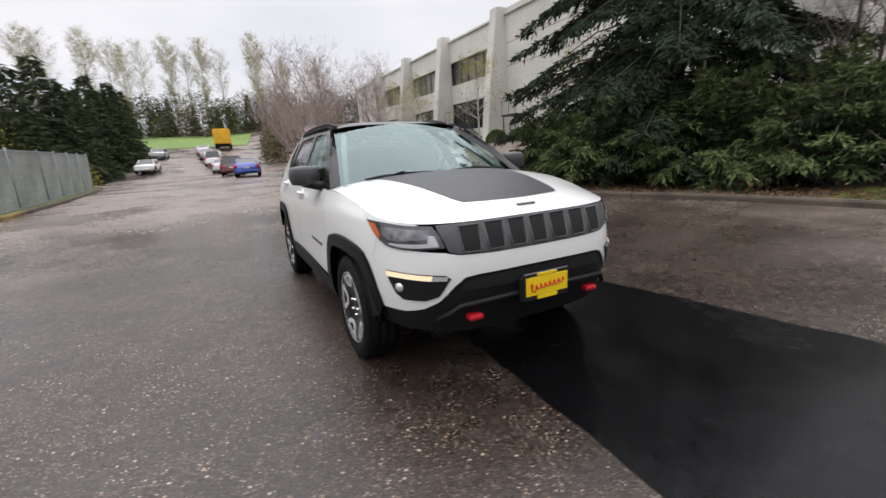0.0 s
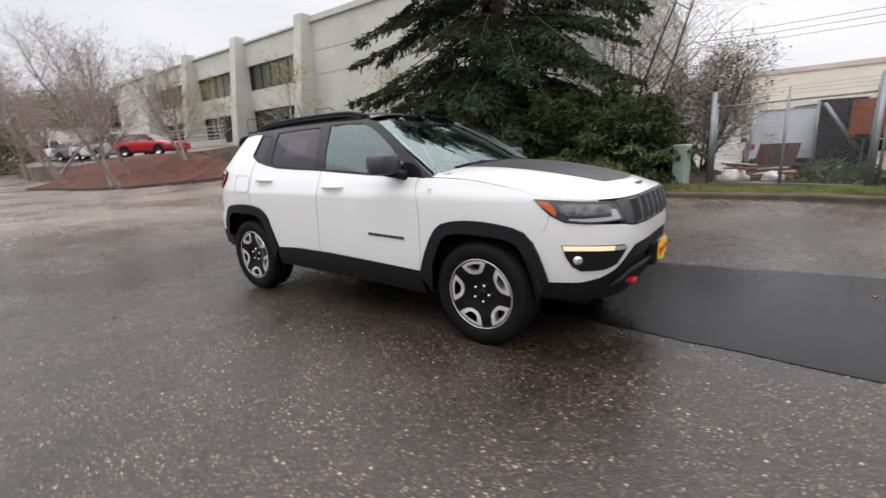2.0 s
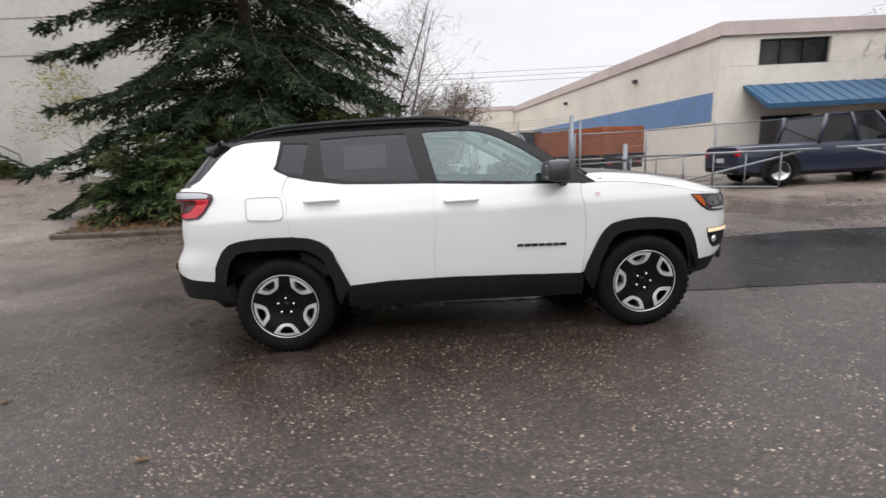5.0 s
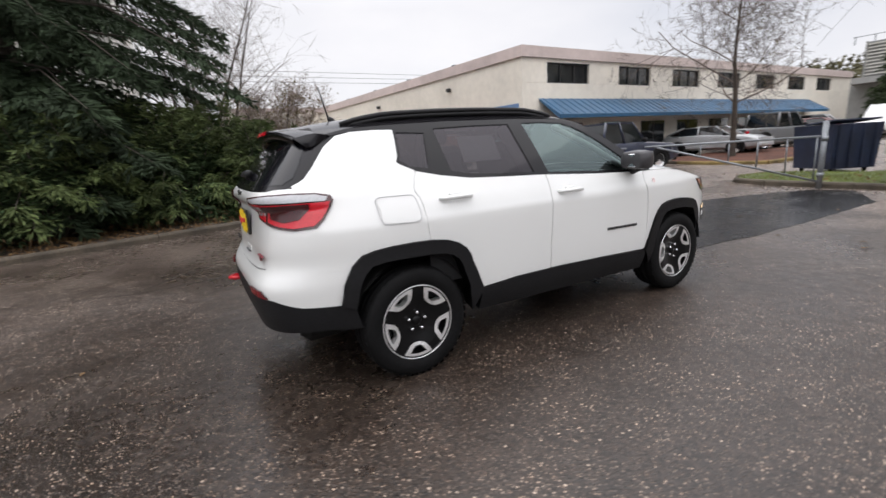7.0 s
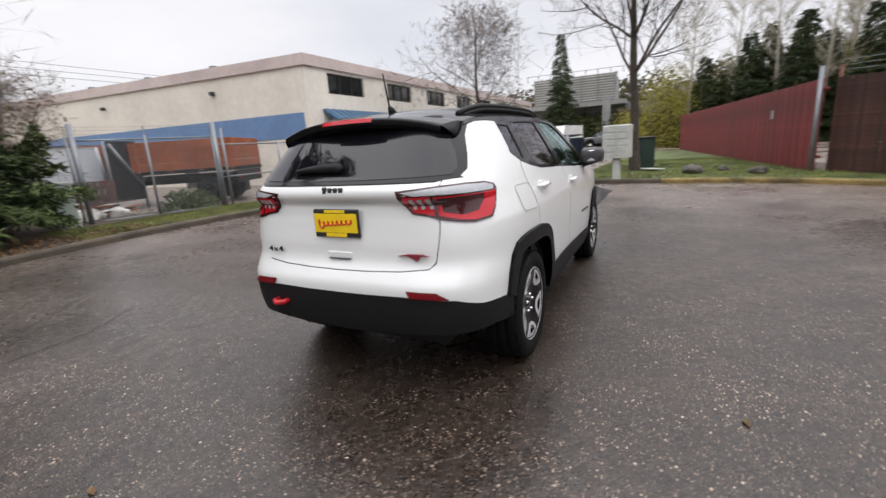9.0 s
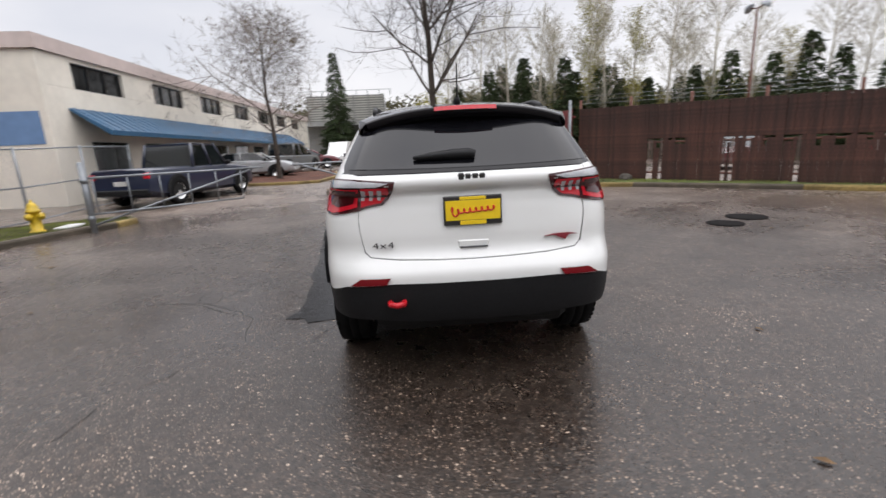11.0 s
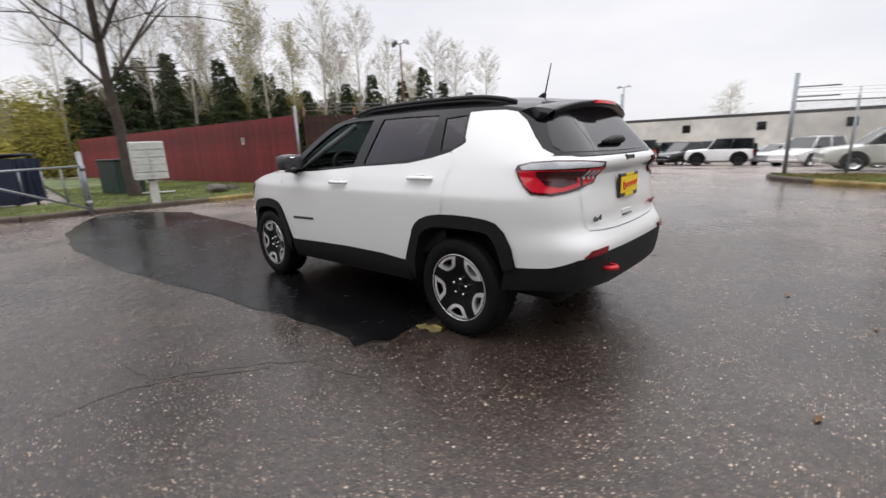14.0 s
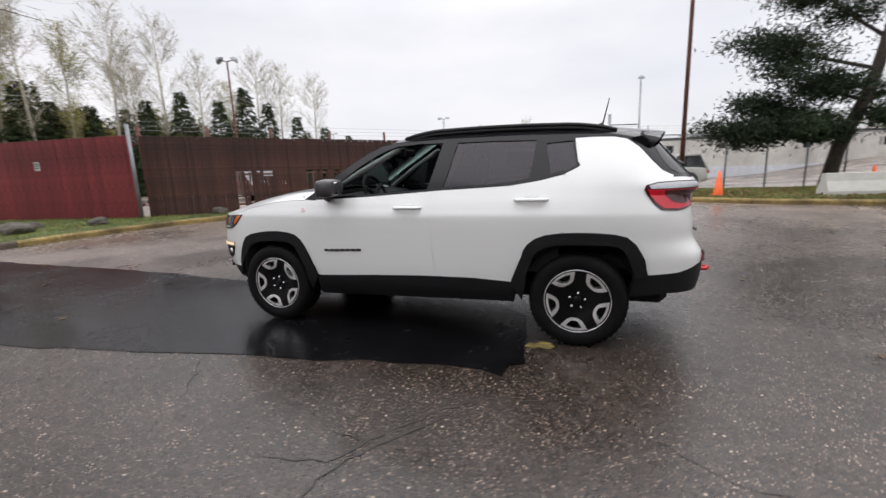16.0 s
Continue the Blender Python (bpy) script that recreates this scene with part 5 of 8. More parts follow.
# --- underbody, wheel wells, cabin
box("floor_pan", (0, 0, .40), (3.9, 1.16, .26), M_DARK, car, .05)
box("engine_bay", (1.45, 0, .70), (1.0, 1.1, .5), M_DARK, car, .05)
box("cabin_floor", (-.45, 0, .62), (2.9, 1.5, .1), M_CABIN, car, .02)
box("boot_lining", (-1.75, 0, .78), (.55, 1.1, .7), M_CABIN, car, .05)
for x in (1.318, -1.318):
    for sg in (1, -1):
        bm = bmesh.new()
        n = 18
        q = [[bm.verts.new((x + .41 * math.cos(a), sg * yy, .36 + .41 * math.sin(a))) for a in (math.pi * (.04 + .92 * k / n) for k in range(n + 1))] for yy in (.86, .58)]
        for k in range(n):
            bm.faces.new((q[0][k], q[0][k + 1], q[1][k + 1], q[1][k]))
        bm.faces.new(q[1])
        part("wheel_liner", bm, M_DARK, car)
for sg in (1, -1):
    for x0, x1 in ((.82, -.2), (-.24, -1.18)):
        bm = bmesh.new()
        rowz = (.55, .8, 1.0, 1.10)
        q = [[bm.verts.new((x0 + (x1 - x0) * k / 6, sg * (flank_y(x0 + (x1 - x0) * k / 6, z) - .07), z)) for k in range(7)] for z in rowz]
        for a, b in zip(q, q[1:]):
            for k in range(6):
                bm.faces.new((a[k], a[k + 1], b[k + 1], b[k]))
        part("door_trim", bm, M_CABIN, car)
    # inner side of the pillars, pale cloth
    tube("pillar_trim", [(.84, sg * .70, 1.12), (.50, sg * .60, 1.33), (.18, sg * .50, 1.50)], .025, M_TRIM, car, 8)
    tube("pillar_trim", [(-.26, sg * .74, 1.12), (-.33, sg * .65, 1.33), (-.36, sg * .54, 1.50)], .04, M_TRIM, car, 8)
bm = bmesh.new()
q = [[bm.verts.new((x, y, z)) for x, z in ((.95, .7), (.60, .75), (.56, 1.0), (.66, 1.09), (.80, 1.115), (.98, 1.10))] for y in (-.72, .72)]
for k in range(6):
    bm.faces.new((q[0][k], q[0][(k + 1) % 6], q[1][(k + 1) % 6], q[1][k]))
bm.faces.new(q[0][::-1])
bm.faces.new(q[1])
part("dashboard", bm, M_CABIN, car)
rows = [[(x, s * .52, 1.555 - .012 * abs(s)) for s in (-1, -.5, 0, .5, 1)] for x in (.1, -.5, -1.1, -1.6)]
grid_part("headlining", rows, M_TRIM, car)


def seat(x, y, w):
    t = new("seat")
    t.parent = car
    box("cushion", (x + .1, y, .80), (.50, w, .16), M_CABIN, t, .05)
    m = Matrix.Translation((x - .14, y, .86)) @ Matrix.Rotation(radians(-17), 4, 'Y')
    box("backrest", (0, 0, .28), (.12, w, .58), M_CABIN, t, .05, m)
    n = 2 if w > .8 else 1
    for k in range(n):
        box("headrest", (-.02, (k - (n - 1) / 2) * .62, .68), (.09, .25, .17), M_CABIN, t, .04, m)


seat(-.02, .37, .50)
seat(-.02, -.37, .50)
seat(-.92, 0, 1.28)
bm = bmesh.new()
ring = [(0.0, .185 * math.cos(a), .185 * math.sin(a)) for a in (2 * math.pi * k / 24 for k in range(25))]
add_tube(bm, ring, .016, 8, cap=False)
for a in (90, 210, 330):
    add_tube(bm, [(.02, 0, 0), (0, .18 * math.cos(radians(a)), -.18 * math.sin(radians(a)))], .02, 6)
add_box(bm, (.015, 0, 0), (.05, .13, .11), .02)
bmesh.ops.transform(bm, matrix=Matrix.Translation((.50, .37, 1.11)) @ Matrix.Rotation(radians(24), 4, 'Y'), verts=bm.verts)
part("steering_wheel", bm, M_CABIN, car, "black steering wheel", smooth=True)
bm = bmesh.new()
add_box(bm, (.30, 0, 1.475), (.03, .23, .075), .015)
part("inside_mirror", bm, M_CABIN, car)

# --- wheels
def make_wheel():
    w = new("wheel")
    tread, lugs = .351, []
    prof = [(.232, -.100), (.246, -.112), (.285, -.119), (.322, -.113), (.338, -.100), (.346, -.085), (.351, -.060), (.351, -.034), (.344, -.032), (.344, -.026), (.351, -.024), (.351, .024), (.344, .026), (.344, .032),
            (.351, .034), (.351, .060), (.346, .085), (.338, .100), (.322, .113), (.285, .119), (.246, .112), (.232, .100)]
    tyre = lathe("tyre", prof, M_TYRE, w, 56, closed=True)
    for k in range(44):
        a = 2 * math.pi * k / 44
        m = Matrix.Rotation(a, 4, 'Z') @ Matrix.Translation((.3435, 0, 0))
        bm = bmesh.new()
        for zz in (-.088, .088):
            add_box(bm, (0, 0, zz), (.0035, .030, .034), m=m)
        lugs.append(bm)
    bm = bmesh.new()
    for b in lugs:
        me = bpy.data.meshes.new("t")
        b.to_mesh(me)
        b.free()
        bm.from_mesh(me)
        bpy.data.meshes.remove(me)
    tb = part("tread", bm, M_TYRE, tyre)
    tb["kind"] = "stuff"
    rim = lathe("rim", [(.236, .104), (.228, .108), (.220, .098), (.212, .085), (.205, .02), (.205, -.09), (.236, -.104)], M_WHEELBLACK, w, 48)
    lathe("rim_lip", [(.2365, .1045), (.236, .108), (.233, .1095), (.230, .107), (.229, .104)], M_MACHINED, w, 48)
    lathe("back_plate", [(.204, .03), (.0001, .03)], M_DARK, w, 32)
    # face: black plate with five pockets, each edged with bright metal
    outer, hub = [], []
    pts, edges, holes = [], [], []
    R0 = .2225
    n = 80
    pts += [Vector((R0 * math.cos(2 * math.pi * k / n), R0 * math.sin(2 * math.pi * k / n))) for k in range(n)]
    edges += [(k, (k + 1) % n) for k in range(n)]
    pocket = []
    for r, a in ((.203, -16), (.204, -8), (.204, 0), (.204, 8), (.203, 16), (.184, 14), (.167, 11.5), (.155, 7.5), (.152, 0), (.155, -7.5), (.167, -11.5), (.184, -14)):
        pocket.append((r, a))
    for j in range(5):
        b = len(pts)
        h = [Vector((r * math.cos(radians(a + 72 * j)), r * math.sin(radians(a + 72 * j)))) for r, a in pocket]
        pts += h
        holes.append([tuple(v) for v in h])
        edges += [(b + i, b + (i + 1) % len(h)) for i in range(len(h))]
    for r in (.03, .07, .10):
        pts += [Vector((r * math.cos(2 * math.pi * (k + .5) / 15), r * math.sin(2 * math.pi * (k + .5) / 15))) for k in range(15)]
    for j in range(5):
        for r in (.14, .17, .20):
            for da in (-9, 0, 9):
                a = radians(36 + 72 * j + da)
                pts.append(Vector((r * math.cos(a), r * math.sin(a))))
    vs, _, fs, *_ = delaunay_2d_cdt(pts, edges, [], 1, 1e-6)

    def zf(x, y):
        r = math.hypot(x, y)
        return .070 + .030 * smoothstep(.05, .2, r)
    V = [(v.x, v.y, zf(v.x, v.y)) for v in vs]
    F = []
    for f in fs:
        c = sum((vs[k] for k in f), Vector((0, 0))) / len(f)
        if any(inside(h, c.x, c.y) for h in holes):
            continue
        F.append(tuple(f))
    for h in holes:
        b = len(V)
        for x, y in h:
            V += [(x, y, zf(x, y)), (x, y, .03)]
        m = len(h)
        F += [(b + 2 * i, b + 2 * ((i + 1) % m), b + 2 * ((i + 1) % m) + 1, b + 2 * i + 1) for i in range(m)]
    face = mesh_ob("wheel_face", V, F, M_WHEELBLACK)
    face.parent = w
    for j in range(5):
        bm = bmesh.new()
        band = ((.2215, -25.5), (.2215, -12), (.2215, 0), (.2215, 12), (.2215, 25.5), (.187, 23.5), (.156, 20), (.137, 12), (.132, 0), (.137, -12), (.156, -20), (.187, -23.5))
        inn = [(r * math.cos(radians(a + 72 * j)), r * math.sin(radians(a + 72 * j))) for r, a in pocket + [pocket[0]]]
        out = [(r * math.cos(radians(a + 72 * j)), r * math.sin(radians(a + 72 * j))) for r, a in band + (band[0],)]
        a_ = [bm.verts.new((x, y, zf(x, y) + .004)) for x, y in inn]
        b_ = [bm.verts.new((x, y, zf(x, y) + .004)) for x, y in out]
        c_ = [bm.verts.new((x, y, zf(x, y) - .004)) for x, y in out]
        d_ = [bm.verts.new((x * 1.006, y * 1.006, .045)) for x, y in inn]
        for k in range(len(inn) - 1):
            bm.faces.new((a_[k], a_[k + 1], b_[k + 1], b_[k]))
            bm.faces.new((b_[k], b_[k + 1], c_[k + 1], c_[k]))
            bm.faces.new((a_[k], a_[k + 1], d_[k + 1], d_[k]))
        part("bright_pocket_edge", bm, M_MACHINED, w)
    for j in range(5):
        a = radians(36 + 72 * j)
        lathe("lug_nut", [(.0001, .094), (.007, .093), (.0105, .088), (.0105, .072)], M_CHROME, w, 10, Matrix.Translation((.057 * math.cos(a), .057 * math.sin(a), 0)))
    lathe("centre_cap", [(.0001, .082), (.026, .081), (.031, .076), (.031, .068)], M_WHEELBLACK, w, 20)
    return w


first = make_wheel()
first.parent = car
spots = [(1.318, .77, 0), (-1.318, .77, 12), (1.318, -.77, 31), (-1.318, -.77, 50)]
for k, (x, y, turn) in enumerate(spots):
    m = pose(x, y, .351, -90 if y > 0 else 90, 0, 0) @ Matrix.Rotation(radians(turn), 4, 'Z')
    if k == 0:
        first.matrix_local = m
    else:
        w = copy_thing(first, m)

# ---------------------------------------------------------------- foliage builders
def sprays(P, D, L, W, rnd, twist=1.0, fold=0.25):
    """Many small bent diamonds: at P, pointing along D, of length L and width W. Returns verts and faces."""
    P, D = np.asarray(P, float), np.asarray(D, float)
    D = D / np.maximum(np.linalg.norm(D, axis=1, keepdims=True), 1e-6)
    R = rnd.normal(size=P.shape) * twist + np.array([0, 0, 0.3])
    S = np.cross(D, R)
    S = S / np.maximum(np.linalg.norm(S, axis=1, keepdims=True), 1e-6)
    U = np.cross(S, D)
    L = (np.asarray(L) * rnd.uniform(0.7, 1.25, len(P)))[:, None]
    W = (np.asarray(W) * rnd.uniform(0.7, 1.25, len(P)))[:, None]
    a, b, c, d = P, P + D * L * 0.45 + S * W / 2 - U * W * fold, P + D * L, P + D * L * 0.45 - S * W / 2 - U * W * fold
    n = len(P)
    V = np.stack([a, b, c, d], 1).reshape(-1, 3)
    k = np.arange(n) * 4
    F = np.concatenate([np.stack([k, k + 1, k + 2], 1), np.stack([k, k + 2, k + 3], 1)])
    return V, F


def np_mesh(name, V, F, material, parent=None, label=""):
    me = bpy.data.meshes.new(name)
    me.from_pydata(V.tolist() if hasattr(V, "tolist") else V, [], F.tolist() if hasattr(F, "tolist") else F)
    me.materials.append(material)
    ob = new(name, me)
    ob.parent = parent
    if label:
        ob["label"] = label
    return ob


def limb_mesh(bm, p, d, length, r, depth, rnd, spread, upward, tips, kids=(3, 5), shrink=0.68, sides=5):
    """A limb that bends and forks into thinner ones."""
    n = 4
    pts, rad = [Vector(p)], [r]
    d = Vector(d).normalized()
    for k in range(n):
        d = (d + Vector(rnd.normal(0, 0.12, 3)) + Vector((0, 0, upward * 0.12))).normalized()
        pts.append(pts[-1] + d * length / n)
        rad.append(r * (1 - 0.55 * (k + 1) / n))
    add_tube(bm, pts, rad, max(3, sides if depth > 1 else 3), cap=False)
    if depth == 0:
        tips.append((pts[-1].copy(), d.copy()))
        return
    for k in range(rnd.integers(*kids)):
        t = rnd.uniform(0.3, 1.0)
        q = pts[0].lerp(pts[-1], t) if t < 0.2 else pts[min(n, int(t * n))]
        side = Vector(rnd.normal(0, 1, 3))
        side = (side - d * side.dot(d)).normalized()
        nd = (d * (1 - spread) + side * spread + Vector((0, 0, upward * 0.35))).normalized()
        limb_mesh(bm, q, nd, length * shrink * rnd.uniform(0.75, 1.15), r * 0.42 * (1.15 - 0.3 * t), depth - 1, rnd, spread, upward, tips, kids, shrink, sides - 1)


def twig_mass(parent, tips, rnd, n, length, width, material):
    """The finest twigs of a crown: thin slivers that carry on from the limb ends."""
    P = np.repeat(np.array([tuple(p) for p, _ in tips]), n, axis=0)
    D = np.repeat(np.array([tuple(d) for _, d in tips]), n, axis=0) + rnd.normal(0, .55, P.shape)
    P = P - D * rnd.uniform(0, .45, (len(P), 1)) * length
    V, F = sprays(P, D, length, width, rnd, fold=0)
    np_mesh("twig_mass", V, F, material, parent)["kind"] = "stuff"


def bare_tree(name, label, x, y, h, r, seed, material=None, depth=4, spread=0.6, upward=0.5, stems=1, buds=None, kids=(3, 6), trunk_part=0.35, lean=(0, 0), z=None, bud_size=0.12, bud_n=3, fan=.35, twigs=0,
              twig_l=.45, twig_w=.012, twig_mat=None, limb=.38):
    """A leafless tree: trunk, forking limbs and, where it has them, opening buds."""
    rnd = np.random.default_rng(seed)
    z = height(x, y) if z is None else z
    t = thing(name, label, "tree", Matrix.Translation((x, y, z)))
    tips = []
    bm = bmesh.new()
    bl = bmesh.new()
    for s in range(stems):
        d = Vector((lean[0], lean[1], 1)) if stems == 1 else Vector((rnd.normal(0, fan), rnd.normal(0, fan), 1))
        pts, rad = [Vector((rnd.normal(0, .1) * (stems > 1), rnd.normal(0, .1) * (stems > 1), -0.1))], [r * 1.3]
        n = 9
        for k in range(n):
            d = (d.normalized() + Vector((rnd.normal(0, .045), rnd.normal(0, .045), .1 if stems == 1 else .03))).normalized()
            pts.append(pts[-1] + d * h * 0.9 / n)
            rad.append(r * (1 - 0.9 * (k + 1) / n) + 0.008)
        add_tube(bm, pts, rad, 9, cap=False)
        for k in range(2, n):
            if k / n < trunk_part:
                continue
            for j in range(rnd.integers(2, 5)):
                a = rnd.uniform(0, 2 * math.pi)
                ln = h * limb * (1.1 - 0.75 * k / n) * rnd.uniform(.7, 1.2)
                nd = Vector((math.cos(a) * spread, math.sin(a) * spread, 0.25 + upward))
                limb_mesh(bl, pts[k], nd, ln, rad[k] * 0.42, depth - 2, rnd, spread, upward, tips, kids)
    part("trunk", bm, material or M_BARK, t, smooth=True)
    part("branch_crown", bl, M_TWIG if material is None else material, t)
    if twigs and tips:
        twig_mass(t, tips, rnd, twigs, twig_l, twig_w, twig_mat or M_TWIG)
    if buds and tips:
        P = np.repeat(np.array([tuple(p) for p, _ in tips]), bud_n, axis=0) + rnd.normal(0, 0.16, (len(tips) * bud_n, 3))
        D = rnd.normal(size=P.shape)
        V, F = sprays(P, D, bud_size, bud_size * 0.6, rnd)
        np_mesh("bud_mass", V, F, buds, t)["kind"] = "stuff"
    return t


def tall_birch(label, h, seed, green):
    """A slim forest birch: bare lower trunk, a narrow crown of rising branches and a thin haze of new leaves."""
    rnd = np.random.default_rng(seed)
    t = thing("far_birch", label, "tree")
    lean = rnd.normal(0, .02, 2)
    tube("trunk", [(0, 0, -.3), (lean[0] * h * .5, lean[1] * h * .5, h * .5), (lean[0] * h, lean[1] * h, h * .97)], [.15, .10, .02], M_FARTWIG, t, 6)
    P, D, L = [], [], []
    Q = []
    for i in range(90):
        f = rnd.uniform(.32, .97)
        a = rnd.uniform(0, 6.283)
        prof = math.sin(math.pi * min(1, max(0, (f - .26) / .80))) ** .8
        ln = h * .17 * prof * rnd.uniform(.6, 1.15) + .3
        base = np.array([lean[0] * h * f, lean[1] * h * f, h * f])
        d = np.array([math.cos(a) * .62, math.sin(a) * .62, .80])
        P.append(base)
        D.append(d)
        L.append(ln)
        for k in range(19):
            s = rnd.uniform(.25, 1.05)
            q = base + d * ln * s
            P.append(q)
            D.append(d + rnd.normal(0, .5, 3))
            L.append(ln * .34)
            Q.append(q + rnd.normal(0, .22, 3))
    L = np.array(L)
    V, F = sprays(np.array(P), np.array(D), L, np.where(L > h * .06, .04, .018), rnd, fold=0)
    np_mesh("branch_crown", V, F, M_FARTWIG, t)["kind"] = "stuff"
    Q = np.array(Q)
    Q = np.concatenate([Q + rnd.normal(0, .15, Q.shape) for _ in range(2 if green else 1)])
    if not green:
        Q = Q[::3]
    V, F = sprays(Q, rnd.normal(size=Q.shape), .15 if green else .12, .08, rnd)
    np_mesh("bud_mass", V, F, M_SPRING if green else M_PALEBUD, t)["kind"] = "stuff"
    return t


M_PALEBUD = mat("pale_olive_buds", (0.26, 0.25, 0.14), 0.8, grain=2, grain_amt=.3)


def plume(root, mid, tip, rnd, step, width, droop, gap=.09, s0=.18):
    """Needle places and directions on one bough: an arched axis with flat side twigs that hang a little."""
    root, mid, tip = np.array(root, float), np.array(mid, float), np.array(tip, float)
    ln = np.linalg.norm(mid - root) + np.linalg.norm(tip - mid)
    m = max(3, int(ln * (1 - s0) / step))
    s = (s0 + (1 - s0) * (np.arange(m) + rnd.uniform(0, 1, m)) / m)[:, None]
    Q = root * (1 - s) ** 2 + 2 * mid * s * (1 - s) + tip * s**2
    T = 2 * (1 - s) * (mid - root) + 2 * s * (tip - mid)
    T = T / np.maximum(np.linalg.norm(T, axis=1, keepdims=True), 1e-6)
    S = np.cross(T, np.array([0, 0, 1.0]))
    S = S / np.maximum(np.linalg.norm(S, axis=1, keepdims=True), 1e-6) * np.where(rnd.uniform(size=(m, 1)) < .5, -1, 1)
    tl = (width * (1.12 - s) + .10) * rnd.uniform(.45, 1.25, (m, 1))
    td = T * .75 + S * .75 + np.array([0, 0, -1.0]) * droop * rnd.uniform(.2, 1.6, (m, 1))
    td = td / np.linalg.norm(td, axis=1, keepdims=True)
    P, D = [], []
    k = int(max(2, width / gap))
    for i in range(k + 1):
        u = i / k
        keep = (tl[:, 0] * u <= tl[:, 0])
        P.append((Q + td * tl * u + rnd.normal(0, .02, Q.shape) - np.array([0, 0, .10 * droop]) * u * u)[keep])
        D.append((td + rnd.normal(0, .38, Q.shape) - np.array([0, 0, droop * .6]) * u)[keep])
    return np.concatenate(P), np.concatenate(D)


def conifer(name, label, x, y, h, r, seed, rows=22, per=7, step=.16, size=0.32, material=None, low=0.06, droop=0.25, z=None, power=0.8, trunk_r=0.16, group="", ratio=.24, gap=.12, skirt=0.0):
    """A fir: straight trunk and drooping boughs, each with flat side twigs hung with needle sprays."""
    rnd = np.random.default_rng(seed)
    z = height(x, y) if z is None else z
    t = thing(name, label, "tree", Matrix.Translation((x, y, z)), group)
    tube("trunk", [(0, 0, -.1), (0, 0, h * .5), (0, 0, h * .97)], [trunk_r, trunk_r * .6, .02], M_BARK, t, 8)
    P, D = [], []
    bm = bmesh.new()
    for i in range(rows):
        f0 = low + (1 - low) * i / rows
        for j in range(per):
            f = f0 + (1 - low) * rnd.uniform(0, 1.0) / rows
            if f > 0.985:
                continue
            zz = h * f
            a = rnd.uniform(0, 2 * math.pi)
            L = (r * (1 - f) ** power * rnd.uniform(.62, 1.12) + 0.12) * (1 - skirt * max(0, .16 - f) / .16)
            c, sn = math.cos(a), math.sin(a)
            dz = droop * L * rnd.uniform(.6, 1.3)
            mid = (c * L * .55, sn * L * .55, zz - dz * .25)
            tip = (c * L, sn * L, zz - dz * .85)
            p, d = plume((0, 0, zz), mid, tip, rnd, step, .26 * L + .08, .35, gap)
            P.append(p)
            D.append(d)
            if h > 12 and L > .8:
                add_tube(bm, [(0, 0, zz), mid, tip], [.035, .02, .006], 4, cap=False)
    P, D = np.concatenate(P), np.concatenate(D)
    V, F = sprays(P, D, size, size * ratio, rnd)
    np_mesh("crown", V, F, material or M_NEEDLE, t)
    if len(bm.verts):
        part("branch_frame", bm, M_BARK, t)
    else:
        bm.free()
    return t


def juniper(x, y, rx, ry, h, seed, n=95):
    """A spreading juniper: arching boughs that fan out from the foot, hung with feathery sprays."""
    rnd = np.random.default_rng(seed)
    t = thing("juniper_shrub", "dense spreading green juniper shrub in the planting bed", "shrub", Matrix.Translation((x, y, height(x, y) + .08)), "junipers in the bed")
    P, D, P2, D2, P3, D3 = [], [], [], [], [], []
    bm = bmesh.new()
    for i in range(n):
        a = rnd.uniform(0, 2 * math.pi)
        el = rnd.uniform(0.0, 1.0) ** 1.1 * 1.4
        k = rnd.uniform(.7, 1.15)
        tip = np.array([math.cos(a) * rx * math.cos(el), math.sin(a) * ry * math.cos(el), h * math.sin(el) * .92 + .12]) * k
        root = np.array([tip[0] * .15, tip[1] * .15, .05])
        mid = np.array([tip[0] * .6, tip[1] * .6, tip[2] * .75 + .22 * h * math.cos(el)])
        p, d = plume(root, mid, tip, rnd, .045, .55, .45, .10, .3)
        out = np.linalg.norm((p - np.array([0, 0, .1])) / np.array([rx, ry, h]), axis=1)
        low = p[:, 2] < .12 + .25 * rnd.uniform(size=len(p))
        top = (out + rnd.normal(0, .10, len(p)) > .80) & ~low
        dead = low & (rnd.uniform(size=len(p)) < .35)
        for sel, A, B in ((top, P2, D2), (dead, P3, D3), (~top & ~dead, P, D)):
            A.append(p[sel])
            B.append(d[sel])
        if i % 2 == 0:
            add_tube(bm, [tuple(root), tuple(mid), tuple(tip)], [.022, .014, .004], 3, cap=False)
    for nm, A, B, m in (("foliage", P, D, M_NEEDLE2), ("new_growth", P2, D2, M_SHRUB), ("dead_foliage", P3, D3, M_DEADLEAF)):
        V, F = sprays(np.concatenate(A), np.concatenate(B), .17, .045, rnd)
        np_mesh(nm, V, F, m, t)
    part("stem_frame", bm, M_BARK, t)
    return t


# darker copy of the juniper green: shade within the shrub put into the colour
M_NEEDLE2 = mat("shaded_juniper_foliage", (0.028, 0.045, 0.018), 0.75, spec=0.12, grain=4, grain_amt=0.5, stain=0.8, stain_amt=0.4)

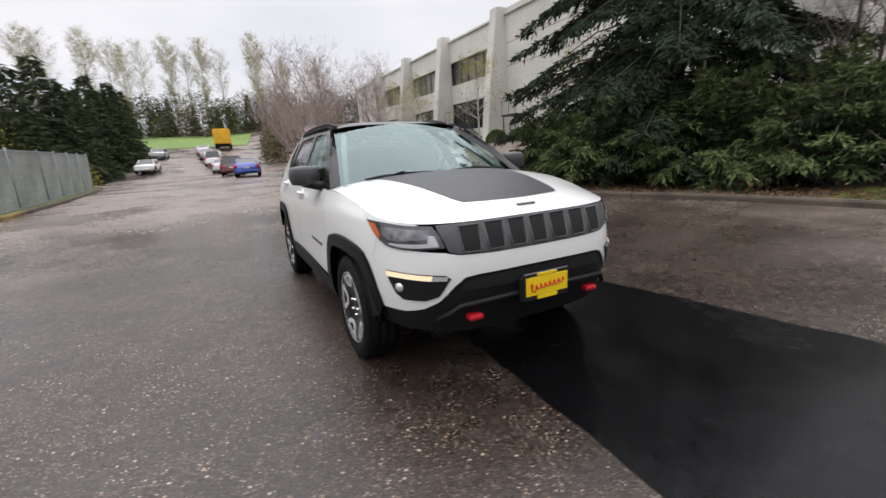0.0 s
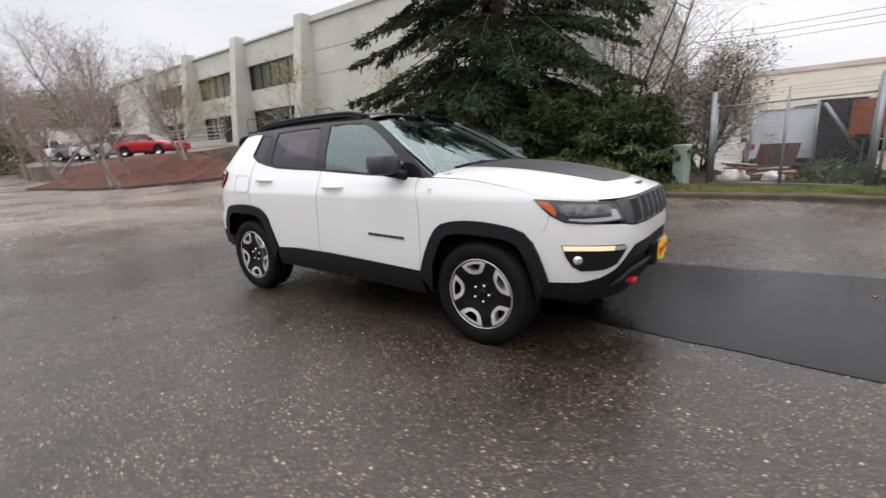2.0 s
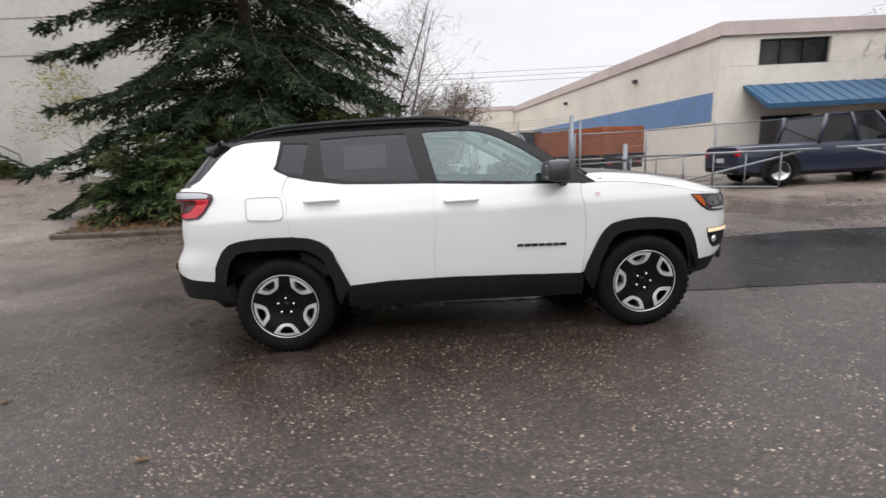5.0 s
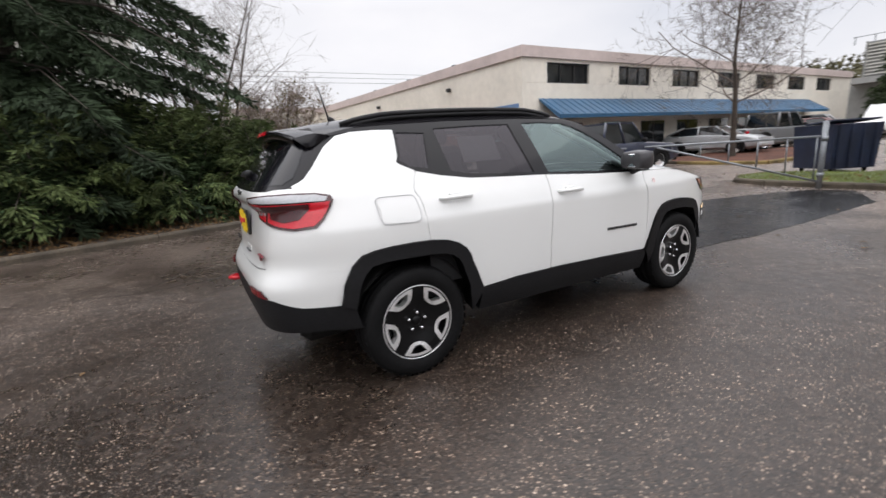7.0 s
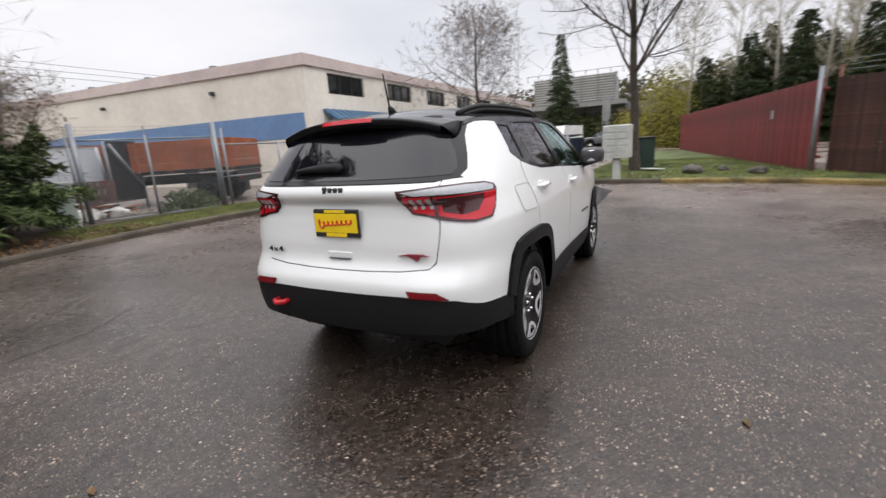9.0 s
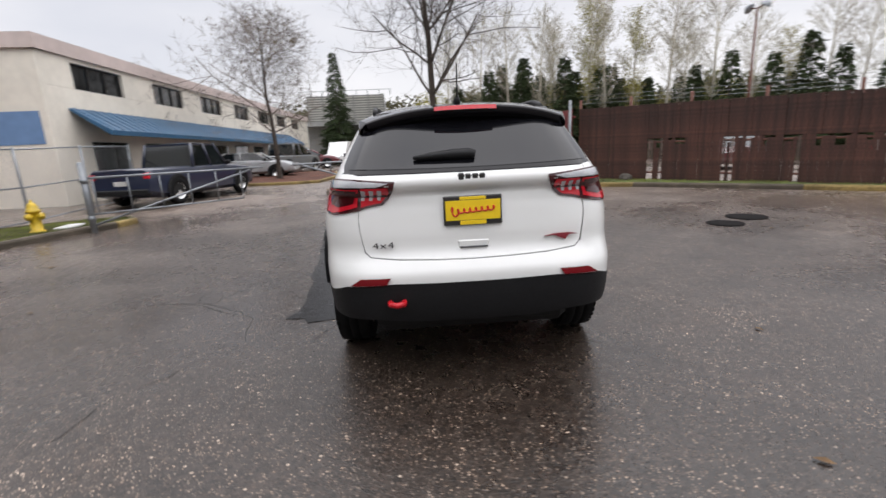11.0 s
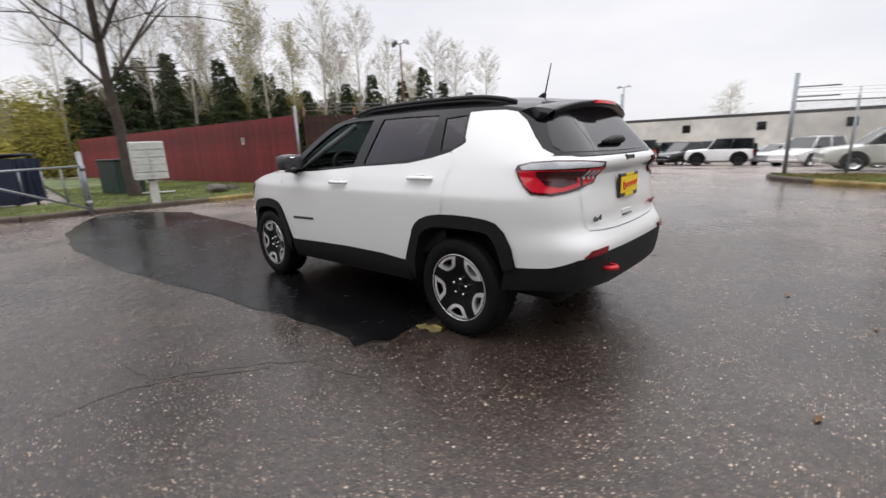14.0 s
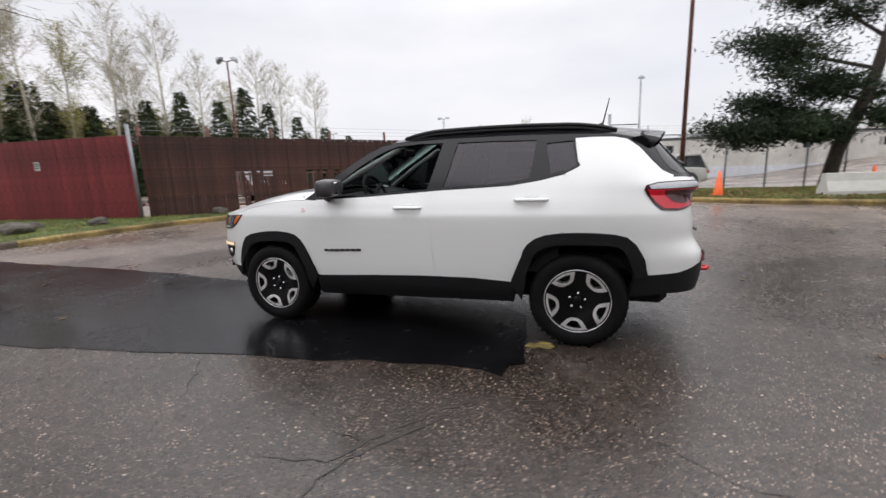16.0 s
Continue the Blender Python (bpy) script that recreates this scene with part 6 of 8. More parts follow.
# --- planting bed: one large fir, junipers, a bare shrub tree
conifer("fir_tree", "large dark green fir standing in the planting bed", -5.6, 12.0, 17.0, 6.3, 3, rows=30, per=9, step=.06, size=0.23, low=0.10, droop=0.42, power=0.55, trunk_r=.28, ratio=.28, gap=.15)
for k, (x, y, rx, ry, h) in enumerate([(-7.2, 8.6, 2.0, 1.7, 2.2), (-4.9, 8.5, 2.1, 1.9, 2.5), (-2.6, 9.3, 2.1, 1.8, 2.5), (-0.5, 10.2, 2.0, 1.9, 2.3), (-6.3, 10.6, 2.4, 1.9, 3.2), (-3.6, 11.2, 2.6, 2.0, 3.3), (-1.3, 12.0, 2.2, 1.9, 3.0)]):
    juniper(x, y, rx, ry, h, 20 + k)
M_BROWNBUD = mat("olive_brown_buds", (0.13, 0.10, 0.035), 0.85, grain=2, grain_amt=.35)
M_PINKTWIG = mat("pinkish_bare_twigs", (0.27, 0.215, 0.19), 0.9, grain=6, grain_amt=0.25)
bare_tree("bare_shrub_tree", "many-stemmed bare tree behind the junipers", -1.3, 13.8, 8.2, .06, 43, depth=4, spread=.8, upward=.4, stems=4, kids=(3, 5), trunk_part=.22, fan=.2, twigs=2, twig_l=.8, twig_w=.009)
bare_tree("bare_shrub_tree", "low bare shrub tree with brown twigs behind the junipers", 0.9, 15.2, 4.6, .045, 42, depth=4, spread=.75, upward=.45, stems=7, kids=(3, 5), trunk_part=.12, fan=.5, twigs=5, twig_l=.5, twig_w=.012, buds=M_BROWNBUD, bud_n=2, bud_size=.09,
          twig_mat=M_PINKTWIG)

# --- trees round the place
bare_tree("bare_street_tree", "tall bare spreading tree on the lawn beside the mailbox", 13.4, -0.6, 11.5, .17, 51, M_BARK, depth=5, spread=.70, upward=.45, kids=(4, 6), trunk_part=.3, twigs=4, twig_l=.5, twig_w=.009)
bare_tree("bare_car_park_tree", "bare bushy tree with olive buds in the car park", 18.6, 7.3, 8.2, .13, 52, depth=5, spread=.85, upward=.30, kids=(4, 6), limb=.54, trunk_part=.24, buds=mat("olive_buds", (0.20, 0.16, 0.055), 0.8, grain=2, grain_amt=.3), bud_n=1,
          bud_size=.07, twigs=5, twig_l=.5, twig_w=.014)
conifer("cypress_tree", "slender dark green conifer beyond the car park", 41.6, 7.9, 10.8, 2.3, 53, rows=48, per=9, step=.09, size=.30, low=.03, power=1.05, trunk_r=.14, droop=.2, material=M_FARFIR)
for k, (x, y, h) in enumerate([(-20.0, 3.9, 6.6), (-24.5, 6.2, 7.8), (-29.5, 4.4, 7.0), (-35, 5.5, 8.5), (-41, 5, 8.4), (-21.5, 7.8, 6.4)]):
    bare_tree("bare_roadside_tree", "bare pinkish-grey tree on the mulch bank", x, y, h, .08, 60 + k, M_PINKTWIG, depth=4, spread=.6, upward=.55, kids=(3, 6), trunk_part=.2, stems=2, z=height(x, y) + .4, fan=.28, twigs=2, twig_l=.55, twig_w=.013,
              twig_mat=M_PINKTWIG)
for k, (x, y, h) in enumerate([(-23.6, 15.8, 6.3), (-30.8, 14.6, 6.0), (-14.6, 16.4, 5.0), (-38.0, 15.6, 6.4)]):
    bare_tree("birch_tree", "slim white birch with yellow-green spring leaves by the concrete building", x, y, h, .07, 70 + k, M_BARK_PALE, depth=4, spread=.6, upward=.3, kids=(3, 6), trunk_part=.25, buds=M_SPRING, bud_size=.10, bud_n=7, limb=.42)
for k, (x, y, s) in enumerate([(-22.6, 16.6, .9), (-20.4, 16.8, .8), (-18.6, 16.9, .7), (-27.5, 16.6, .8), (-31.5, 16.6, .9), (-36.0, 16.7, .8)]):
    rnd = np.random.default_rng(80 + k)
    t = thing("clipped_bush", "round dark green bush at the foot of the concrete building", "bush", Matrix.Translation((x, y, height(x, y))), "bushes along the building")
    d = rnd.normal(size=(2600, 3))
    d /= np.linalg.norm(d, axis=1, keepdims=True)
    d[:, 2] = np.abs(d[:, 2])
    P = d * np.array([s, s * .8, s * .95]) * rnd.uniform(.75, 1.0, (2600, 1))
    V, F = sprays(P, d + rnd.normal(0, .5, d.shape), .12, .07, rnd)
    np_mesh("leaves", V, F, M_SHRUB, t)
    tube("stem", [(0, 0, -.05), (0, 0, s * .5)], .05, M_BARK, t, 6)

# leaning pine behind the lot fence
rnd = np.random.default_rng(91)
pine = thing("pine_tree", "leaning dark pine with layered clumps of needles", "tree", Matrix.Translation((-9.2, -15.3, height(-9.2, -15.3))))
tube("trunk", [(0, 0, -.1), (-.25, 0, 1.4), (-.9, .1, 3.4), (-1.2, .2, 5.6), (-1.3, .2, 8.4)], [.26, .22, .19, .14, .05], M_BARK, pine, 9)
bm = bmesh.new()
P, D = [], []
for bx, by, bz, tx, ty, tz, sz in [(-.3, 0, 1.8, 3.2, .6, 2.2, 1.1), (-.4, 0, 2.2, 2.6, -.5, 3.2, 1.1), (-.8, 0, 3.0, 1.2, .3, 4.0, 1.2), (-.9, 0, 3.2, -2.8, .3, 3.6, 1.2), (-1.0, 0, 4.0, 2.6, .1, 5.4, 1.2), (-1.1, 0, 4.6, -3.4, .2, 5.4, 1.3),
                                   (-1.1, 0, 5.0, .7, -.6, 7.0, 1.2), (-1.2, 0, 6.0, -2.9, .3, 7.2, 1.2), (-1.2, 0, 6.4, .2, .4, 8.2, 1.1), (-1.3, 0, 7.2, -1.8, 0, 8.8, 1.2), (-.6, .1, 2.6, -2.2, .8, 2.6, 1.0), (-.4, .1, 1.9, 1.2, 1.2, 2.3, .9)]:
    a, b = np.array([bx, by, bz]), np.array([tx, ty, tz])
    m = (a + b) / 2 + np.array([0, 0, -.15])
    add_tube(bm, [tuple(a), tuple(m), tuple(b)], [.07, .05, .02], 5, cap=False)
    for k in range(9):
        c = m + (b - m) * rnd.uniform(0, 1.15) + rnd.normal(0, .33, 3) * np.array([1, 1, .3])
        n = 460
        q = rnd.normal(size=(n, 3)) * np.array([.38, .38, .17]) * sz
        P.append(c + q)
        D.append(rnd.normal(size=(n, 3)) + np.array([0, 0, .35]))
V, F = sprays(np.concatenate(P), np.concatenate(D), .21, .05, rnd)
np_mesh("crown", V, F, M_NEEDLE, pine)
part("branch_frame", bm, M_BARK, pine)

# --- woods: a row of pale birches, dark conifers before them, scrub below
rw = random.Random(8)
BH = 14.0
birches = [tall_birch(lb, BH, 100 + k, g) for k, (lb, g) in enumerate([("tall pale birch with thin yellow-green crown", True), ("tall pale birch, still nearly bare", False), ("tall pale birch, still nearly bare", False)])]
firs = [conifer("far_fir", "dark green conifer in the distant woods", 0, 0, 10, 2.25, 120 + k, rows=30, per=8, step=.15, size=.40, low=.03, power=1.0, z=0, material=M_FARFIR, gap=.16, ratio=.34) for k in range(3)]


def scatter(src, x, y, s, used, wide=1.0):
    m = Matrix.Translation((x, y, height(x, y) - .1)) @ Matrix.Rotation(rw.uniform(0, 6.28), 4, 'Z') @ Matrix.Diagonal((s * wide, s * wide, s, 1))
    if src in used:
        o = copy_thing(src, m)
        o.scale = (s * wide, s * wide, s)
    else:
        used.add(src)
        src.matrix_world = m
        o = src
    tagged(o, group="trees of the distant woods")


used = set()
# the stand behind the fences, tree by tree: kind, plan, height
for kind, x, y, top in [(0, 38, -16, 15.4), (1, 34.5, -21.5, 14.6), (0, 35.8, -19.2, 12.5), (2, 32.5, -24.5, 14.2), (1, 31, -26.5, 11.6), (2, 28, -30, 12.0), (1, 26.6, -31.2, 11.4), (2, 24, -33, 10.4), (1, 39.5, -9, 13.5),
                        (2, 39, -11.5, 13.2), (1, 38.8, -13.4, 12.6), (2, 40.5, -6, 13.2), (1, 41, -3, 12.4), (0, 29.4, -28.4, 9.6), (2, 36.4, -17.2, 13.4), (1, 33.6, -22.8, 11.4), (1, 44, -14, 13), (0, 43, -18, 12), (2, 38, -25, 12.2)]:
    scatter(birches[kind], x, y, top / BH, used)
for k, (x, y, top) in enumerate([(28.2, -28.9, 9.5), (31.5, -25.2, 8.8), (33, -23.2, 7.9), (29.6, -27.2, 8.2), (26.8, -30, 8.2), (24.8, -31.5, 7.1), (37, -16.8, 8.6), (38.5, -14, 9.6), (36.5, -18.4, 7.4), (39, -10, 9.0),
                                 (39.5, -7, 8.6), (21, -34, 5.4), (22.9, -33, 6.2), (35.2, -20.4, 7.2), (40, -12, 8.2), (41.5, -4.2, 7.6), (41, -8.5, 9.4), (30.4, -29.4, 7.0), (34.4, -24.4, 6.8),
                                 (38.8, -18.6, 9.0), (42, -11, 10.2), (37.6, -21.4, 7.6), (25.6, -34, 6.0), (40.2, -15.6, 8.6), (36.6, -24.0, 7.6)]):
    scatter(firs[k % 3], x, y, top / 10, used, 1.2)
for k in range(11):
    scatter(firs[k % 3], -35 - 3.6 * k + rw.uniform(-.8, .8), -10.6 - rw.uniform(0, 2.2), rw.uniform(.80, 1.05), used, 1.4)
for k in range(17):
    scatter(birches[(0, 1, 0, 2)[k % 4]], -118 - rw.uniform(0, 14), -52 + 4.4 * k + rw.uniform(-2, 2), rw.uniform(1.25, 1.7), used)
for k in range(14):
    scatter(firs[k % 3], -117 - rw.uniform(0, 14), -46 + 4.6 * k + rw.uniform(-2, 2), rw.uniform(.6, .95), used)


def thicket(name, label, spots, material, seed, size=.7):
    """A mass of scrub that nobody could count."""
    rnd = np.random.default_rng(seed)
    P = []
    for x, y, rx, h, n in spots:
        q = rnd.normal(size=(n, 3))
        q /= np.linalg.norm(q, axis=1, keepdims=True)
        q[:, 2] = np.abs(q[:, 2])
        P.append(q * rnd.uniform(.55, 1.0, (n, 1)) * np.array([rx, rx, h]) + np.array([x, y, height(x, y)]))
    P = np.concatenate(P)
    V, F = sprays(P, rnd.normal(size=P.shape), size, size * .6, rnd)
    ob = np_mesh(name, V, F, material)
    return tagged(ob, label, "woods", kind="stuff")


M_OLIVE = mat("olive_brown_scrub", (0.085, 0.075, 0.03), 0.85, grain=.9, grain_amt=0.4, stain=.2, stain_amt=.3)
sp1, sp2, sp3, sp4 = [], [], [], []
for k in range(58):
    az = radians(8 - 66 * k / 57)
    d = 50 + rw.uniform(-3, 7)
    fall = (1 - .5 * smoothstep(34, 56, k)) * (.42 + .58 * smoothstep(8, 15, k))
    (sp1, sp4, sp1, sp2, sp4)[k % 5].append((-3 + d * math.cos(az), 1 + d * math.sin(az), rw.uniform(2.4, 4.0), rw.uniform(6.2, 9.0) * fall, 5200))
for k in range(20):
    (sp1, sp4, sp4)[k % 3].append((-116 - rw.uniform(0, 10), -62 + 5.4 * k, 5.5, rw.uniform(7.5, 10.5), 4200))
for k in range(16):
    sp3.append((68 + rw.uniform(-6, 10), -16 + 4.2 * k, 8, rw.uniform(7.5, 11), 2200))
for k in range(9):
    (sp1, sp2)[k % 4 == 0].append((-35 - 4.4 * k, -12.8 - rw.uniform(0, 1.5), 2.6, rw.uniform(4.2, 6.0), 1600))
for k in range(6):
    sp4.append((-52 - 6 * k, 6.5 + .6 * k, 3.0, rw.uniform(3.6, 5.2), 1300))
# rise beyond the long shed
for k in range(16):
    az = radians(-94 - 3.4 * k)
    d = 82 + rw.uniform(-4, 8)
    (sp2, sp4, sp1)[k % 3].append((-2 + d * math.cos(az), 3 + d * math.sin(az), 4.6, rw.uniform(6.2, 8.4) * (.7 if k < 2 else 1), 1300))
thicket("woods_undergrowth", "dark green undergrowth of the woods", sp1, M_WOODS, 131, .42)
thicket("bare_scrub", "olive-brown budding scrub at the edge of the woods", sp4, M_OLIVE, 134, .36)
thicket("spring_scrub", "yellow-green spring scrub", sp2 + [(42, -1.5, 3.4, 7.4, 9000), (37, 1.5, 1.6, 3.0, 2000), (-34, -10.5, 1.6, 2.2, 900), (-38, -11, 1.8, 2.4, 900)], M_SPRING, 132, .17)
thicket("wooded_hill", "brown-green wooded hillside in the distance", sp3, mat("hill_woods", (0.085, 0.078, 0.034), .85, grain=.4, grain_amt=.4), 133, .7)


bare_tree("pale_bare_tree", "round pale bare tree behind the long shed", 7.5, -57, 8.6, .16, 77, M_FARTWIG, depth=4, spread=.8, upward=.3, kids=(3, 6), trunk_part=.25, twigs=3, twig_l=.8, twig_w=.03, twig_mat=M_FARTWIG)


# --- grass and leaf litter on the planted strips
def grass(name, label, poly, box2, n, seed, material, length, lift=.10):
    rnd = np.random.default_rng(seed)
    (x0, x1), (y0, y1) = box2
    P = [(x, y, height(x, y) + lift + .04 * noise.noise(Vector((x * .7, y * .7, 3))) - .015) for x, y in zip(rnd.uniform(x0, x1, n), rnd.uniform(y0, y1, n)) if inside(poly, x, y)]
    P = np.array(P)
    D = rnd.normal(0, .45, P.shape)
    D[:, 2] = 1
    V, F = sprays(P, D, length, length * .2, rnd)
    return tagged(np_mesh(name, V, F, material), label, "grass", kind="stuff")


M_BLADE2 = mat("moss_green_grass", (0.145, 0.17, 0.035), 0.75, grain=2.0, grain_amt=0.4, stain=0.5, stain_amt=0.4)
grass("lawn_grass", "short bright green lawn grass", LAWN, ((2.4, 20), (-12, 3.5)), 90000, 301, M_BLADE2, .07, .11)
grass("bed_grass", "short mossy grass along the planting bed", BED, ((0.2, 6.6), (6.1, 10)), 26000, 302, M_BLADE2, .06)
grass("verge_grass", "rough green and brown verge grass", VERGE, ((-20, -1.4), (-15, -8)), 60000, 303, M_BLADE, .09)


def litter(name, poly, box2, n, seed, lift, size):
    rnd = np.random.default_rng(seed)
    (x0, x1), (y0, y1) = box2
    P = np.array([(x, y, height(x, y) + lift) for x, y in zip(rnd.uniform(x0, x1, n), rnd.uniform(y0, y1, n)) if inside(poly, x, y)])
    D = rnd.normal(size=P.shape)
    D[:, 2] *= .25
    V, F = sprays(P, D, size, size * .6, rnd)
    return tagged(np_mesh(name, V, F, M_DEADLEAF), "scattered brown leaf litter along the kerb", "leaf litter", kind="stuff")


litter("bed_litter", BED, ((-9, 1.6), (6.1, 9.2)), 3800, 311, .13, .07)
litter("verge_litter", VERGE, ((-16, -1.4), (-13, -8)), 5200, 312, .15, .07)
litter("lawn_litter", LAWN, ((8.0, 12), (-7, 3.5)), 350, 313, .16, .07)

# ---------------------------------------------------------------- other vehicles
KINDS = {
    # length, width, height, wheel radius, wheelbase, body-top line (share of length from the tail, height), cabin (tail foot, tail top, front top, front foot)
    "sedan": (4.65, 1.80, 1.45, .32, 2.70, [(0, .72), (.03, .93), (.18, .98), (.66, .95), (.70, .93), (.93, .80), (.985, .66), (1, .55)], (.07, .24, .56, .74)),
    "suv": (4.75, 1.88, 1.74, .36, 2.75, [(0, .80), (.02, 1.02), (.2, 1.08), (.66, 1.06), (.72, 1.06), (.95, .93), (.99, .78), (1, .6)], (.01, .07, .58, .74)),
    "jeep": (3.95, 1.85, 1.85, .42, 2.42, [(0, 1.05), (.01, 1.12), (.3, 1.12), (.62, 1.12), (.66, 1.13), (.95, 1.06), (.985, 1.02), (1, .75)], (.0, .02, .55, .66)),
    "pickup": (5.75, 1.98, 1.90, .40, 3.6, [(0, 1.08), (.01, 1.12), (.3, 1.12), (.62, 1.12), (.70, 1.12), (.96, 1.02), (.99, .9), (1, .6)], (.36, .39, .60, .71)),
    "van": (5.4, 1.98, 2.10, .35, 3.2, [(0, .85), (.01, 1.15), (.4, 1.18), (.75, 1.15), (.82, 1.08), (.95, .98), (.99, .8), (1, .6)], (.0, .015, .72, .86)),
}
paints = {}


def paint(rgb):
    if rgb not in paints:
        paints[rgb] = mat("car_paint", rgb, .3, coat=.7, grain=2, grain_amt=.03, stain=1.5, stain_amt=.05)
    return paints[rgb]


def vehicle(kind, x, y, heading, rgb, label, z=None, group="", panelled=False):
    """A parked car: lofted body, glazed cabin, roof, lamps and four wheels."""
    L, W, H, R, WB_, top, cab = KINDS[kind]
    z = height(x, y) if z is None else z
    names = {"sedan": "parked_sedan", "suv": "parked_suv", "jeep": "parked_off_roader", "pickup": "pickup_truck", "van": "panel_van"}
    t = thing(names[kind], label, "car", Matrix.Translation((x, y, z)) @ Matrix.Rotation(radians(heading), 4, 'Z'), group)
    col = paint(rgb)
    tl = curve_of(top) if kind == "sedan" else (lambda s: float(np.interp(s, [p[0] for p in top], [p[1] for p in top])))
    st = sorted({0, .01, .03, .06, .1, .16, .24, .32, .4, .5, .6, .68, .72, .78, .84, .9, .94, .97, .99, 1.0})
    V, F = [], []
    ax = [(-WB_ / 2), (WB_ / 2)]
    boxy = kind in ("jeep", "van", "pickup")
    for s in st:
        xx = (s - .5) * L
        e = min(s, 1 - s) * L
        w = W / 2 * (1 - (.10 if boxy else .2) * max(0, 1 - e / .45) ** 2)
        zt = tl(s)
        zb = .26 + .12 * max(0, 1 - e / .5)
        for yy, zz in ((.82 * w, zb), (.98 * w, zb + .12), (w, zb + .3), (w * .99, max(zt - .14, zb + .32)), (w * .96, max(zt - .05, zb + .34)), (w * .86, max(zt, zb + .36)), (0, max(zt + .025, zb + .37))):
            V.append((xx, yy, zz))
        for yy, zz in ((.86 * w, max(zt, zb + .36)), (w * .96, max(zt - .05, zb + .34)), (w * .99, max(zt - .14, zb + .32)), (w, zb + .3), (.98 * w, zb + .12), (.82 * w, zb)):
            V.append((xx, -yy, zz))
    n = 13
    for i in range(len(st) - 1):
        F += [(i * n + k, (i + 1) * n + k, (i + 1) * n + (k + 1) % n, i * n + (k + 1) % n) for k in range(n)]
    F += [tuple(range(n)), tuple((len(st) - 1) * n + k for k in range(n - 1, -1, -1))]
    body = mesh_ob("body", V, F, col, True)
    body.parent = t
    body.data.set_sharp_from_angle(angle=radians(40))
    # cabin
    a0, a1, b1, b0 = [(c - .5) * L for c in cab]
    zb = [tl(cab[0]) - .02, tl(cab[3]) - .02]
    w0, w1 = W / 2 * .88, W / 2 * (.80 if boxy else .68)
    zr = H - .05
    cv = [(a0, -w0, zb[0]), (a0, w0, zb[0]), (b0, w0 * .97, zb[1]), (b0, -w0 * .97, zb[1]), (a1, -w1, zr), (a1, w1, zr), (b1, w1, zr), (b1, -w1, zr)]
    cab_o = mesh_ob("cabin_glass", cv, [(0, 1, 5, 4), (1, 2, 6, 5), (2, 3, 7, 6), (3, 0, 4, 7), (4, 5, 6, 7), (3, 2, 1, 0)], col if panelled else M_DARKGLASS)
    cab_o.parent = t
    rows = []
    for i in range(7):
        s = i / 6
        xx = a1 - .03 + (b1 - a1 + .06) * s
        bow = .05 * math.sin(math.pi * min(max(s, .03), .97))
        rows.append([(xx, -w1 * 1.03 + 2.06 * w1 * j / 8, zr + bow * (1 - (j / 4 - 1) ** 4) - .012) for j in range(9)])
    grid_part("roof", rows, col if kind != "jeep" else M_FRAME_DK, t, thick=.05)
    for sg in (-1, 1):
        for p, q, r in (((a0, w0, zb[0]), (a1, w1, zr), .05), ((b0, w0 * .97, zb[1]), (b1, w1, zr), .035), (((a0 + b0) / 2, w0 * 1.0, (zb[0] + zb[1]) / 2), ((a1 + b1) / 2, w1, zr), .04)):
            tube("pillar", [(p[0], sg * p[1], p[2]), (q[0], sg * q[1], q[2])], r, M_FRAME_DK if kind == "jeep" and r > .036 else col, t, 6)
        for xx in ax:
            wh = new("wheel")
            wh.parent = t
            wh.matrix_local = Matrix.Translation((xx, sg * (W / 2 - .085), R)) @ Matrix.Rotation(radians(-90 * sg), 4, 'X')
            lathe("tyre", [(R * .62, -.1), (R * .9, -.11), (R, -.08), (R, .08), (R * .9, .11), (R * .62, .1)], M_TYRE, wh, 20, closed=True)
            lathe("rim", [(R * .64, .1), (R * .58, .07), (R * .2, .085), (.0001, .09)], M_MACHINED if kind != "jeep" else M_WHEELBLACK, wh, 12)
            bm = bmesh.new()
            arc = [(xx + (R + .09) * math.cos(a), sg * (W / 2 + .004), R + (R + .09) * math.sin(a)) for a in (math.pi * k / 10 for k in range(11))]
            add_tube(bm, arc, .045 if boxy else .03, 5)
            bw = bmesh.new()
            hub_v = bw.verts.new((xx, sg * (W / 2 + .003), R))
            ring_v = [bw.verts.new((xx + (R + .08) * math.cos(a), sg * (W / 2 + .003), R + (R + .08) * math.sin(a))) for a in (math.pi * (-.12 + 1.24 * k / 14) for k in range(15))]
            for p_, q_ in zip(ring_v, ring_v[1:]):
                bw.faces.new((hub_v, p_, q_))
            part("wheel_well", bw, M_DARK, t)
            part("arch", bm, M_CLAD if kind in ("jeep", "pickup") else M_DARK, t)
        e = W / 2 * .72
        box("headlamp", (L / 2 - .06, sg * e, .70 if not boxy else .82), (.1, .3 if not boxy else .2, .14), M_CLEARLENS, t, .03)
        box("tail_lamp", (-L / 2 + .035, sg * e * 1.14, .84 if not boxy else .92), (.09, .2, .2), M_REDLENS, t, .03)
        box("mirror", (b0 - .25, sg * (W / 2 + .06), zb[1] + .1), (.14, .2, .14), M_CLAD, t, .03)
    box("bumper", (L / 2 - .05, 0, .45), (.16, W * .86, .2), M_CLAD if boxy else col, t, .05)
    box("bumper", (-L / 2 + .05, 0, .47), (.16, W * .86, .2), M_CLAD if boxy else col, t, .05)
    box("plate_bar", (-L / 2 + .01, 0, .72), (.04, .4, .13), M_WHITEWALL, t, .005)
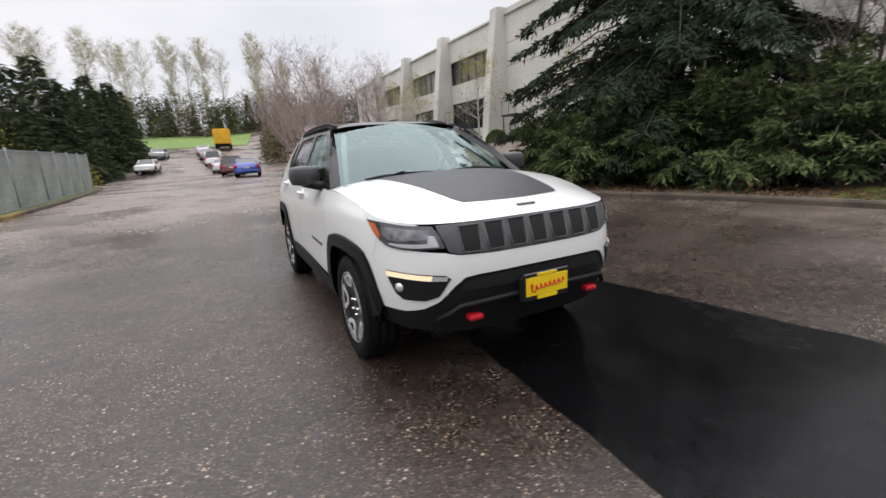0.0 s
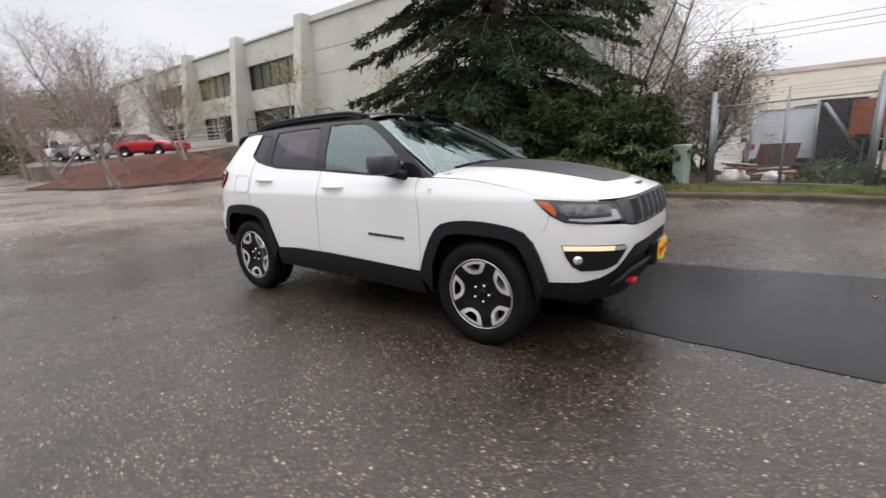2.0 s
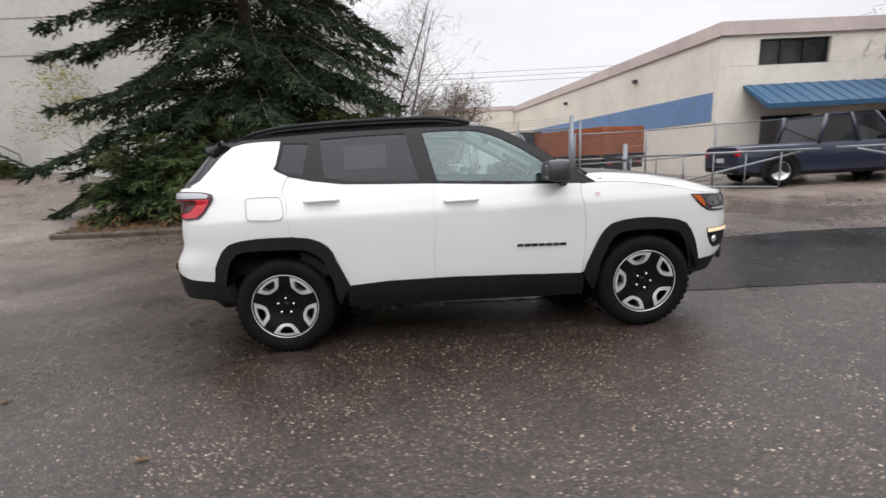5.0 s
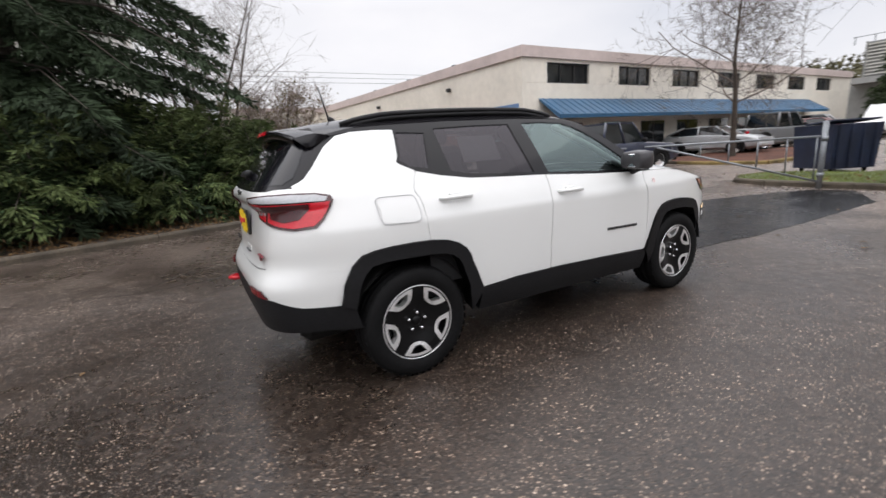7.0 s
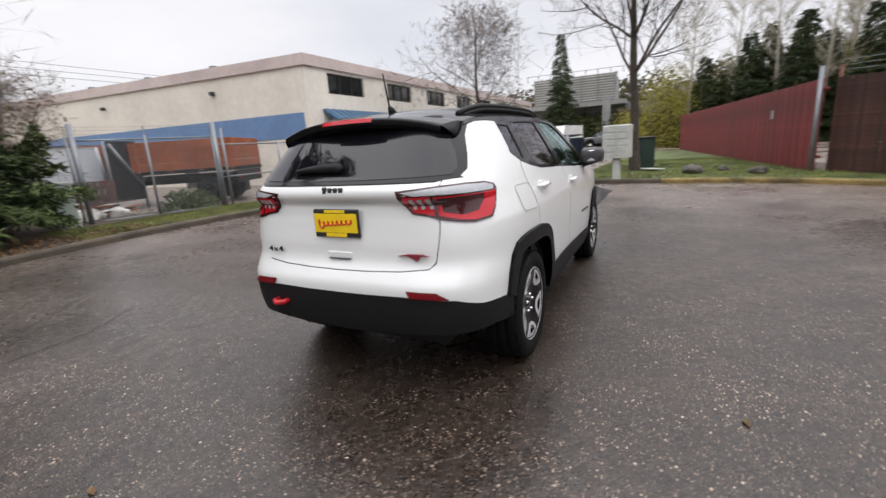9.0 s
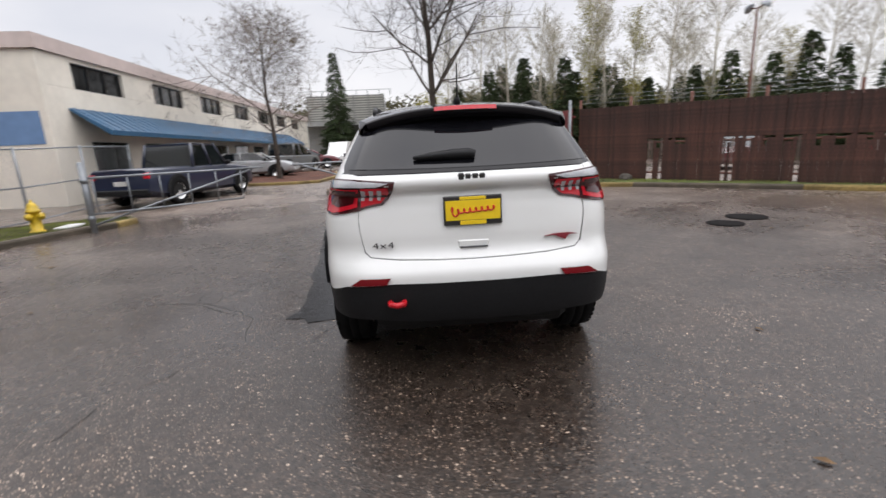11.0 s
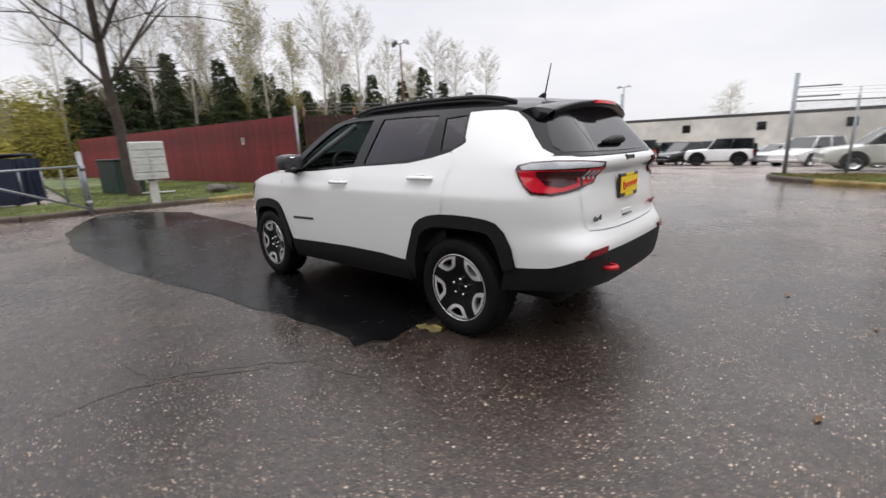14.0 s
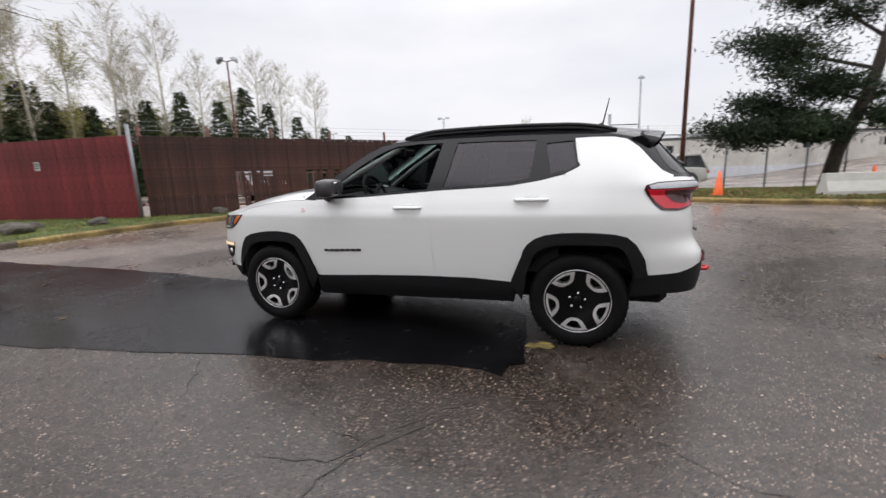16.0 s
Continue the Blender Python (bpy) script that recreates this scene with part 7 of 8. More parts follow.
    if kind == "pickup":
        bx0, bx1 = -L / 2 + .1, a0 - .08
        box("load_bed", ((bx0 + bx1) / 2, 0, 1.10), (bx1 - bx0, W * .82, .04), M_CLAD, t)
    if kind == "jeep":
        lathe("spare_wheel", [(R * .3, -.1), (R * .9, -.11), (R, -.06), (R, .08), (R * .85, .1), (.0001, .1)], M_TYRE, t, 20, Matrix.Translation((-L / 2 - .1, .05, 1.02)) @ Matrix.Rotation(radians(-90), 4, 'Y'))
    return t


WHITE, SILVER, GREYC, BLACKC, NAVY, MAROON = (.72, .72, .71), (.42, .43, .44), (.14, .145, .15), (.012, .012, .014), (.014, .02, .045), (.12, .02, .025)
UP = [(-26.5, 10.5), (-26.5, 14.2), (-34, 15.0), (-62, 15.0), (-62, 6.5), (-44, 6.2), (-33.5, 6.6), (-29, 8.2)]
sheet("upper_car_park", UP, 1.04, M_ASPHALT, "raised asphalt car park above the mulch bank", "car park", 2.0, skirt=1.4)
Z_UP = lambda x, y: height(x, y) + 1.04
for kind, x, y, hd, rgb, lab in [
    ("sedan", -30.2, 9.6, 22, (.42, .012, .02), "bright red sedan parked above the mulch bank"),
    ("suv", -35.0, 9.6, 20, SILVER, "silver car parked in the raised car park"),
    ("sedan", -39.3, 9.4, 20, WHITE, "white sedan parked in the raised car park"),
    ("sedan", -43.6, 9.4, 18, GREYC, "grey sedan parked in the raised car park"),
    ("suv", -48.0, 9.4, 18, WHITE, "white car parked in the raised car park"),
]:
    vehicle(kind, x, y, hd, rgb, lab, Z_UP(x, y), "cars in the raised car park")
for kind, x, y, hd, rgb, lab in [
    ("sedan", -34.6, .9, 174, (.012, .05, .30), "bright blue sedan parked along the street"),
    ("suv", -40.9, .1, 174, MAROON, "maroon car parked along the street"),
    ("sedan", -47.4, -.6, 174, SILVER, "silver sedan parked along the street"),
    ("suv", -54.2, -1.2, 174, WHITE, "white car parked along the street"),
    ("sedan", -61, -1.8, 174, GREYC, "grey sedan parked along the street"),
    ("sedan", -68, -2.2, 174, SILVER, "silver sedan parked along the street"),
    ("sedan", -51.5, -7.6, 356, WHITE, "white sedan parked across the street"),
    ("sedan", -66.5, -7.7, 356, SILVER, "silver sedan parked across the street"),
]:
    vehicle(kind, x, y, hd, rgb, lab, None, "cars along the street")
yt = thing("yellow_box_truck", "yellow box truck parked by the street", "truck", Matrix.Translation((-78, .6, height(-78, .6))) @ Matrix.Rotation(radians(175), 4, 'Z'))
M_YT = mat("yellow_truck_paint", (.62, .33, .01), .5, grain=3, grain_amt=.06, stain=1, stain_amt=.12)
box("cargo_box", (-1.0, 0, 1.9), (4.6, 2.3, 2.3), M_YT, yt, .04)
box("cab", (2.2, 0, 1.3), (1.7, 2.1, 1.7), M_YT, yt, .2)
box("cab_glass", (2.95, 0, 1.7), (.3, 1.9, .6), M_DARKGLASS, yt, .05)
box("chassis", (0, 0, .6), (6, 1.6, .3), M_DARK, yt, .03)
for xx in (-2.2, 2.2):
    for sg in (-1, 1):
        lathe("wheel", [(.0001, -.15), (.44, -.15), (.46, 0), (.44, .15), (.0001, .15)], M_TYRE, yt, 18, Matrix.Translation((xx, sg * .95, .46)) @ Matrix.Rotation(radians(90), 4, 'X'))

vehicle("pickup", 11.5, 8.35, -8, NAVY, "dark navy pickup truck parked before the office building")
vehicle("van", 3.0, 17.2, 92, (.58, .60, .63), "silver panel van parked behind the yard fence", panelled=True)
vehicle("van", 37.2, 6.9, 168, WHITE, "white panel van parked in the office car park", None, "cars at the office building", panelled=True)
for kind, x, y, hd, rgb, lab in [
    ("pickup", 25.0, 8.6, -12, GREYC, "dark grey pickup in the office car park"),
    ("sedan", 30.5, 8.6, -80, MAROON, "dark red sedan in the office car park"),
    ("suv", 35.0, 10.2, -80, SILVER, "silver car in the office car park"),
    ("sedan", 21.0, 9.4, -85, SILVER, "silver sedan in the office car park"),
    ("sedan", 43.0, 4.0, 100, GREYC, "grey sedan in the office car park"),
]:
    vehicle(kind, x, y, hd, rgb, lab, None, "cars at the office building")
for kind, x, y, hd, rgb, lab in [
    ("jeep", 3.7, -32.6, 9, WHITE, "white two-door off-roader with black top in the car lot"),
    ("jeep", 9.2, -30.5, 20, (.46, .015, .02), "red off-roader with black top in the car lot"),
    ("suv", 6.3, -34.6, 60, BLACKC, "black car in the car lot"),
    ("sedan", 0.6, -35.5, 70, SILVER, "silver sedan in the car lot"),
    ("suv", -4.4, -21.9, 12, (.52, .52, .47), "pale silver sport utility car behind the lot fence"),
    ("suv", -1.2, -31.0, 65, WHITE, "white car in the car lot"),
    ("sedan", -5.2, -28.5, 15, SILVER, "silver sedan in the car lot"),
    ("suv", 13.2, -34.5, -20, GREYC, "dark grey car in the car lot"),
    ("sedan", 16.5, -31.0, -20, WHITE, "white sedan in the car lot"),
    ("jeep", 9.0, -37.5, 40, GREYC, "grey off-roader in the car lot"),
    ("sedan", 10.2, -17.5, 150, WHITE, "white sedan behind the slat fence"),
    ("sedan", 14.2, -13.5, 150, MAROON, "dark red sedan behind the slat fence"),
]:
    vehicle(kind, x, y, hd, rgb, lab, None, "cars in the car lot")

# stake-bed truck with orange boards
ot = thing("stake_truck", "parked stake-bed truck with orange-brown board sides", "truck", Matrix.Translation((5.9, 14.0, height(5.9, 14.0))) @ Matrix.Rotation(radians(118), 4, 'Z'))
M_OB = mat("orange_brown_boards", (.30, .085, .03), .65, grain=8, grain_amt=.2, stain=1.2, stain_amt=.25, rand=.12)
for sg in (-1, 1):
    for k in range(4):
        box("side_board", (0, sg * 1.12, 1.30 + .235 * k), (5.2, .04, .225), M_OB, ot, .006)
    for k in range(6):
        box("stake", (-2.55 + 1.02 * k, sg * 1.155, 1.62), (.07, .035, 1.02), M_OB, ot, .005)
for k in range(4):
    box("tail_board", (-2.62, 0, 1.30 + .235 * k), (.04, 2.2, .225), M_OB, ot, .006)
    box("head_board", (2.62, 0, 1.30 + .235 * k), (.04, 2.2, .225), M_CLAD, ot, .006)
box("bed", (0, 0, 1.12), (5.3, 2.26, .12), M_CLAD, ot, .01)
box("chassis", (.2, 0, .85), (5.6, .9, .3), M_CLAD, ot, .02)
box("tail_panel", (-2.6, 0, .85), (.06, 2.1, .4), M_CLAD, ot, .01)
for sg in (-1, 1):
    box("tail_lamp", (-2.64, sg * .8, .85), (.04, .22, .1), M_REDLENS, ot, .01)
    box("mud_flap", (-2.1, sg * .85, .5), (.03, .5, .5), M_CLAD, ot)
box("cab", (3.3, 0, 1.45), (1.3, 2.0, 1.5), M_CLAD, ot, .12)
for xx in (-1.6, 3.1):
    for sg in (-1, 1):
        lathe("wheel", [(.0001, -.17), (.42, -.17), (.45, 0), (.42, .17), (.0001, .17)], M_TYRE, ot, 18, Matrix.Translation((xx, sg * .85, .45)) @ Matrix.Rotation(radians(90), 4, 'X'))
tl_ = thing("scrap_pile", "pile of timber and scrap behind the yard fence", "scrap", Matrix.Translation((2.4, 12.4, height(2.4, 12.4))))
rp_ = random.Random(6)
for k in range(16):
    box("plank", (rp_.uniform(-.6, .6), rp_.uniform(-.5, .5), .05 + .028 * k), (rp_.uniform(.8, 1.7), .14, .04), (M_OB, M_BARK, M_WHITEWALL, M_RUSTPOLE)[k % 4], tl_, .004,
        Matrix.Rotation(rp_.uniform(-1.2, 1.2), 4, 'Z') @ Matrix.Rotation(rp_.uniform(-.12, .12), 4, 'Y'))

# ---------------------------------------------------------------- fences, posts and gates
def link_mat(name, wire, density):
    """Woven wire: thin diagonal strands with open air between them."""
    m = bpy.data.materials.new(name)
    m.use_nodes = True
    n, l = m.node_tree.nodes, m.node_tree.links
    b = n["Principled BSDF"]
    b.inputs["Base Color"].default_value = (*wire, 1)
    b.inputs["Metallic"].default_value = 0.6
    b.inputs["Roughness"].default_value = 0.5
    tc = n.new("ShaderNodeTexCoord")
    sep = n.new("ShaderNodeSeparateXYZ")
    l.new(tc.outputs["Object"], sep.inputs[0])

    def op(kind, a, c=None):
        x = n.new("ShaderNodeMath")
        x.operation = kind
        for i, v in enumerate((a, c)):
            if v is None:
                continue
            if isinstance(v, (int, float)):
                x.inputs[i].default_value = v
            else:
                l.new(v, x.inputs[i])
        return x.outputs[0]
    strands = []
    for kind in ('ADD', 'SUBTRACT'):
        s = op('MULTIPLY', op(kind, sep.outputs["X"], sep.outputs["Z"]), 14.0)
        strands.append(op('LESS_THAN', op('FRACT', s), density))
    l.new(op('MAXIMUM', strands[0], strands[1]), b.inputs["Alpha"])
    return m


M_LINK = link_mat("chain_link_wire", (0.30, 0.31, 0.32), 0.09)
M_LINK_SLAT = mat("grey_green_fence_screen", (0.20, 0.22, 0.20), 0.7, grain=7, grain_amt=.25, stain=.7, stain_amt=.3)


def chain_fence(name, label, line, h, posts_every=2.6, screen=None, rails=(0.98, 0.05), barbed=True, base=None):
    """Galvanised posts, rails and woven wire along a line."""
    t = thing(name, label, "fence")
    for (x0, y0), (x1, y1) in zip(line, line[1:]):
        ln = math.hypot(x1 - x0, y1 - y0)
        n = max(1, round(ln / posts_every))
        pts = [(x0 + (x1 - x0) * k / n, y0 + (y1 - y0) * k / n) for k in range(n + 1)]
        for k, (x, y) in enumerate(pts):
            z = height(x, y)
            tube("post", [(x, y, z - .1), (x, y, z + h + .05)], .032, M_GALV, t, 8)
            if barbed:
                tube("barb_arm", [(x, y, z + h), (x, y, z + h + .28)], .012, M_GALV, t, 5)
        for (xa, ya), (xb, yb) in zip(pts, pts[1:]):
            za, zb = height(xa, ya), height(xb, yb)
            for f in rails:
                tube("rail", [(xa, ya, za + h * f), (xb, yb, zb + h * f)], .021, M_GALV, t, 6)
            d = math.hypot(xb - xa, yb - ya)
            ob = mesh_ob("screen" if screen else "wire_mesh", [(0, 0, .06), (d, 0, .06 + zb - za), (d, 0, h - .02 + zb - za), (0, 0, h - .02)], [(0, 1, 2, 3)], screen or M_LINK)
            ob.parent = t
            ob.matrix_local = Matrix.Translation((xa, ya, za)) @ Matrix.Rotation(math.atan2(yb - ya, xb - xa), 4, 'Z')
            if barbed:
                for w in (.1, .19, .27):
                    tube("barbed_wire", [(xa, ya, za + h + w), (xb, yb, zb + h + w - .01)], .004, M_GALV, t, 3)
    return t


chain_fence("chain_link_fence", "galvanised chain-link fence with barbed wire before the car lot", [(-1.85, -12.5), (-4.4, -13.7), (-10.2, -16.4), (-17.0, -19.5)], 2.1, 1.7)
chain_fence("yard_fence", "galvanised chain-link yard fence behind the grass strip", [(1.55, 11.0), (4.5, 9.85)], 2.1, 1.6)
chain_fence("yard_gate", "open chain-link sliding gate with galvanised pipe frame", [(4.7, 9.95), (11.8, 10.3)], 1.85, 2.4, rails=(1.0, .5, .04), barbed=False)
chain_fence("screened_fence", "chain-link fence with grey-green privacy screen along the street", [(-10.5, -8.75), (-13.8, -7.95), (-20.0, -7.9), (-31.3, -8.55)], 2.2, 2.6, M_LINK_SLAT, barbed=False)
tg = thing("gate_post", "tall thick galvanised gate post", "post", Matrix.Translation((4.55, 9.8, height(4.55, 9.8))))
tube("post", [(0, 0, -.1), (0, 0, 2.42)], .06, M_GALV, tg, 14)
lathe("post_cap", [(.0001, 2.47), (.04, 2.455), (.063, 2.42)], M_GALV, tg, 14)
tube("post", [(.28, .05, -.1), (.28, .05, 2.3)], .035, M_GALV, tg, 10)
tg = thing("fence_post", "single tall galvanised post at the grass edge", "post", Matrix.Translation((1.5, 10.6, height(1.5, 10.6))))
tube("post", [(0, 0, -.1), (0, 0, 2.4)], .06, M_GALV, tg, 12)
lathe("post_cap", [(.0001, 2.43), (.04, 2.42), (.063, 2.39)], M_GALV, tg, 12)
lp = thing("lot_gate_post", "galvanised gate post at the car lot entrance", "post", Matrix.Translation((-1.85, -12.35, height(-1.85, -12.35))))
tube("post", [(0, 0, -.1), (0, 0, 2.75)], .05, M_GALV, lp, 10)
tube("rail", [(0, 0, 2.4), (-.9, -.45, 2.4)], .022, M_GALV, lp, 6)
tube("rail", [(0, 0, 2.15), (-.9, -.45, 2.15)], .022, M_GALV, lp, 6)


def swing_gate(x, y, ang, length, h, label, low):
    """A barrier gate of welded pipe swung across the drive: long top rail, brace from the post's foot, uprights."""
    t = thing("barrier_gate", label, "gate", Matrix.Translation((x, y, height(x, y))) @ Matrix.Rotation(radians(ang), 4, 'Z'))
    tube("gate_post", [(0, 0, -.1), (0, 0, h + .3)], .055, M_GALV, t, 12)
    lathe("post_cap", [(.0001, h + .33), (.04, h + .32), (.058, h + .29)], M_GALV, t, 12)
    for zz in (.3, h - .05):
        lathe("hinge", [(.0001, zz + .05), (.07, zz + .05), (.07, zz - .05), (.0001, zz - .05)], M_GALV, t, 12)
    tube("gate_rail", [(.06, 0, h), (length, 0, h)], .024, M_GALV, t, 8)
    tube("gate_brace", [(.06, .03, .16), (length * .93, .03, h - .03)], .024, M_GALV, t, 8)
    if low:
        tube("gate_rail", [(.06, 0, .38), (length * .84, 0, .38)], .02, M_GALV, t, 8)
    for k in range(6):
        xx = .14 + (length * .84 - .14) * k / 5
        tube("gate_upright", [(xx, 0, .38 if low else .16 + (h - .19) * xx / (length * .93)), (xx, 0, h)], .016, M_GALV, t, 8)
    return t


swing_gate(4.95, 7.05, -46, 3.75, 1.12, "galvanised pipe barrier gate across the drive beside the hydrant", True)
swing_gate(9.95, 1.1, 143, 3.8, 1.15, "galvanised pipe barrier gate across the drive beside the skip", False)

# ---- rust-brown slat fence: slats singly, some missing, a few pale
rf = thing("rusty_slat_fence", "tall rust-brown slatted fence with missing slats and barbed wire", "fence")
r0, r1 = Vector((10.95, -5.35, 0)), Vector((3.85, -10.72, 0))
rl = (r1 - r0).length
rd = (r1 - r0) / rl
ra = math.atan2(rd.y, rd.x)
rs = random.Random(17)
sm = []
for k in range(3):
    bm = bmesh.new()
    add_box(bm, (0, 0, 1.22), (.088, .012, 2.36), .003)
    me = bpy.data.meshes.new("slat")
    bm.to_mesh(me)
    bm.free()
    me.materials.append(M_RUST)
    sm.append(me)
def slat_piece(z0, z1):
    b = bmesh.new()
    add_box(b, (0, 0, (z0 + z1) / 2), (.088, .012, z1 - z0), .003)
    me = bpy.data.meshes.new("slat")
    b.to_mesh(me)
    b.free()
    me.materials.append(M_RUST)
    return me


half_me = slat_piece(1.36, 2.40)
low_pieces = [slat_piece(.04, h) for h in (1.355, 1.30, 1.18, 1.05, 1.345)]
pale_bm = bmesh.new()
add_box(pale_bm, (0, 0, .95), (.05, .014, .75), .003)
pale_me = bpy.data.meshes.new("pale_slat")
pale_bm.to_mesh(pale_me)
pale_bm.free()
pale_me.materials.append(mat("bleached_slat", (0.12, 0.085, 0.07), .8, grain=8, grain_amt=.3, rand=.4))
n_s = int(rl / .0895)
for k in range(n_s):
    p = r0 + rd * (k + .5) * .0895
    z = height(p.x, p.y) + .05
    s = k * .0895
    worn = (2.3 < s < 3.5) or s > 4.4
    m = Matrix.Translation((p.x, p.y, z + rs.uniform(-.006, .006))) @ Matrix.Rotation(ra + rs.uniform(-.05, .05), 4, 'Z') @ Matrix.Rotation(rs.uniform(-.006, .006), 4, 'Y') @ Matrix.Diagonal((1, 1, 1 - .143 * s / rl, 1))
    if worn:
        # upper half still there, lower half broken, bleached or gone
        shared("slat", half_me, rf, m)
        q = rs.random()
        if q < .955:
            shared("slat", rs.choice(low_pieces), rf, m)
        elif q < .985:
            shared("slat", pale_me, rf, m)
    else:
        shared("slat", sm[k % 3], rf, m)
nv = Vector((-rd.y, rd.x, 0))
bm = bmesh.new()
quad = [bm.verts.new(p) for p in ((r0.x + nv.x * .02, r0.y + nv.y * .02, 1.4), (r1.x + nv.x * .02, r1.y + nv.y * .02, 1.2), (r1.x + nv.x * .02, r1.y + nv.y * .02, 2.03), (r0.x + nv.x * .02, r0.y + nv.y * .02, 2.38))]
bm.faces.new(quad)
part("backing_mesh", bm, M_RUST, rf)
for zz in (.35, 1.3, 2.25):
    a, b = r0 + nv * .05, r1 + nv * .05
    tube("fence_rail", [(a.x, a.y, zz), (b.x, b.y, zz * .857)], .03, M_RUSTPOLE, rf, 6)
for k in range(6):
    p = r0 + rd * (rl * k / 5) + nv * .1
    z = height(p.x, p.y)
    tube("fence_post", [(p.x, p.y, z - .1), (p.x, p.y, z + 2.75 * (1 - .143 * k / 5))], .04, M_RUSTPOLE, rf, 8)
for w in (2.62, 2.74, 2.86):
    a, b = r0 + nv * .1, r1 + nv * .1
    tube("barbed_wire", [(a.x, a.y, w), ((a.x + b.x) / 2, (a.y + b.y) / 2, w * .93 - .03), (b.x, b.y, w * .857)], .004, M_GALV, rf, 3)
# see-through end leaf of the slat fence
leaf = thing("slat_gate", "rust-brown slatted gate leaf, half see-through, beside the slat fence", "gate")
l0, l1 = r1 + rd * .06, Vector((2.55, -11.72, 0))
n_bar = 21
for k in range(n_bar):
    p = l0.lerp(l1, k / n_bar)
    z = height(p.x, p.y)
    tube("gate_bar", [(p.x, p.y, z + .08), (p.x, p.y, z + 2.1)], .024, M_RUST, leaf, 4)
    if k:
        q = l0.lerp(l1, (k + .5) / n_bar) - nv * .012
        tube("gate_bar", [(q.x, q.y, z + 1.42), (q.x, q.y, z + 2.1)], .04, M_RUST, leaf, 4)
for zz, mm, rr in ((.2, M_RUSTPOLE, .025), (1.4, M_GALV, .02), (2.08, M_RUSTPOLE, .025)):
    tube("gate_rail", [(l0.x, l0.y, zz), (l1.x, l1.y, zz)], rr, mm, leaf, 6)
gp = thing("leaf_post", "galvanised post with a red-white strip beside the slat gate", "post", Matrix.Translation((2.5, -11.78, height(2.5, -11.78))))
tube("post", [(0, 0, -.2), (0, 0, 2.6)], .04, M_GALV, gp, 10)
lathe("post_cap", [(.0001, 2.63), (.03, 2.62), (.044, 2.59)], M_GALV, gp, 10)
for k in range(4):
    box("reflector_strip", (0, .045, 1.05 + .15 * k), (.05, .008, .148), M_REDLENS if k % 2 else M_WHITEWALL, gp, .002)

# ---- barn-red board fence
bf = thing("red_board_fence", "tall barn-red board fence behind the lawn", "fence")
bm = bmesh.new()
add_box(bm, (0, 0, 1.17), (.237, .02, 2.34), .004)
bme = bpy.data.meshes.new("board")
bm.to_mesh(bme)
bm.free()
bme.materials.append(M_REDFENCE)
pts = dense([(10.9, -5.1), (17.0, -4.35), (33.0, -2.4)], .24)
for k, ((x0, y0), (x1, y1)) in enumerate(zip(pts, pts[1:])):
    a = math.atan2(y1 - y0, x1 - x0)
    shared("board", bme, bf, Matrix.Translation(((x0 + x1) / 2, (y0 + y1) / 2 + (.006 if k % 2 else 0), height(x0, y0) + .12)) @ Matrix.Rotation(a, 4, 'Z'))
for zz in (.5, 2.2):
    tube("fence_rail", [(10.9, -5.18, zz), (17, -4.43, zz), (33, -2.48, zz)], .04, M_REDFENCE, bf, 6)
tube("fence_post", [(10.85, -5.0, 0), (10.85, -5.0, 2.75)], .05, M_GALV, bf, 8)
sgn = thing("fence_sign", "small white sign on the red fence", "sign", Matrix.Translation((14.35, -4.64, 1.72)) @ Matrix.Rotation(math.atan2(.75, 6.1), 4, 'Z'))
box("sign_plate", (0, 0, 0), (.2, .012, .26), M_WHITEWALL, sgn, .003)
for k in range(3):
    box("sign_bar", (0, .009, .07 - .06 * k), (.13, .004, .022), M_BADGE, sgn)

# ---------------------------------------------------------------- street furniture
M_HYDRANT = mat("yellow_hydrant_paint", (0.62, 0.42, 0.02), .45, grain=12, grain_amt=.12, stain=3, stain_amt=.25)
hy = thing("fire_hydrant", "yellow fire hydrant standing in the grass", "hydrant", pose(4.75, 8.0, height(4.75, 8.0) + .1))
lathe("barrel", [(.13, 0), (.13, .04), (.095, .05), (.09, .40), (.125, .41), (.125, .45), (.10, .46), (.085, .54), (.05, .60), (.0001, .62)], M_HYDRANT, hy, 20, cap=True)
lathe("operating_nut", [(.022, .60), (.022, .66), (.0001, .665)], M_HYDRANT, hy, 6)
for a in (0, 180, 270):
    m = Matrix.Rotation(radians(a), 4, 'Z') @ Matrix.Translation((.08, 0, .33)) @ Matrix.Rotation(radians(90), 4, 'Y')
    lathe("outlet_cap", [(.055, 0), (.055, .05), (.066, .055), (.066, .085), (.02, .09), (.02, .11), (.0001, .11)], M_HYDRANT, hy, 14, m)
pad = thing("concrete_pad", "pale flat concrete pad beside the hydrant", "concrete pad", pose(5.25, 7.75, height(5, 7.8) + .105, rz=12))
box("slab", (0, 0, .02), (.62, .3, .05), M_WHITEWALL, pad, .012)
ub = thing("utility_box", "pale grey-green utility pedestal in the grass", "utility box", pose(.9, 10.15, height(.9, 10.15) + .08, rz=-20))
box("cabinet", (0, 0, .5), (.34, .28, 1.0), mat("pale_green_cabinet", (0.36, 0.42, 0.36), .55, grain=8, grain_amt=.08, stain=2, stain_amt=.15), ub, .02)
box("lid", (0, 0, 1.03), (.37, .31, .07), M_WHITEWALL, ub, .015)
box("label_plate", (-.02, -.146, .72), (.12, .008, .16), M_GREY, ub)
M_BOX = mat("pale_grey_mailbox", (0.48, 0.49, 0.45), .5, grain=8, grain_amt=.06, stain=2, stain_amt=.12)
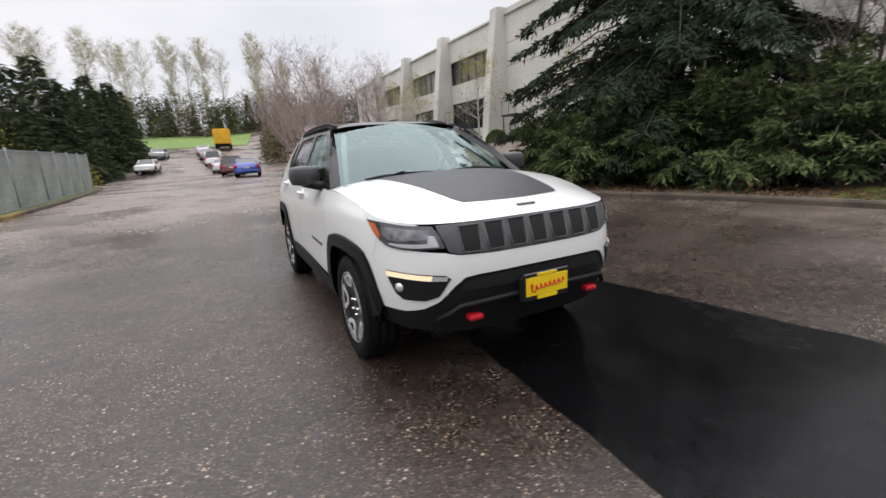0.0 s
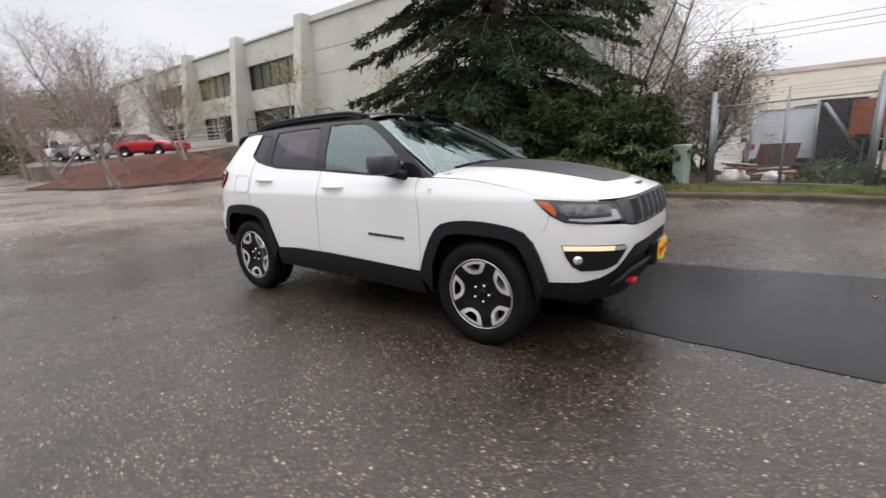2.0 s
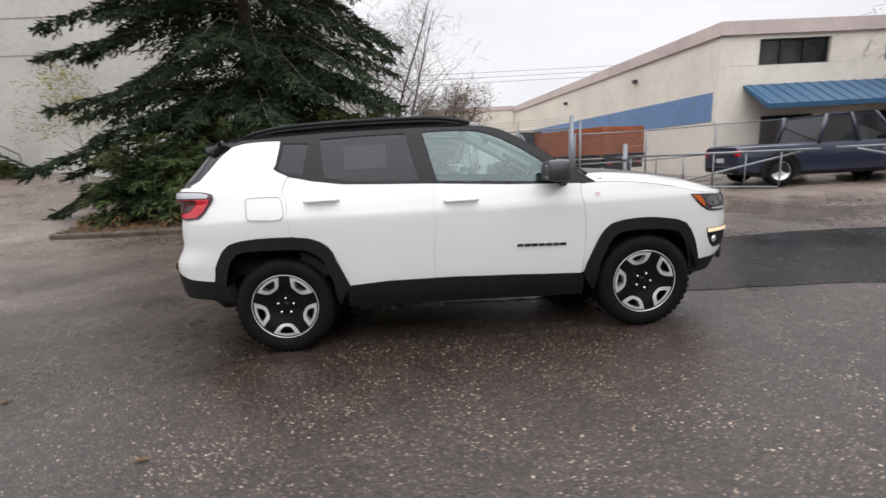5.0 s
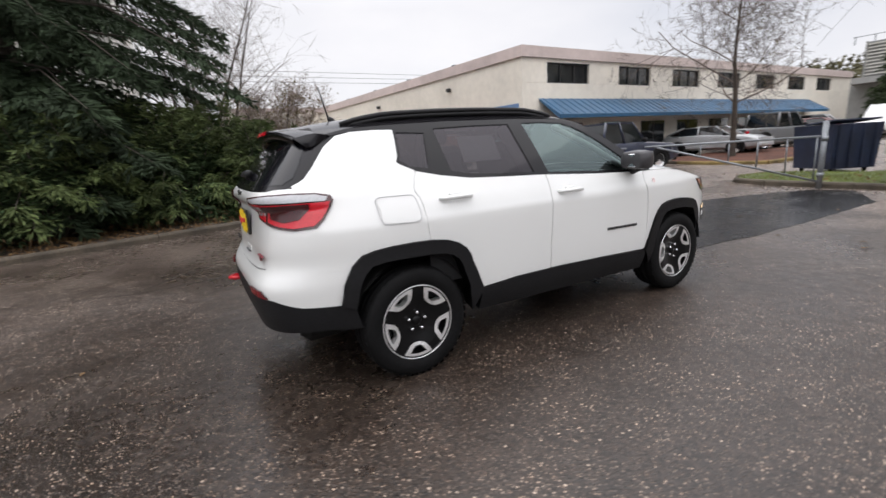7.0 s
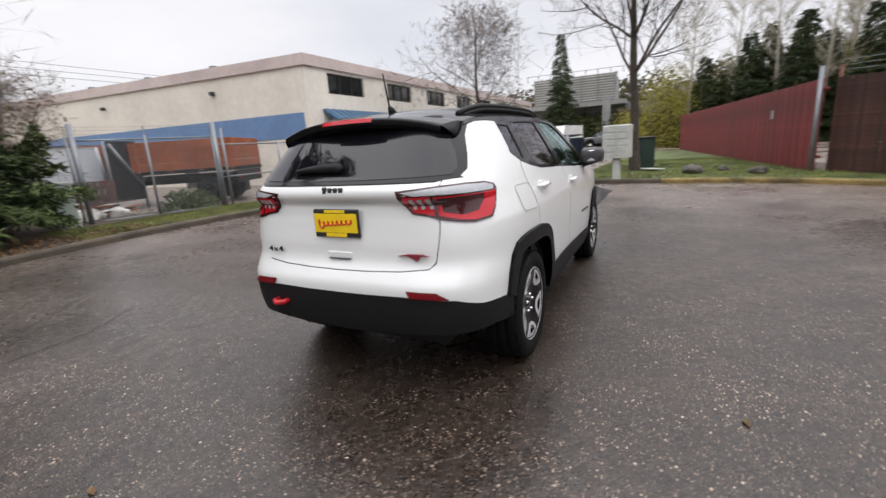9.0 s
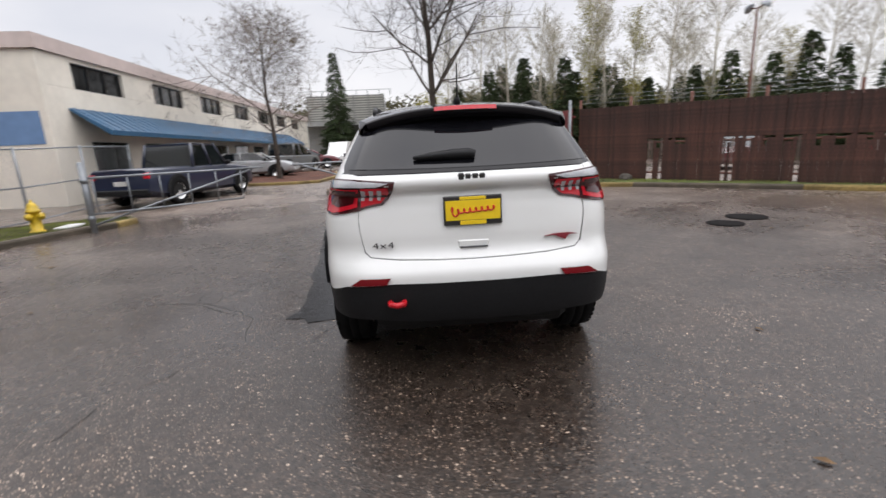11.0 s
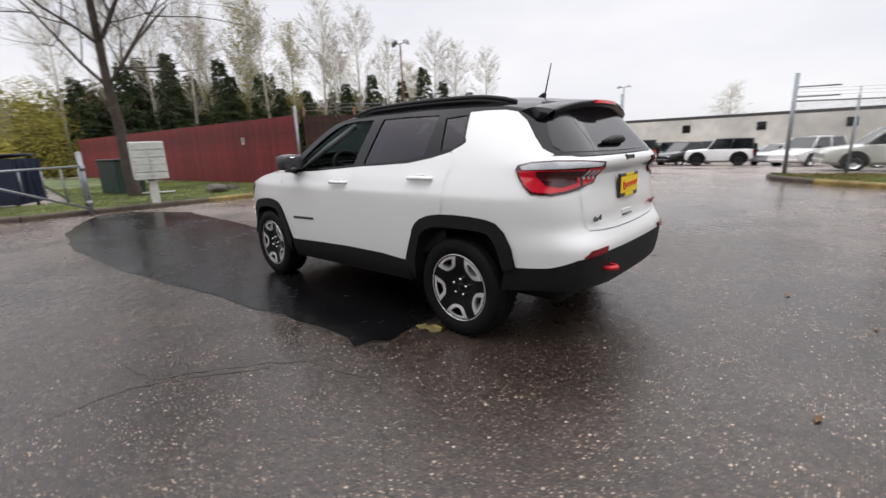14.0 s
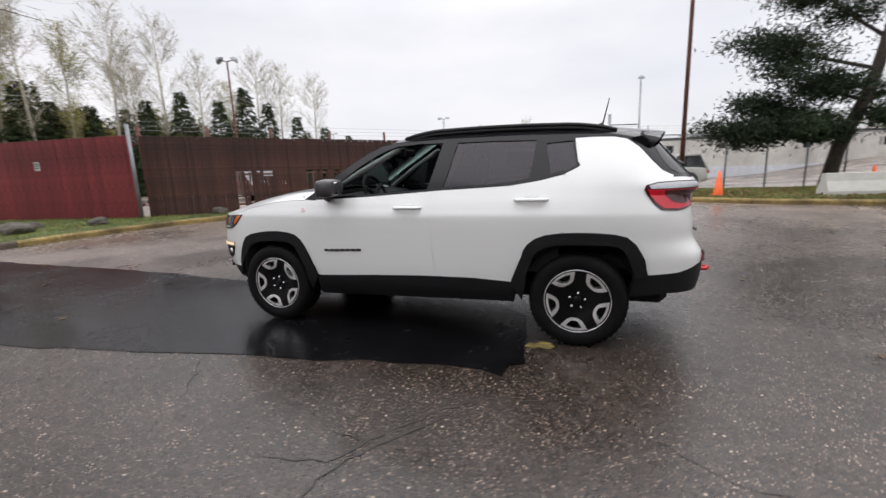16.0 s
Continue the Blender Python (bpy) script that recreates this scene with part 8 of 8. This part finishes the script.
mb = thing("cluster_mailbox", "pale grey cluster mailbox on a pedestal at the kerb", "mailbox", pose(10.1, -.3, height(10.1, -.3) + .08, rz=80))
box("pedestal", (0, .03, .32), (.2, .2, .64), M_BOX, mb, .02)
body = box("cabinet", (0, 0, 1.12), (.74, .42, .94), M_BOX, mb, .02)
for i in range(2):
    for j in range(5):
        d = box("door", (-.18 + .36 * i, -.225, .74 + .185 * j), (.335, .012, .168), M_BOX, body, .003)
        box("lock", (-.06 + .36 * i, -.233, .74 + .185 * j), (.02, .01, .02), M_GREY, d)
for i in range(2):
    for j in range(5):
        d = box("door", (-.18 + .36 * i, .225, .74 + .185 * j), (.335, .012, .168), M_BOX, body, .003)
        box("lock", (-.06 + .36 * i, .233, .74 + .185 * j), (.02, .01, .02), M_GREY, d)

M_SKIP = mat("navy_blue_skip_paint", (0.012, 0.018, 0.04), .5, grain=9, grain_amt=.2, stain=1.5, stain_amt=.35)
sk = thing("skip_bin", "dark navy steel rubbish skip with raised ribs", "skip", pose(14.2, 2.3, height(14.2, 2.3), rz=-30) @ Matrix.Diagonal((.70, .82, 1, 1)))
bm = bmesh.new()
q = [[bm.verts.new(p) for p in ((-s * w, -s * d, z), (s * w, -s * d, z), (s * w, s * d, z), (-s * w, s * d, z))] for s, w, d, z in ((.92, 1.0, .85, .12), (1, 1.0, .85, 1.35))]
bm.faces.new(q[0][::-1])
for k in range(4):
    bm.faces.new((q[0][k], q[0][(k + 1) % 4], q[1][(k + 1) % 4], q[1][k]))
part("hopper", bm, M_SKIP, sk)
for k in range(4):
    for sg in (-1, 1):
        box("rib", (-.72 + .48 * k, sg * .85, .75), (.07, .06, 1.15), M_SKIP, sk, .01)
box("lid", (0, -.3, 1.40), (2.04, 1.1, .05), M_SKIP, sk, .01, Matrix.Rotation(radians(-4), 4, 'X'))
for sx in (-.7, .7):
    for sy in (-.6, .6):
        lathe("castor", [(.0001, -.03), (.08, -.03), (.08, .03), (.0001, .03)], M_TYRE, sk, 12, Matrix.Translation((sx, sy, .08)) @ Matrix.Rotation(radians(90), 4, 'X'))
sk2 = thing("screened_bin", "dark green covered bin on the lawn", "bin", pose(15.2, -.7, height(15.2, -.7) + .1, rz=8))
box("bin_body", (0, 0, .55), (1.5, .8, 1.1), mat("dark_green_bin", (0.012, 0.03, 0.022), .6, grain=9, grain_amt=.2, stain=1.5, stain_amt=.3), sk2, .03)
box("bin_lid", (0, 0, 1.13), (1.56, .86, .06), mat("black_lid", (0.01, 0.012, 0.012), .5, grain=9, grain_amt=.2), sk2, .02)
wb = thing("white_board", "white flat board lying on the lawn", "board", pose(13.2, -1.1, height(13, -1) + .15, 3, 2, 30))
box("sheet", (0, 0, .02), (1.1, .5, .04), M_WHITEWALL, wb, .01)


def rock(x, y, s, seed):
    rnd = np.random.default_rng(seed)
    t = thing("rock", "rough grey-brown boulder on the lawn", "rock", pose(x, y, height(x, y) + .1, rz=rnd.uniform(0, 360)), "boulders on the lawn")
    bm = bmesh.new()
    bmesh.ops.create_icosphere(bm, subdivisions=3, radius=1)
    o = Vector(rnd.uniform(0, 50, 3))
    for v in bm.verts:
        v.co *= 1 + .32 * noise.noise(v.co * 1.1 + o) + .12 * noise.noise(v.co * 3 + o)
        v.co = Vector((v.co.x * s, v.co.y * s * .75, (v.co.z * .55 + .3) * s))
    part("stone", bm, mat("boulder_stone", (0.085, 0.075, 0.062), .9, grain=12, grain_amt=.35, stain=2, stain_amt=.3, bump=.6, bump_scale=15), t)


rock(11.3, -2.3, .36, 1)
rock(11.0, -3.9, .24, 2)
rock(12.4, -3.2, .2, 3)
rock(9.3, -6.3, .26, 4)

M_ORANGE = mat("orange_cone_plastic", (0.80, 0.12, 0.015), .5, grain=10, grain_amt=.08, stain=3, stain_amt=.15)
for cx, cy in ((-4.85, -10.75), (-9.9, -13.9)):
    cn = thing("traffic_cone", "orange traffic cone standing on the verge", "cone", pose(cx, cy, height(cx, cy) + .1))
    box("base", (0, 0, .018), (.36, .36, .036), M_ORANGE, cn, .01)
    lathe("cone_body", [(.135, .03), (.03, .70), (.0001, .70)], M_ORANGE, cn, 20)
pb = thing("concrete_barrier", "weathered pale concrete barrier on the verge", "barrier", pose(-8.6, -10.4, height(-8.6, -10.4) + .05, rz=8))
bm = bmesh.new()
prof = [(-.25, 0), (-.25, .16), (-.13, .42), (-.09, .62), (.09, .62), (.13, .42), (.25, .16), (.25, 0)]
q = [[bm.verts.new((xx, y, z)) for y, z in prof] for xx in (-1.5, 1.5)]
for k in range(8):
    bm.faces.new((q[0][k], q[1][k], q[1][(k + 1) % 8], q[0][(k + 1) % 8]))
bm.faces.new(q[0])
bm.faces.new(q[1][::-1])
part("block", bm, M_CONCRETE, pb)
wp = thing("marker_post", "short white marker post by the slat fence", "post", pose(4.2, -10.22, height(4.2, -10.22)))
tube("post", [(0, 0, 0), (0, 0, .97)], .06, M_WHITEWALL, wp, 10)
box("plate", (.06, .02, .88), (.04, .24, .2), M_WHITEWALL, wp, .01)


def lamp_pole(x, y, h, heads, label, material=M_GALV, r=.09):
    t = thing("lamp_post", label, "lamp post", Matrix.Translation((x, y, height(x, y))))
    tube("pole", [(0, 0, -.2), (0, 0, h)], [r, r * .6], material, t, 10)
    for a, tilt in heads:
        m = Matrix.Translation((0, 0, h)) @ Matrix.Rotation(radians(a), 4, 'Z')
        tube("arm", [tuple(m @ Vector((0, 0, 0))), tuple(m @ Vector((.35, 0, .08)))], .03, material, t, 6)
        lathe("lamp_head", [(.0001, .12), (.12, .10), (.24, -.06), (.25, -.1), (.0001, -.1)], M_GALV, t, 14, m @ Matrix.Translation((.45, 0, .12)) @ Matrix.Rotation(radians(tilt), 4, 'Y'))
    return t


lamp_pole(18.3, -16.9, 7.6, ((200, 40), (20, 50)), "twin floodlight on a brown pole behind the slat fence", M_RUSTPOLE, .075)
lamp_pole(-4.6, -34.5, 8.0, ((90, 20),), "slim lamp post in the car lot")
lamp_pole(14.0, -42.0, 7.2, ((0, 10), (180, 10)), "twin lamp post in the car lot")
lamp_pole(34.0, -52.0, 7.4, ((0, 10), (180, 10)), "twin lamp post in the car lot")
rp = thing("utility_pole", "tall rust-brown steel pole at the lot fence", "pole", Matrix.Translation((-4.15, -12.6, height(-4.15, -12.6))))
tube("pole", [(0, 0, -.2), (-.02, 0, 6.5), (-.15, 0, 14)], [.075, .06, .045], M_RUSTPOLE, rp, 10)
lathe("collar", [(.12, .0), (.12, .25), (.1, .27)], M_RUSTPOLE, rp, 12)
ow = thing("overhead_cables", "three overhead cables behind the trees", "cable")
for k in range(3):
    tube("cable", [(-30, 42, 9.6 + .5 * k), (2, 44, 8.9 + .5 * k), (30, 46, 9.4 + .5 * k)], .02, M_FRAME_DK, ow, 4)
dk = thing("parking_deck", "grey concrete parking deck with railings in the distance", "building")
dm = Matrix.Translation((50, 8.2, 0)) @ Matrix.Rotation(radians(92), 4, 'Z')
M_DECK = mat("grey_weathered_deck", (0.26, 0.26, 0.25), 0.85, grain=2, grain_amt=.1, stain=.3, stain_amt=.2)
box("deck_slab", (0, -3.5, 5.0), (11, 8, .5), M_DECK, dk, m=dm)
for j in range(9):
    box("rail_post", (-5.2 + 1.3 * j, .4, 8.3), (.07, .07, .7), M_GALV, dk, m=dm)
box("railing", (0, .4, 8.6), (10.6, .05, .05), M_GALV, dk, m=dm)
box("plant_room", (0, -3.2, 6.7), (8.8, 6.6, 2.8), M_DECK, dk, m=dm)
for j in range(10):
    box("louvre", (0, .17, 5.45 + .27 * j), (8.8, .14, .1), M_CONCRETE, dk, m=dm)
for j in range(6):
    box("louvre_post", (-4.4 + 1.76 * j, .26, 6.7), (.14, .1, 2.9), M_DECK, dk, m=dm)
for j in range(5):
    box("column", (-8 + 4 * j, 6, 2.6), (.7, .7, 5.2), M_DECK, dk, m=dm)
box("back_wall", (0, -2, 2.5), (18, .4, 5), M_DECK, dk, m=dm)

# drain covers and small things on the road
M_IRON = mat("dark_cast_iron", (0.010, 0.009, 0.009), 0.95, spec=0.08, grain=30, grain_amt=.3)
for x, y, r in ((2.0, -4.4, .23), (2.44, -5.07, .27)):
    dc = thing("drain_cover", "dark cast-iron drain cover set in the asphalt", "drain cover", pose(x, y, height(x, y) + .012))
    lathe("cover", [(r, -.02), (r, .004), (r * .93, .006), (.0001, .006)], M_IRON, dc, 24)
    lathe("ring", [(r * 1.12, -.02), (r * 1.12, .003), (r * 1.02, .003), (r * 1.02, -.02)], M_IRON, dc, 24)
M_YMARK = mat("worn_yellow_paint", (0.22, 0.17, 0.05), .7, grain=25, grain_amt=.6, stain=6, stain_amt=.5)
sheet("yellow_paint_mark", [(-1.14, .86), (-1.06, .84), (-1.02, .90), (-.98, .88), (-.95, .95), (-1.03, .98), (-1.05, .94), (-1.13, .97), (-1.17, .92)], .0035, M_YMARK, "worn yellow paint mark on the asphalt", "paint mark", .1, skirt=.004)
rl_ = random.Random(23)
bm = bmesh.new()
lv = [bm.verts.new(p) for p in ((0, -.045, .004), (.022, 0, .014), (0, .05, .006), (-.022, 0, .012))]
bm.faces.new(lv[:3])
bm.faces.new((lv[0], lv[2], lv[3]))
leaf_me = bpy.data.meshes.new("fallen_leaf")
bm.to_mesh(leaf_me)
bm.free()
leaf_me.materials.append(M_DEADLEAF)
for k in range(46):
    x, y = rl_.uniform(-7, 9), rl_.uniform(-7, 6.5)
    if abs(x) < 2.6 and abs(y) < 1.3:
        continue
    o = new("fallen_leaf", leaf_me)
    o.matrix_world = Matrix.Translation((x, y, .004)) @ Matrix.Rotation(rl_.uniform(0, 6.28), 4, 'Z') @ Matrix.Scale(rl_.uniform(.6, 1.2), 4)
    tagged(o, "small brown fallen leaf on the wet asphalt", "leaf", "fallen leaves on the road")


# cracks in the asphalt: thin ragged grooves filled dark
def crack(pts, w, seed):
    r = random.Random(seed)
    line = dense(pts, .07)
    line = [(x + r.uniform(-.02, .02), y + r.uniform(-.02, .02)) for x, y in line]
    V, F = [], []
    for i, (x, y) in enumerate(line):
        x1, y1 = line[min(i + 1, len(line) - 1)]
        x0, y0 = line[max(i - 1, 0)]
        d = math.hypot(x1 - x0, y1 - y0) or 1
        ww = w * r.uniform(.4, 1.3) * min(1, 4 * min(i, len(line) - 1 - i) / len(line) + .1)
        V += [(x - (y1 - y0) / d * ww, y + (x1 - x0) / d * ww, height(x, y) + .0025), (x + (y1 - y0) / d * ww, y - (x1 - x0) / d * ww, height(x, y) + .0025)]
    F = [(2 * i, 2 * i + 1, 2 * i + 3, 2 * i + 2) for i in range(len(line) - 1)]
    ob = mesh_ob("road_crack", V, F, M_CRACK)
    tagged(ob, "thin dark crack across the asphalt", "crack", kind="structure")


M_CRACK = mat("dark_wet_crack", (0.017, 0.015, 0.013), .5, grain=20, grain_amt=.3)
CRACKS = [
    # line, half width
    ([(.17, 2.58), (-.23, 2.5), (-.44, 2.17), (-.8, 1.75), (-1.07, 1.7), (-1.36, 1.6)], .006),
    ([(-1.04, 1.0), (-1.26, 1.08), (-1.46, 1.15)], .006),
    ([(-.78, 1.83), (-.58, 2.09), (-.41, 2.33), (-.26, 2.6), (-.3, 3.1)], .006),
    ([(1.4, 1.66), (1.14, 2.01), (.98, 2.25)], .005),
    ([(.1, 1.62), (.14, 1.85), (.17, 2.1)], .004),
    ([(.17, 2.1), (-.1, 2.25), (-.41, 2.33)], .004),
    ([(-1.6, 1.8), (-1.83, 2.0), (-2.02, 2.15), (-2.5, 2.2)], .004),
    ([(2.77, -4.76), (2.55, -4.95), (2.25, -5.2)], .014),
    ([(-11.2, 2.75), (-10.3, 3.1), (-9.5, 3.35)], .03),
    ([(2.4, -3.6), (4.6, -4.4), (6.5, -4.2)], .005),
    ([(-4.5, 2.8), (-5.2, 4.0), (-6.2, 5.6)], .007),
    ([(-14, -2), (-10, 1.5), (-6, 2.5)], .008),
    ([(-18, -4), (-13, -5.5), (-8, -5)], .008),
    ([(-3.93, 3.05), (-3.1, 2.75), (-2.2, 2.8), (-1.6, 3.2)], .012),
    ([(-3.1, 2.75), (-2.6, 3.4), (-2.1, 3.7)], .01),
    ([(3.4, -1.2), (4.4, -1.6), (5.2, -2.6)], .004),
]
for k, (c, w) in enumerate(CRACKS):
    crack(c, w, 200 + k)


# ---- entrance stairs at the concrete building
M_STEP = mat("dark_steel_tread", (.035, .035, .036), .6, grain=12, grain_amt=.2)
for sx, run in ((-22.4, 1), (-31.0, 1)):
    zt = 3.5
    z0 = height(sx + 4.6, 17.6)
    stt = thing("entrance_stair", "dark steel stair with open treads against the concrete building", "stair", group="stairs along the building")
    box("landing", (sx + .55, 17.7, zt - .06), (1.6, 1.2, .12), M_STEP, stt, .01)
    n = 9
    for k in range(n):
        f = (k + 1) / (n + 1)
        box("tread", (sx + 1.35 + 3.1 * f, 17.7, zt + (z0 - zt) * f), (.32, 1.1, .06), M_STEP, stt, .008)
    for yy in (17.12, 18.28):
        tube("stringer", [(sx + 1.3, yy, zt - .1), (sx + 4.6, yy, z0)], .05, M_STEP, stt, 6)
    tube("hand_rail", [(sx - .2, 17.12, zt + .95), (sx + 1.35, 17.12, zt + .95), (sx + 4.5, 17.12, z0 + .95)], .025, M_STEP, stt, 6)
    for px_, pz in ((sx - .2, zt), (sx + .6, zt), (sx + 1.35, zt), (sx + 2.9, (zt + z0) / 2), (sx + 4.5, z0)):
        tube("rail_post", [(px_, 17.12, pz - .05), (px_, 17.12, pz + .95)], .02, M_STEP, stt, 5)
    for px_ in (sx - .15, sx + 1.2):
        tube("leg", [(px_, 17.2, height(px_, 17.2) - .1), (px_, 17.2, zt - .1)], .05, M_STEP, stt, 6)


rmp = thing("entrance_ramp", "pale ramp wall with white pipe rails before the concrete building", "ramp")
box("ramp_wall", (-39.6, 16.6, 2.5), (11.2, .2, 1.3), M_CONCRETE, rmp, .01)
for k in range(9):
    tube("rail_post", [(-45 + 1.36 * k, 16.6, 3.1), (-45 + 1.36 * k, 16.6, 4.35)], .03, M_WHITEWALL, rmp, 5)
for zz in (3.45, 3.75, 4.05, 4.35):
    tube("ramp_rail", [(-45.1, 16.6, zz), (-34.0, 16.6, zz - .15)], .03, M_WHITEWALL, rmp, 5)


# ---- yard clutter behind the fence
lp = thing("leaning_panel", "dark brown slatted panel leaning in the yard", "panel", pose(2.8, 13.1, height(2.8, 13.1), rx=-22, rz=-30))
for k in range(8):
    box("slat", (-.49 + .14 * k, 0, .55), (.125, .03, 1.1), M_RUST, lp, .005)
for zz in (.2, .9):
    box("batten", (0, .03, zz), (1.1, .03, .08), M_BARK, lp, .004)
rg = thing("ramp_gate", "dark steel ramp gate with a pale diagonal brace beside the truck", "gate", pose(4.35, 14.1, height(4.35, 14.1), rz=12))
box("gate_panel", (0, 0, 1.25), (1.15, .05, 1.9), M_CLAD, rg, .01)
tube("brace", [(-.45, -.06, 2.1), (.45, -.06, .75)], .06, M_GALV, rg, 6)
for sx_ in (-.55, .55):
    tube("gate_upright", [(sx_, 0, 0), (sx_, 0, 2.2)], .04, M_GALV, rg, 6)
M_TARP = mat("dirty_white_tarp", (.55, .54, .5), .7, grain=6, grain_amt=.15, stain=2, stain_amt=.25)
random.Random(44)
for tx_, ty_, ts_ in ((2.0, 11.9, .38), (2.9, 12.1, .26)):
    bm = bmesh.new()
    bmesh.ops.create_icosphere(bm, subdivisions=3, radius=ts_)
    for v in bm.verts:
        v.co *= 1 + .28 * noise.noise(v.co * 4.2 + Vector((tx_, ty_, 0)))
        v.co.z = max(v.co.z * .7, -.12)
    tb_ = part("tarp_bundle", bm, M_TARP, None, smooth=True)
    tb_.location = (tx_, ty_, height(tx_, ty_) + .12)
    tagged(tb_, "crumpled dirty white tarpaulin bundle in the yard", "tarpaulin")
rnd = np.random.default_rng(321)
for tx_, ty_, ts_ in ((3.9, 10.7, .62), (4.5, 10.9, .5)):
    ys = thing("yard_shrub", "low dark green shrub behind the yard fence", "shrub", Matrix.Translation((tx_, ty_, height(tx_, ty_))))
    d = rnd.normal(size=(900, 3))
    d /= np.linalg.norm(d, axis=1, keepdims=True)
    d[:, 2] = np.abs(d[:, 2])
    V, F = sprays(d * ts_ * rnd.uniform(.5, 1.05, (900, 1)), d + rnd.normal(0, .6, d.shape), .12, .05, rnd)
    np_mesh("leaf_mass", V, F, M_SHRUB, ys)["kind"] = "stuff"
    tube("stem", [(0, 0, -.05), (0, 0, ts_ * .6)], .03, M_BARK, ys, 5)
# red mulch island under the car park tree
isl = [(15.9, 9.6), (15.8, 6.6), (16.3, 4.9), (19.5, 4.6), (23.6, 5.4), (24.4, 6.2), (23.8, 8.6), (20.0, 9.4)]
sheet("mulch_island", isl, .12, M_MULCH, "island of red bark mulch in the office car park", "mulch bed", .7, .05)
kerb(isl + [isl[0]], "kerb_island", ((0.05, 0.5),))
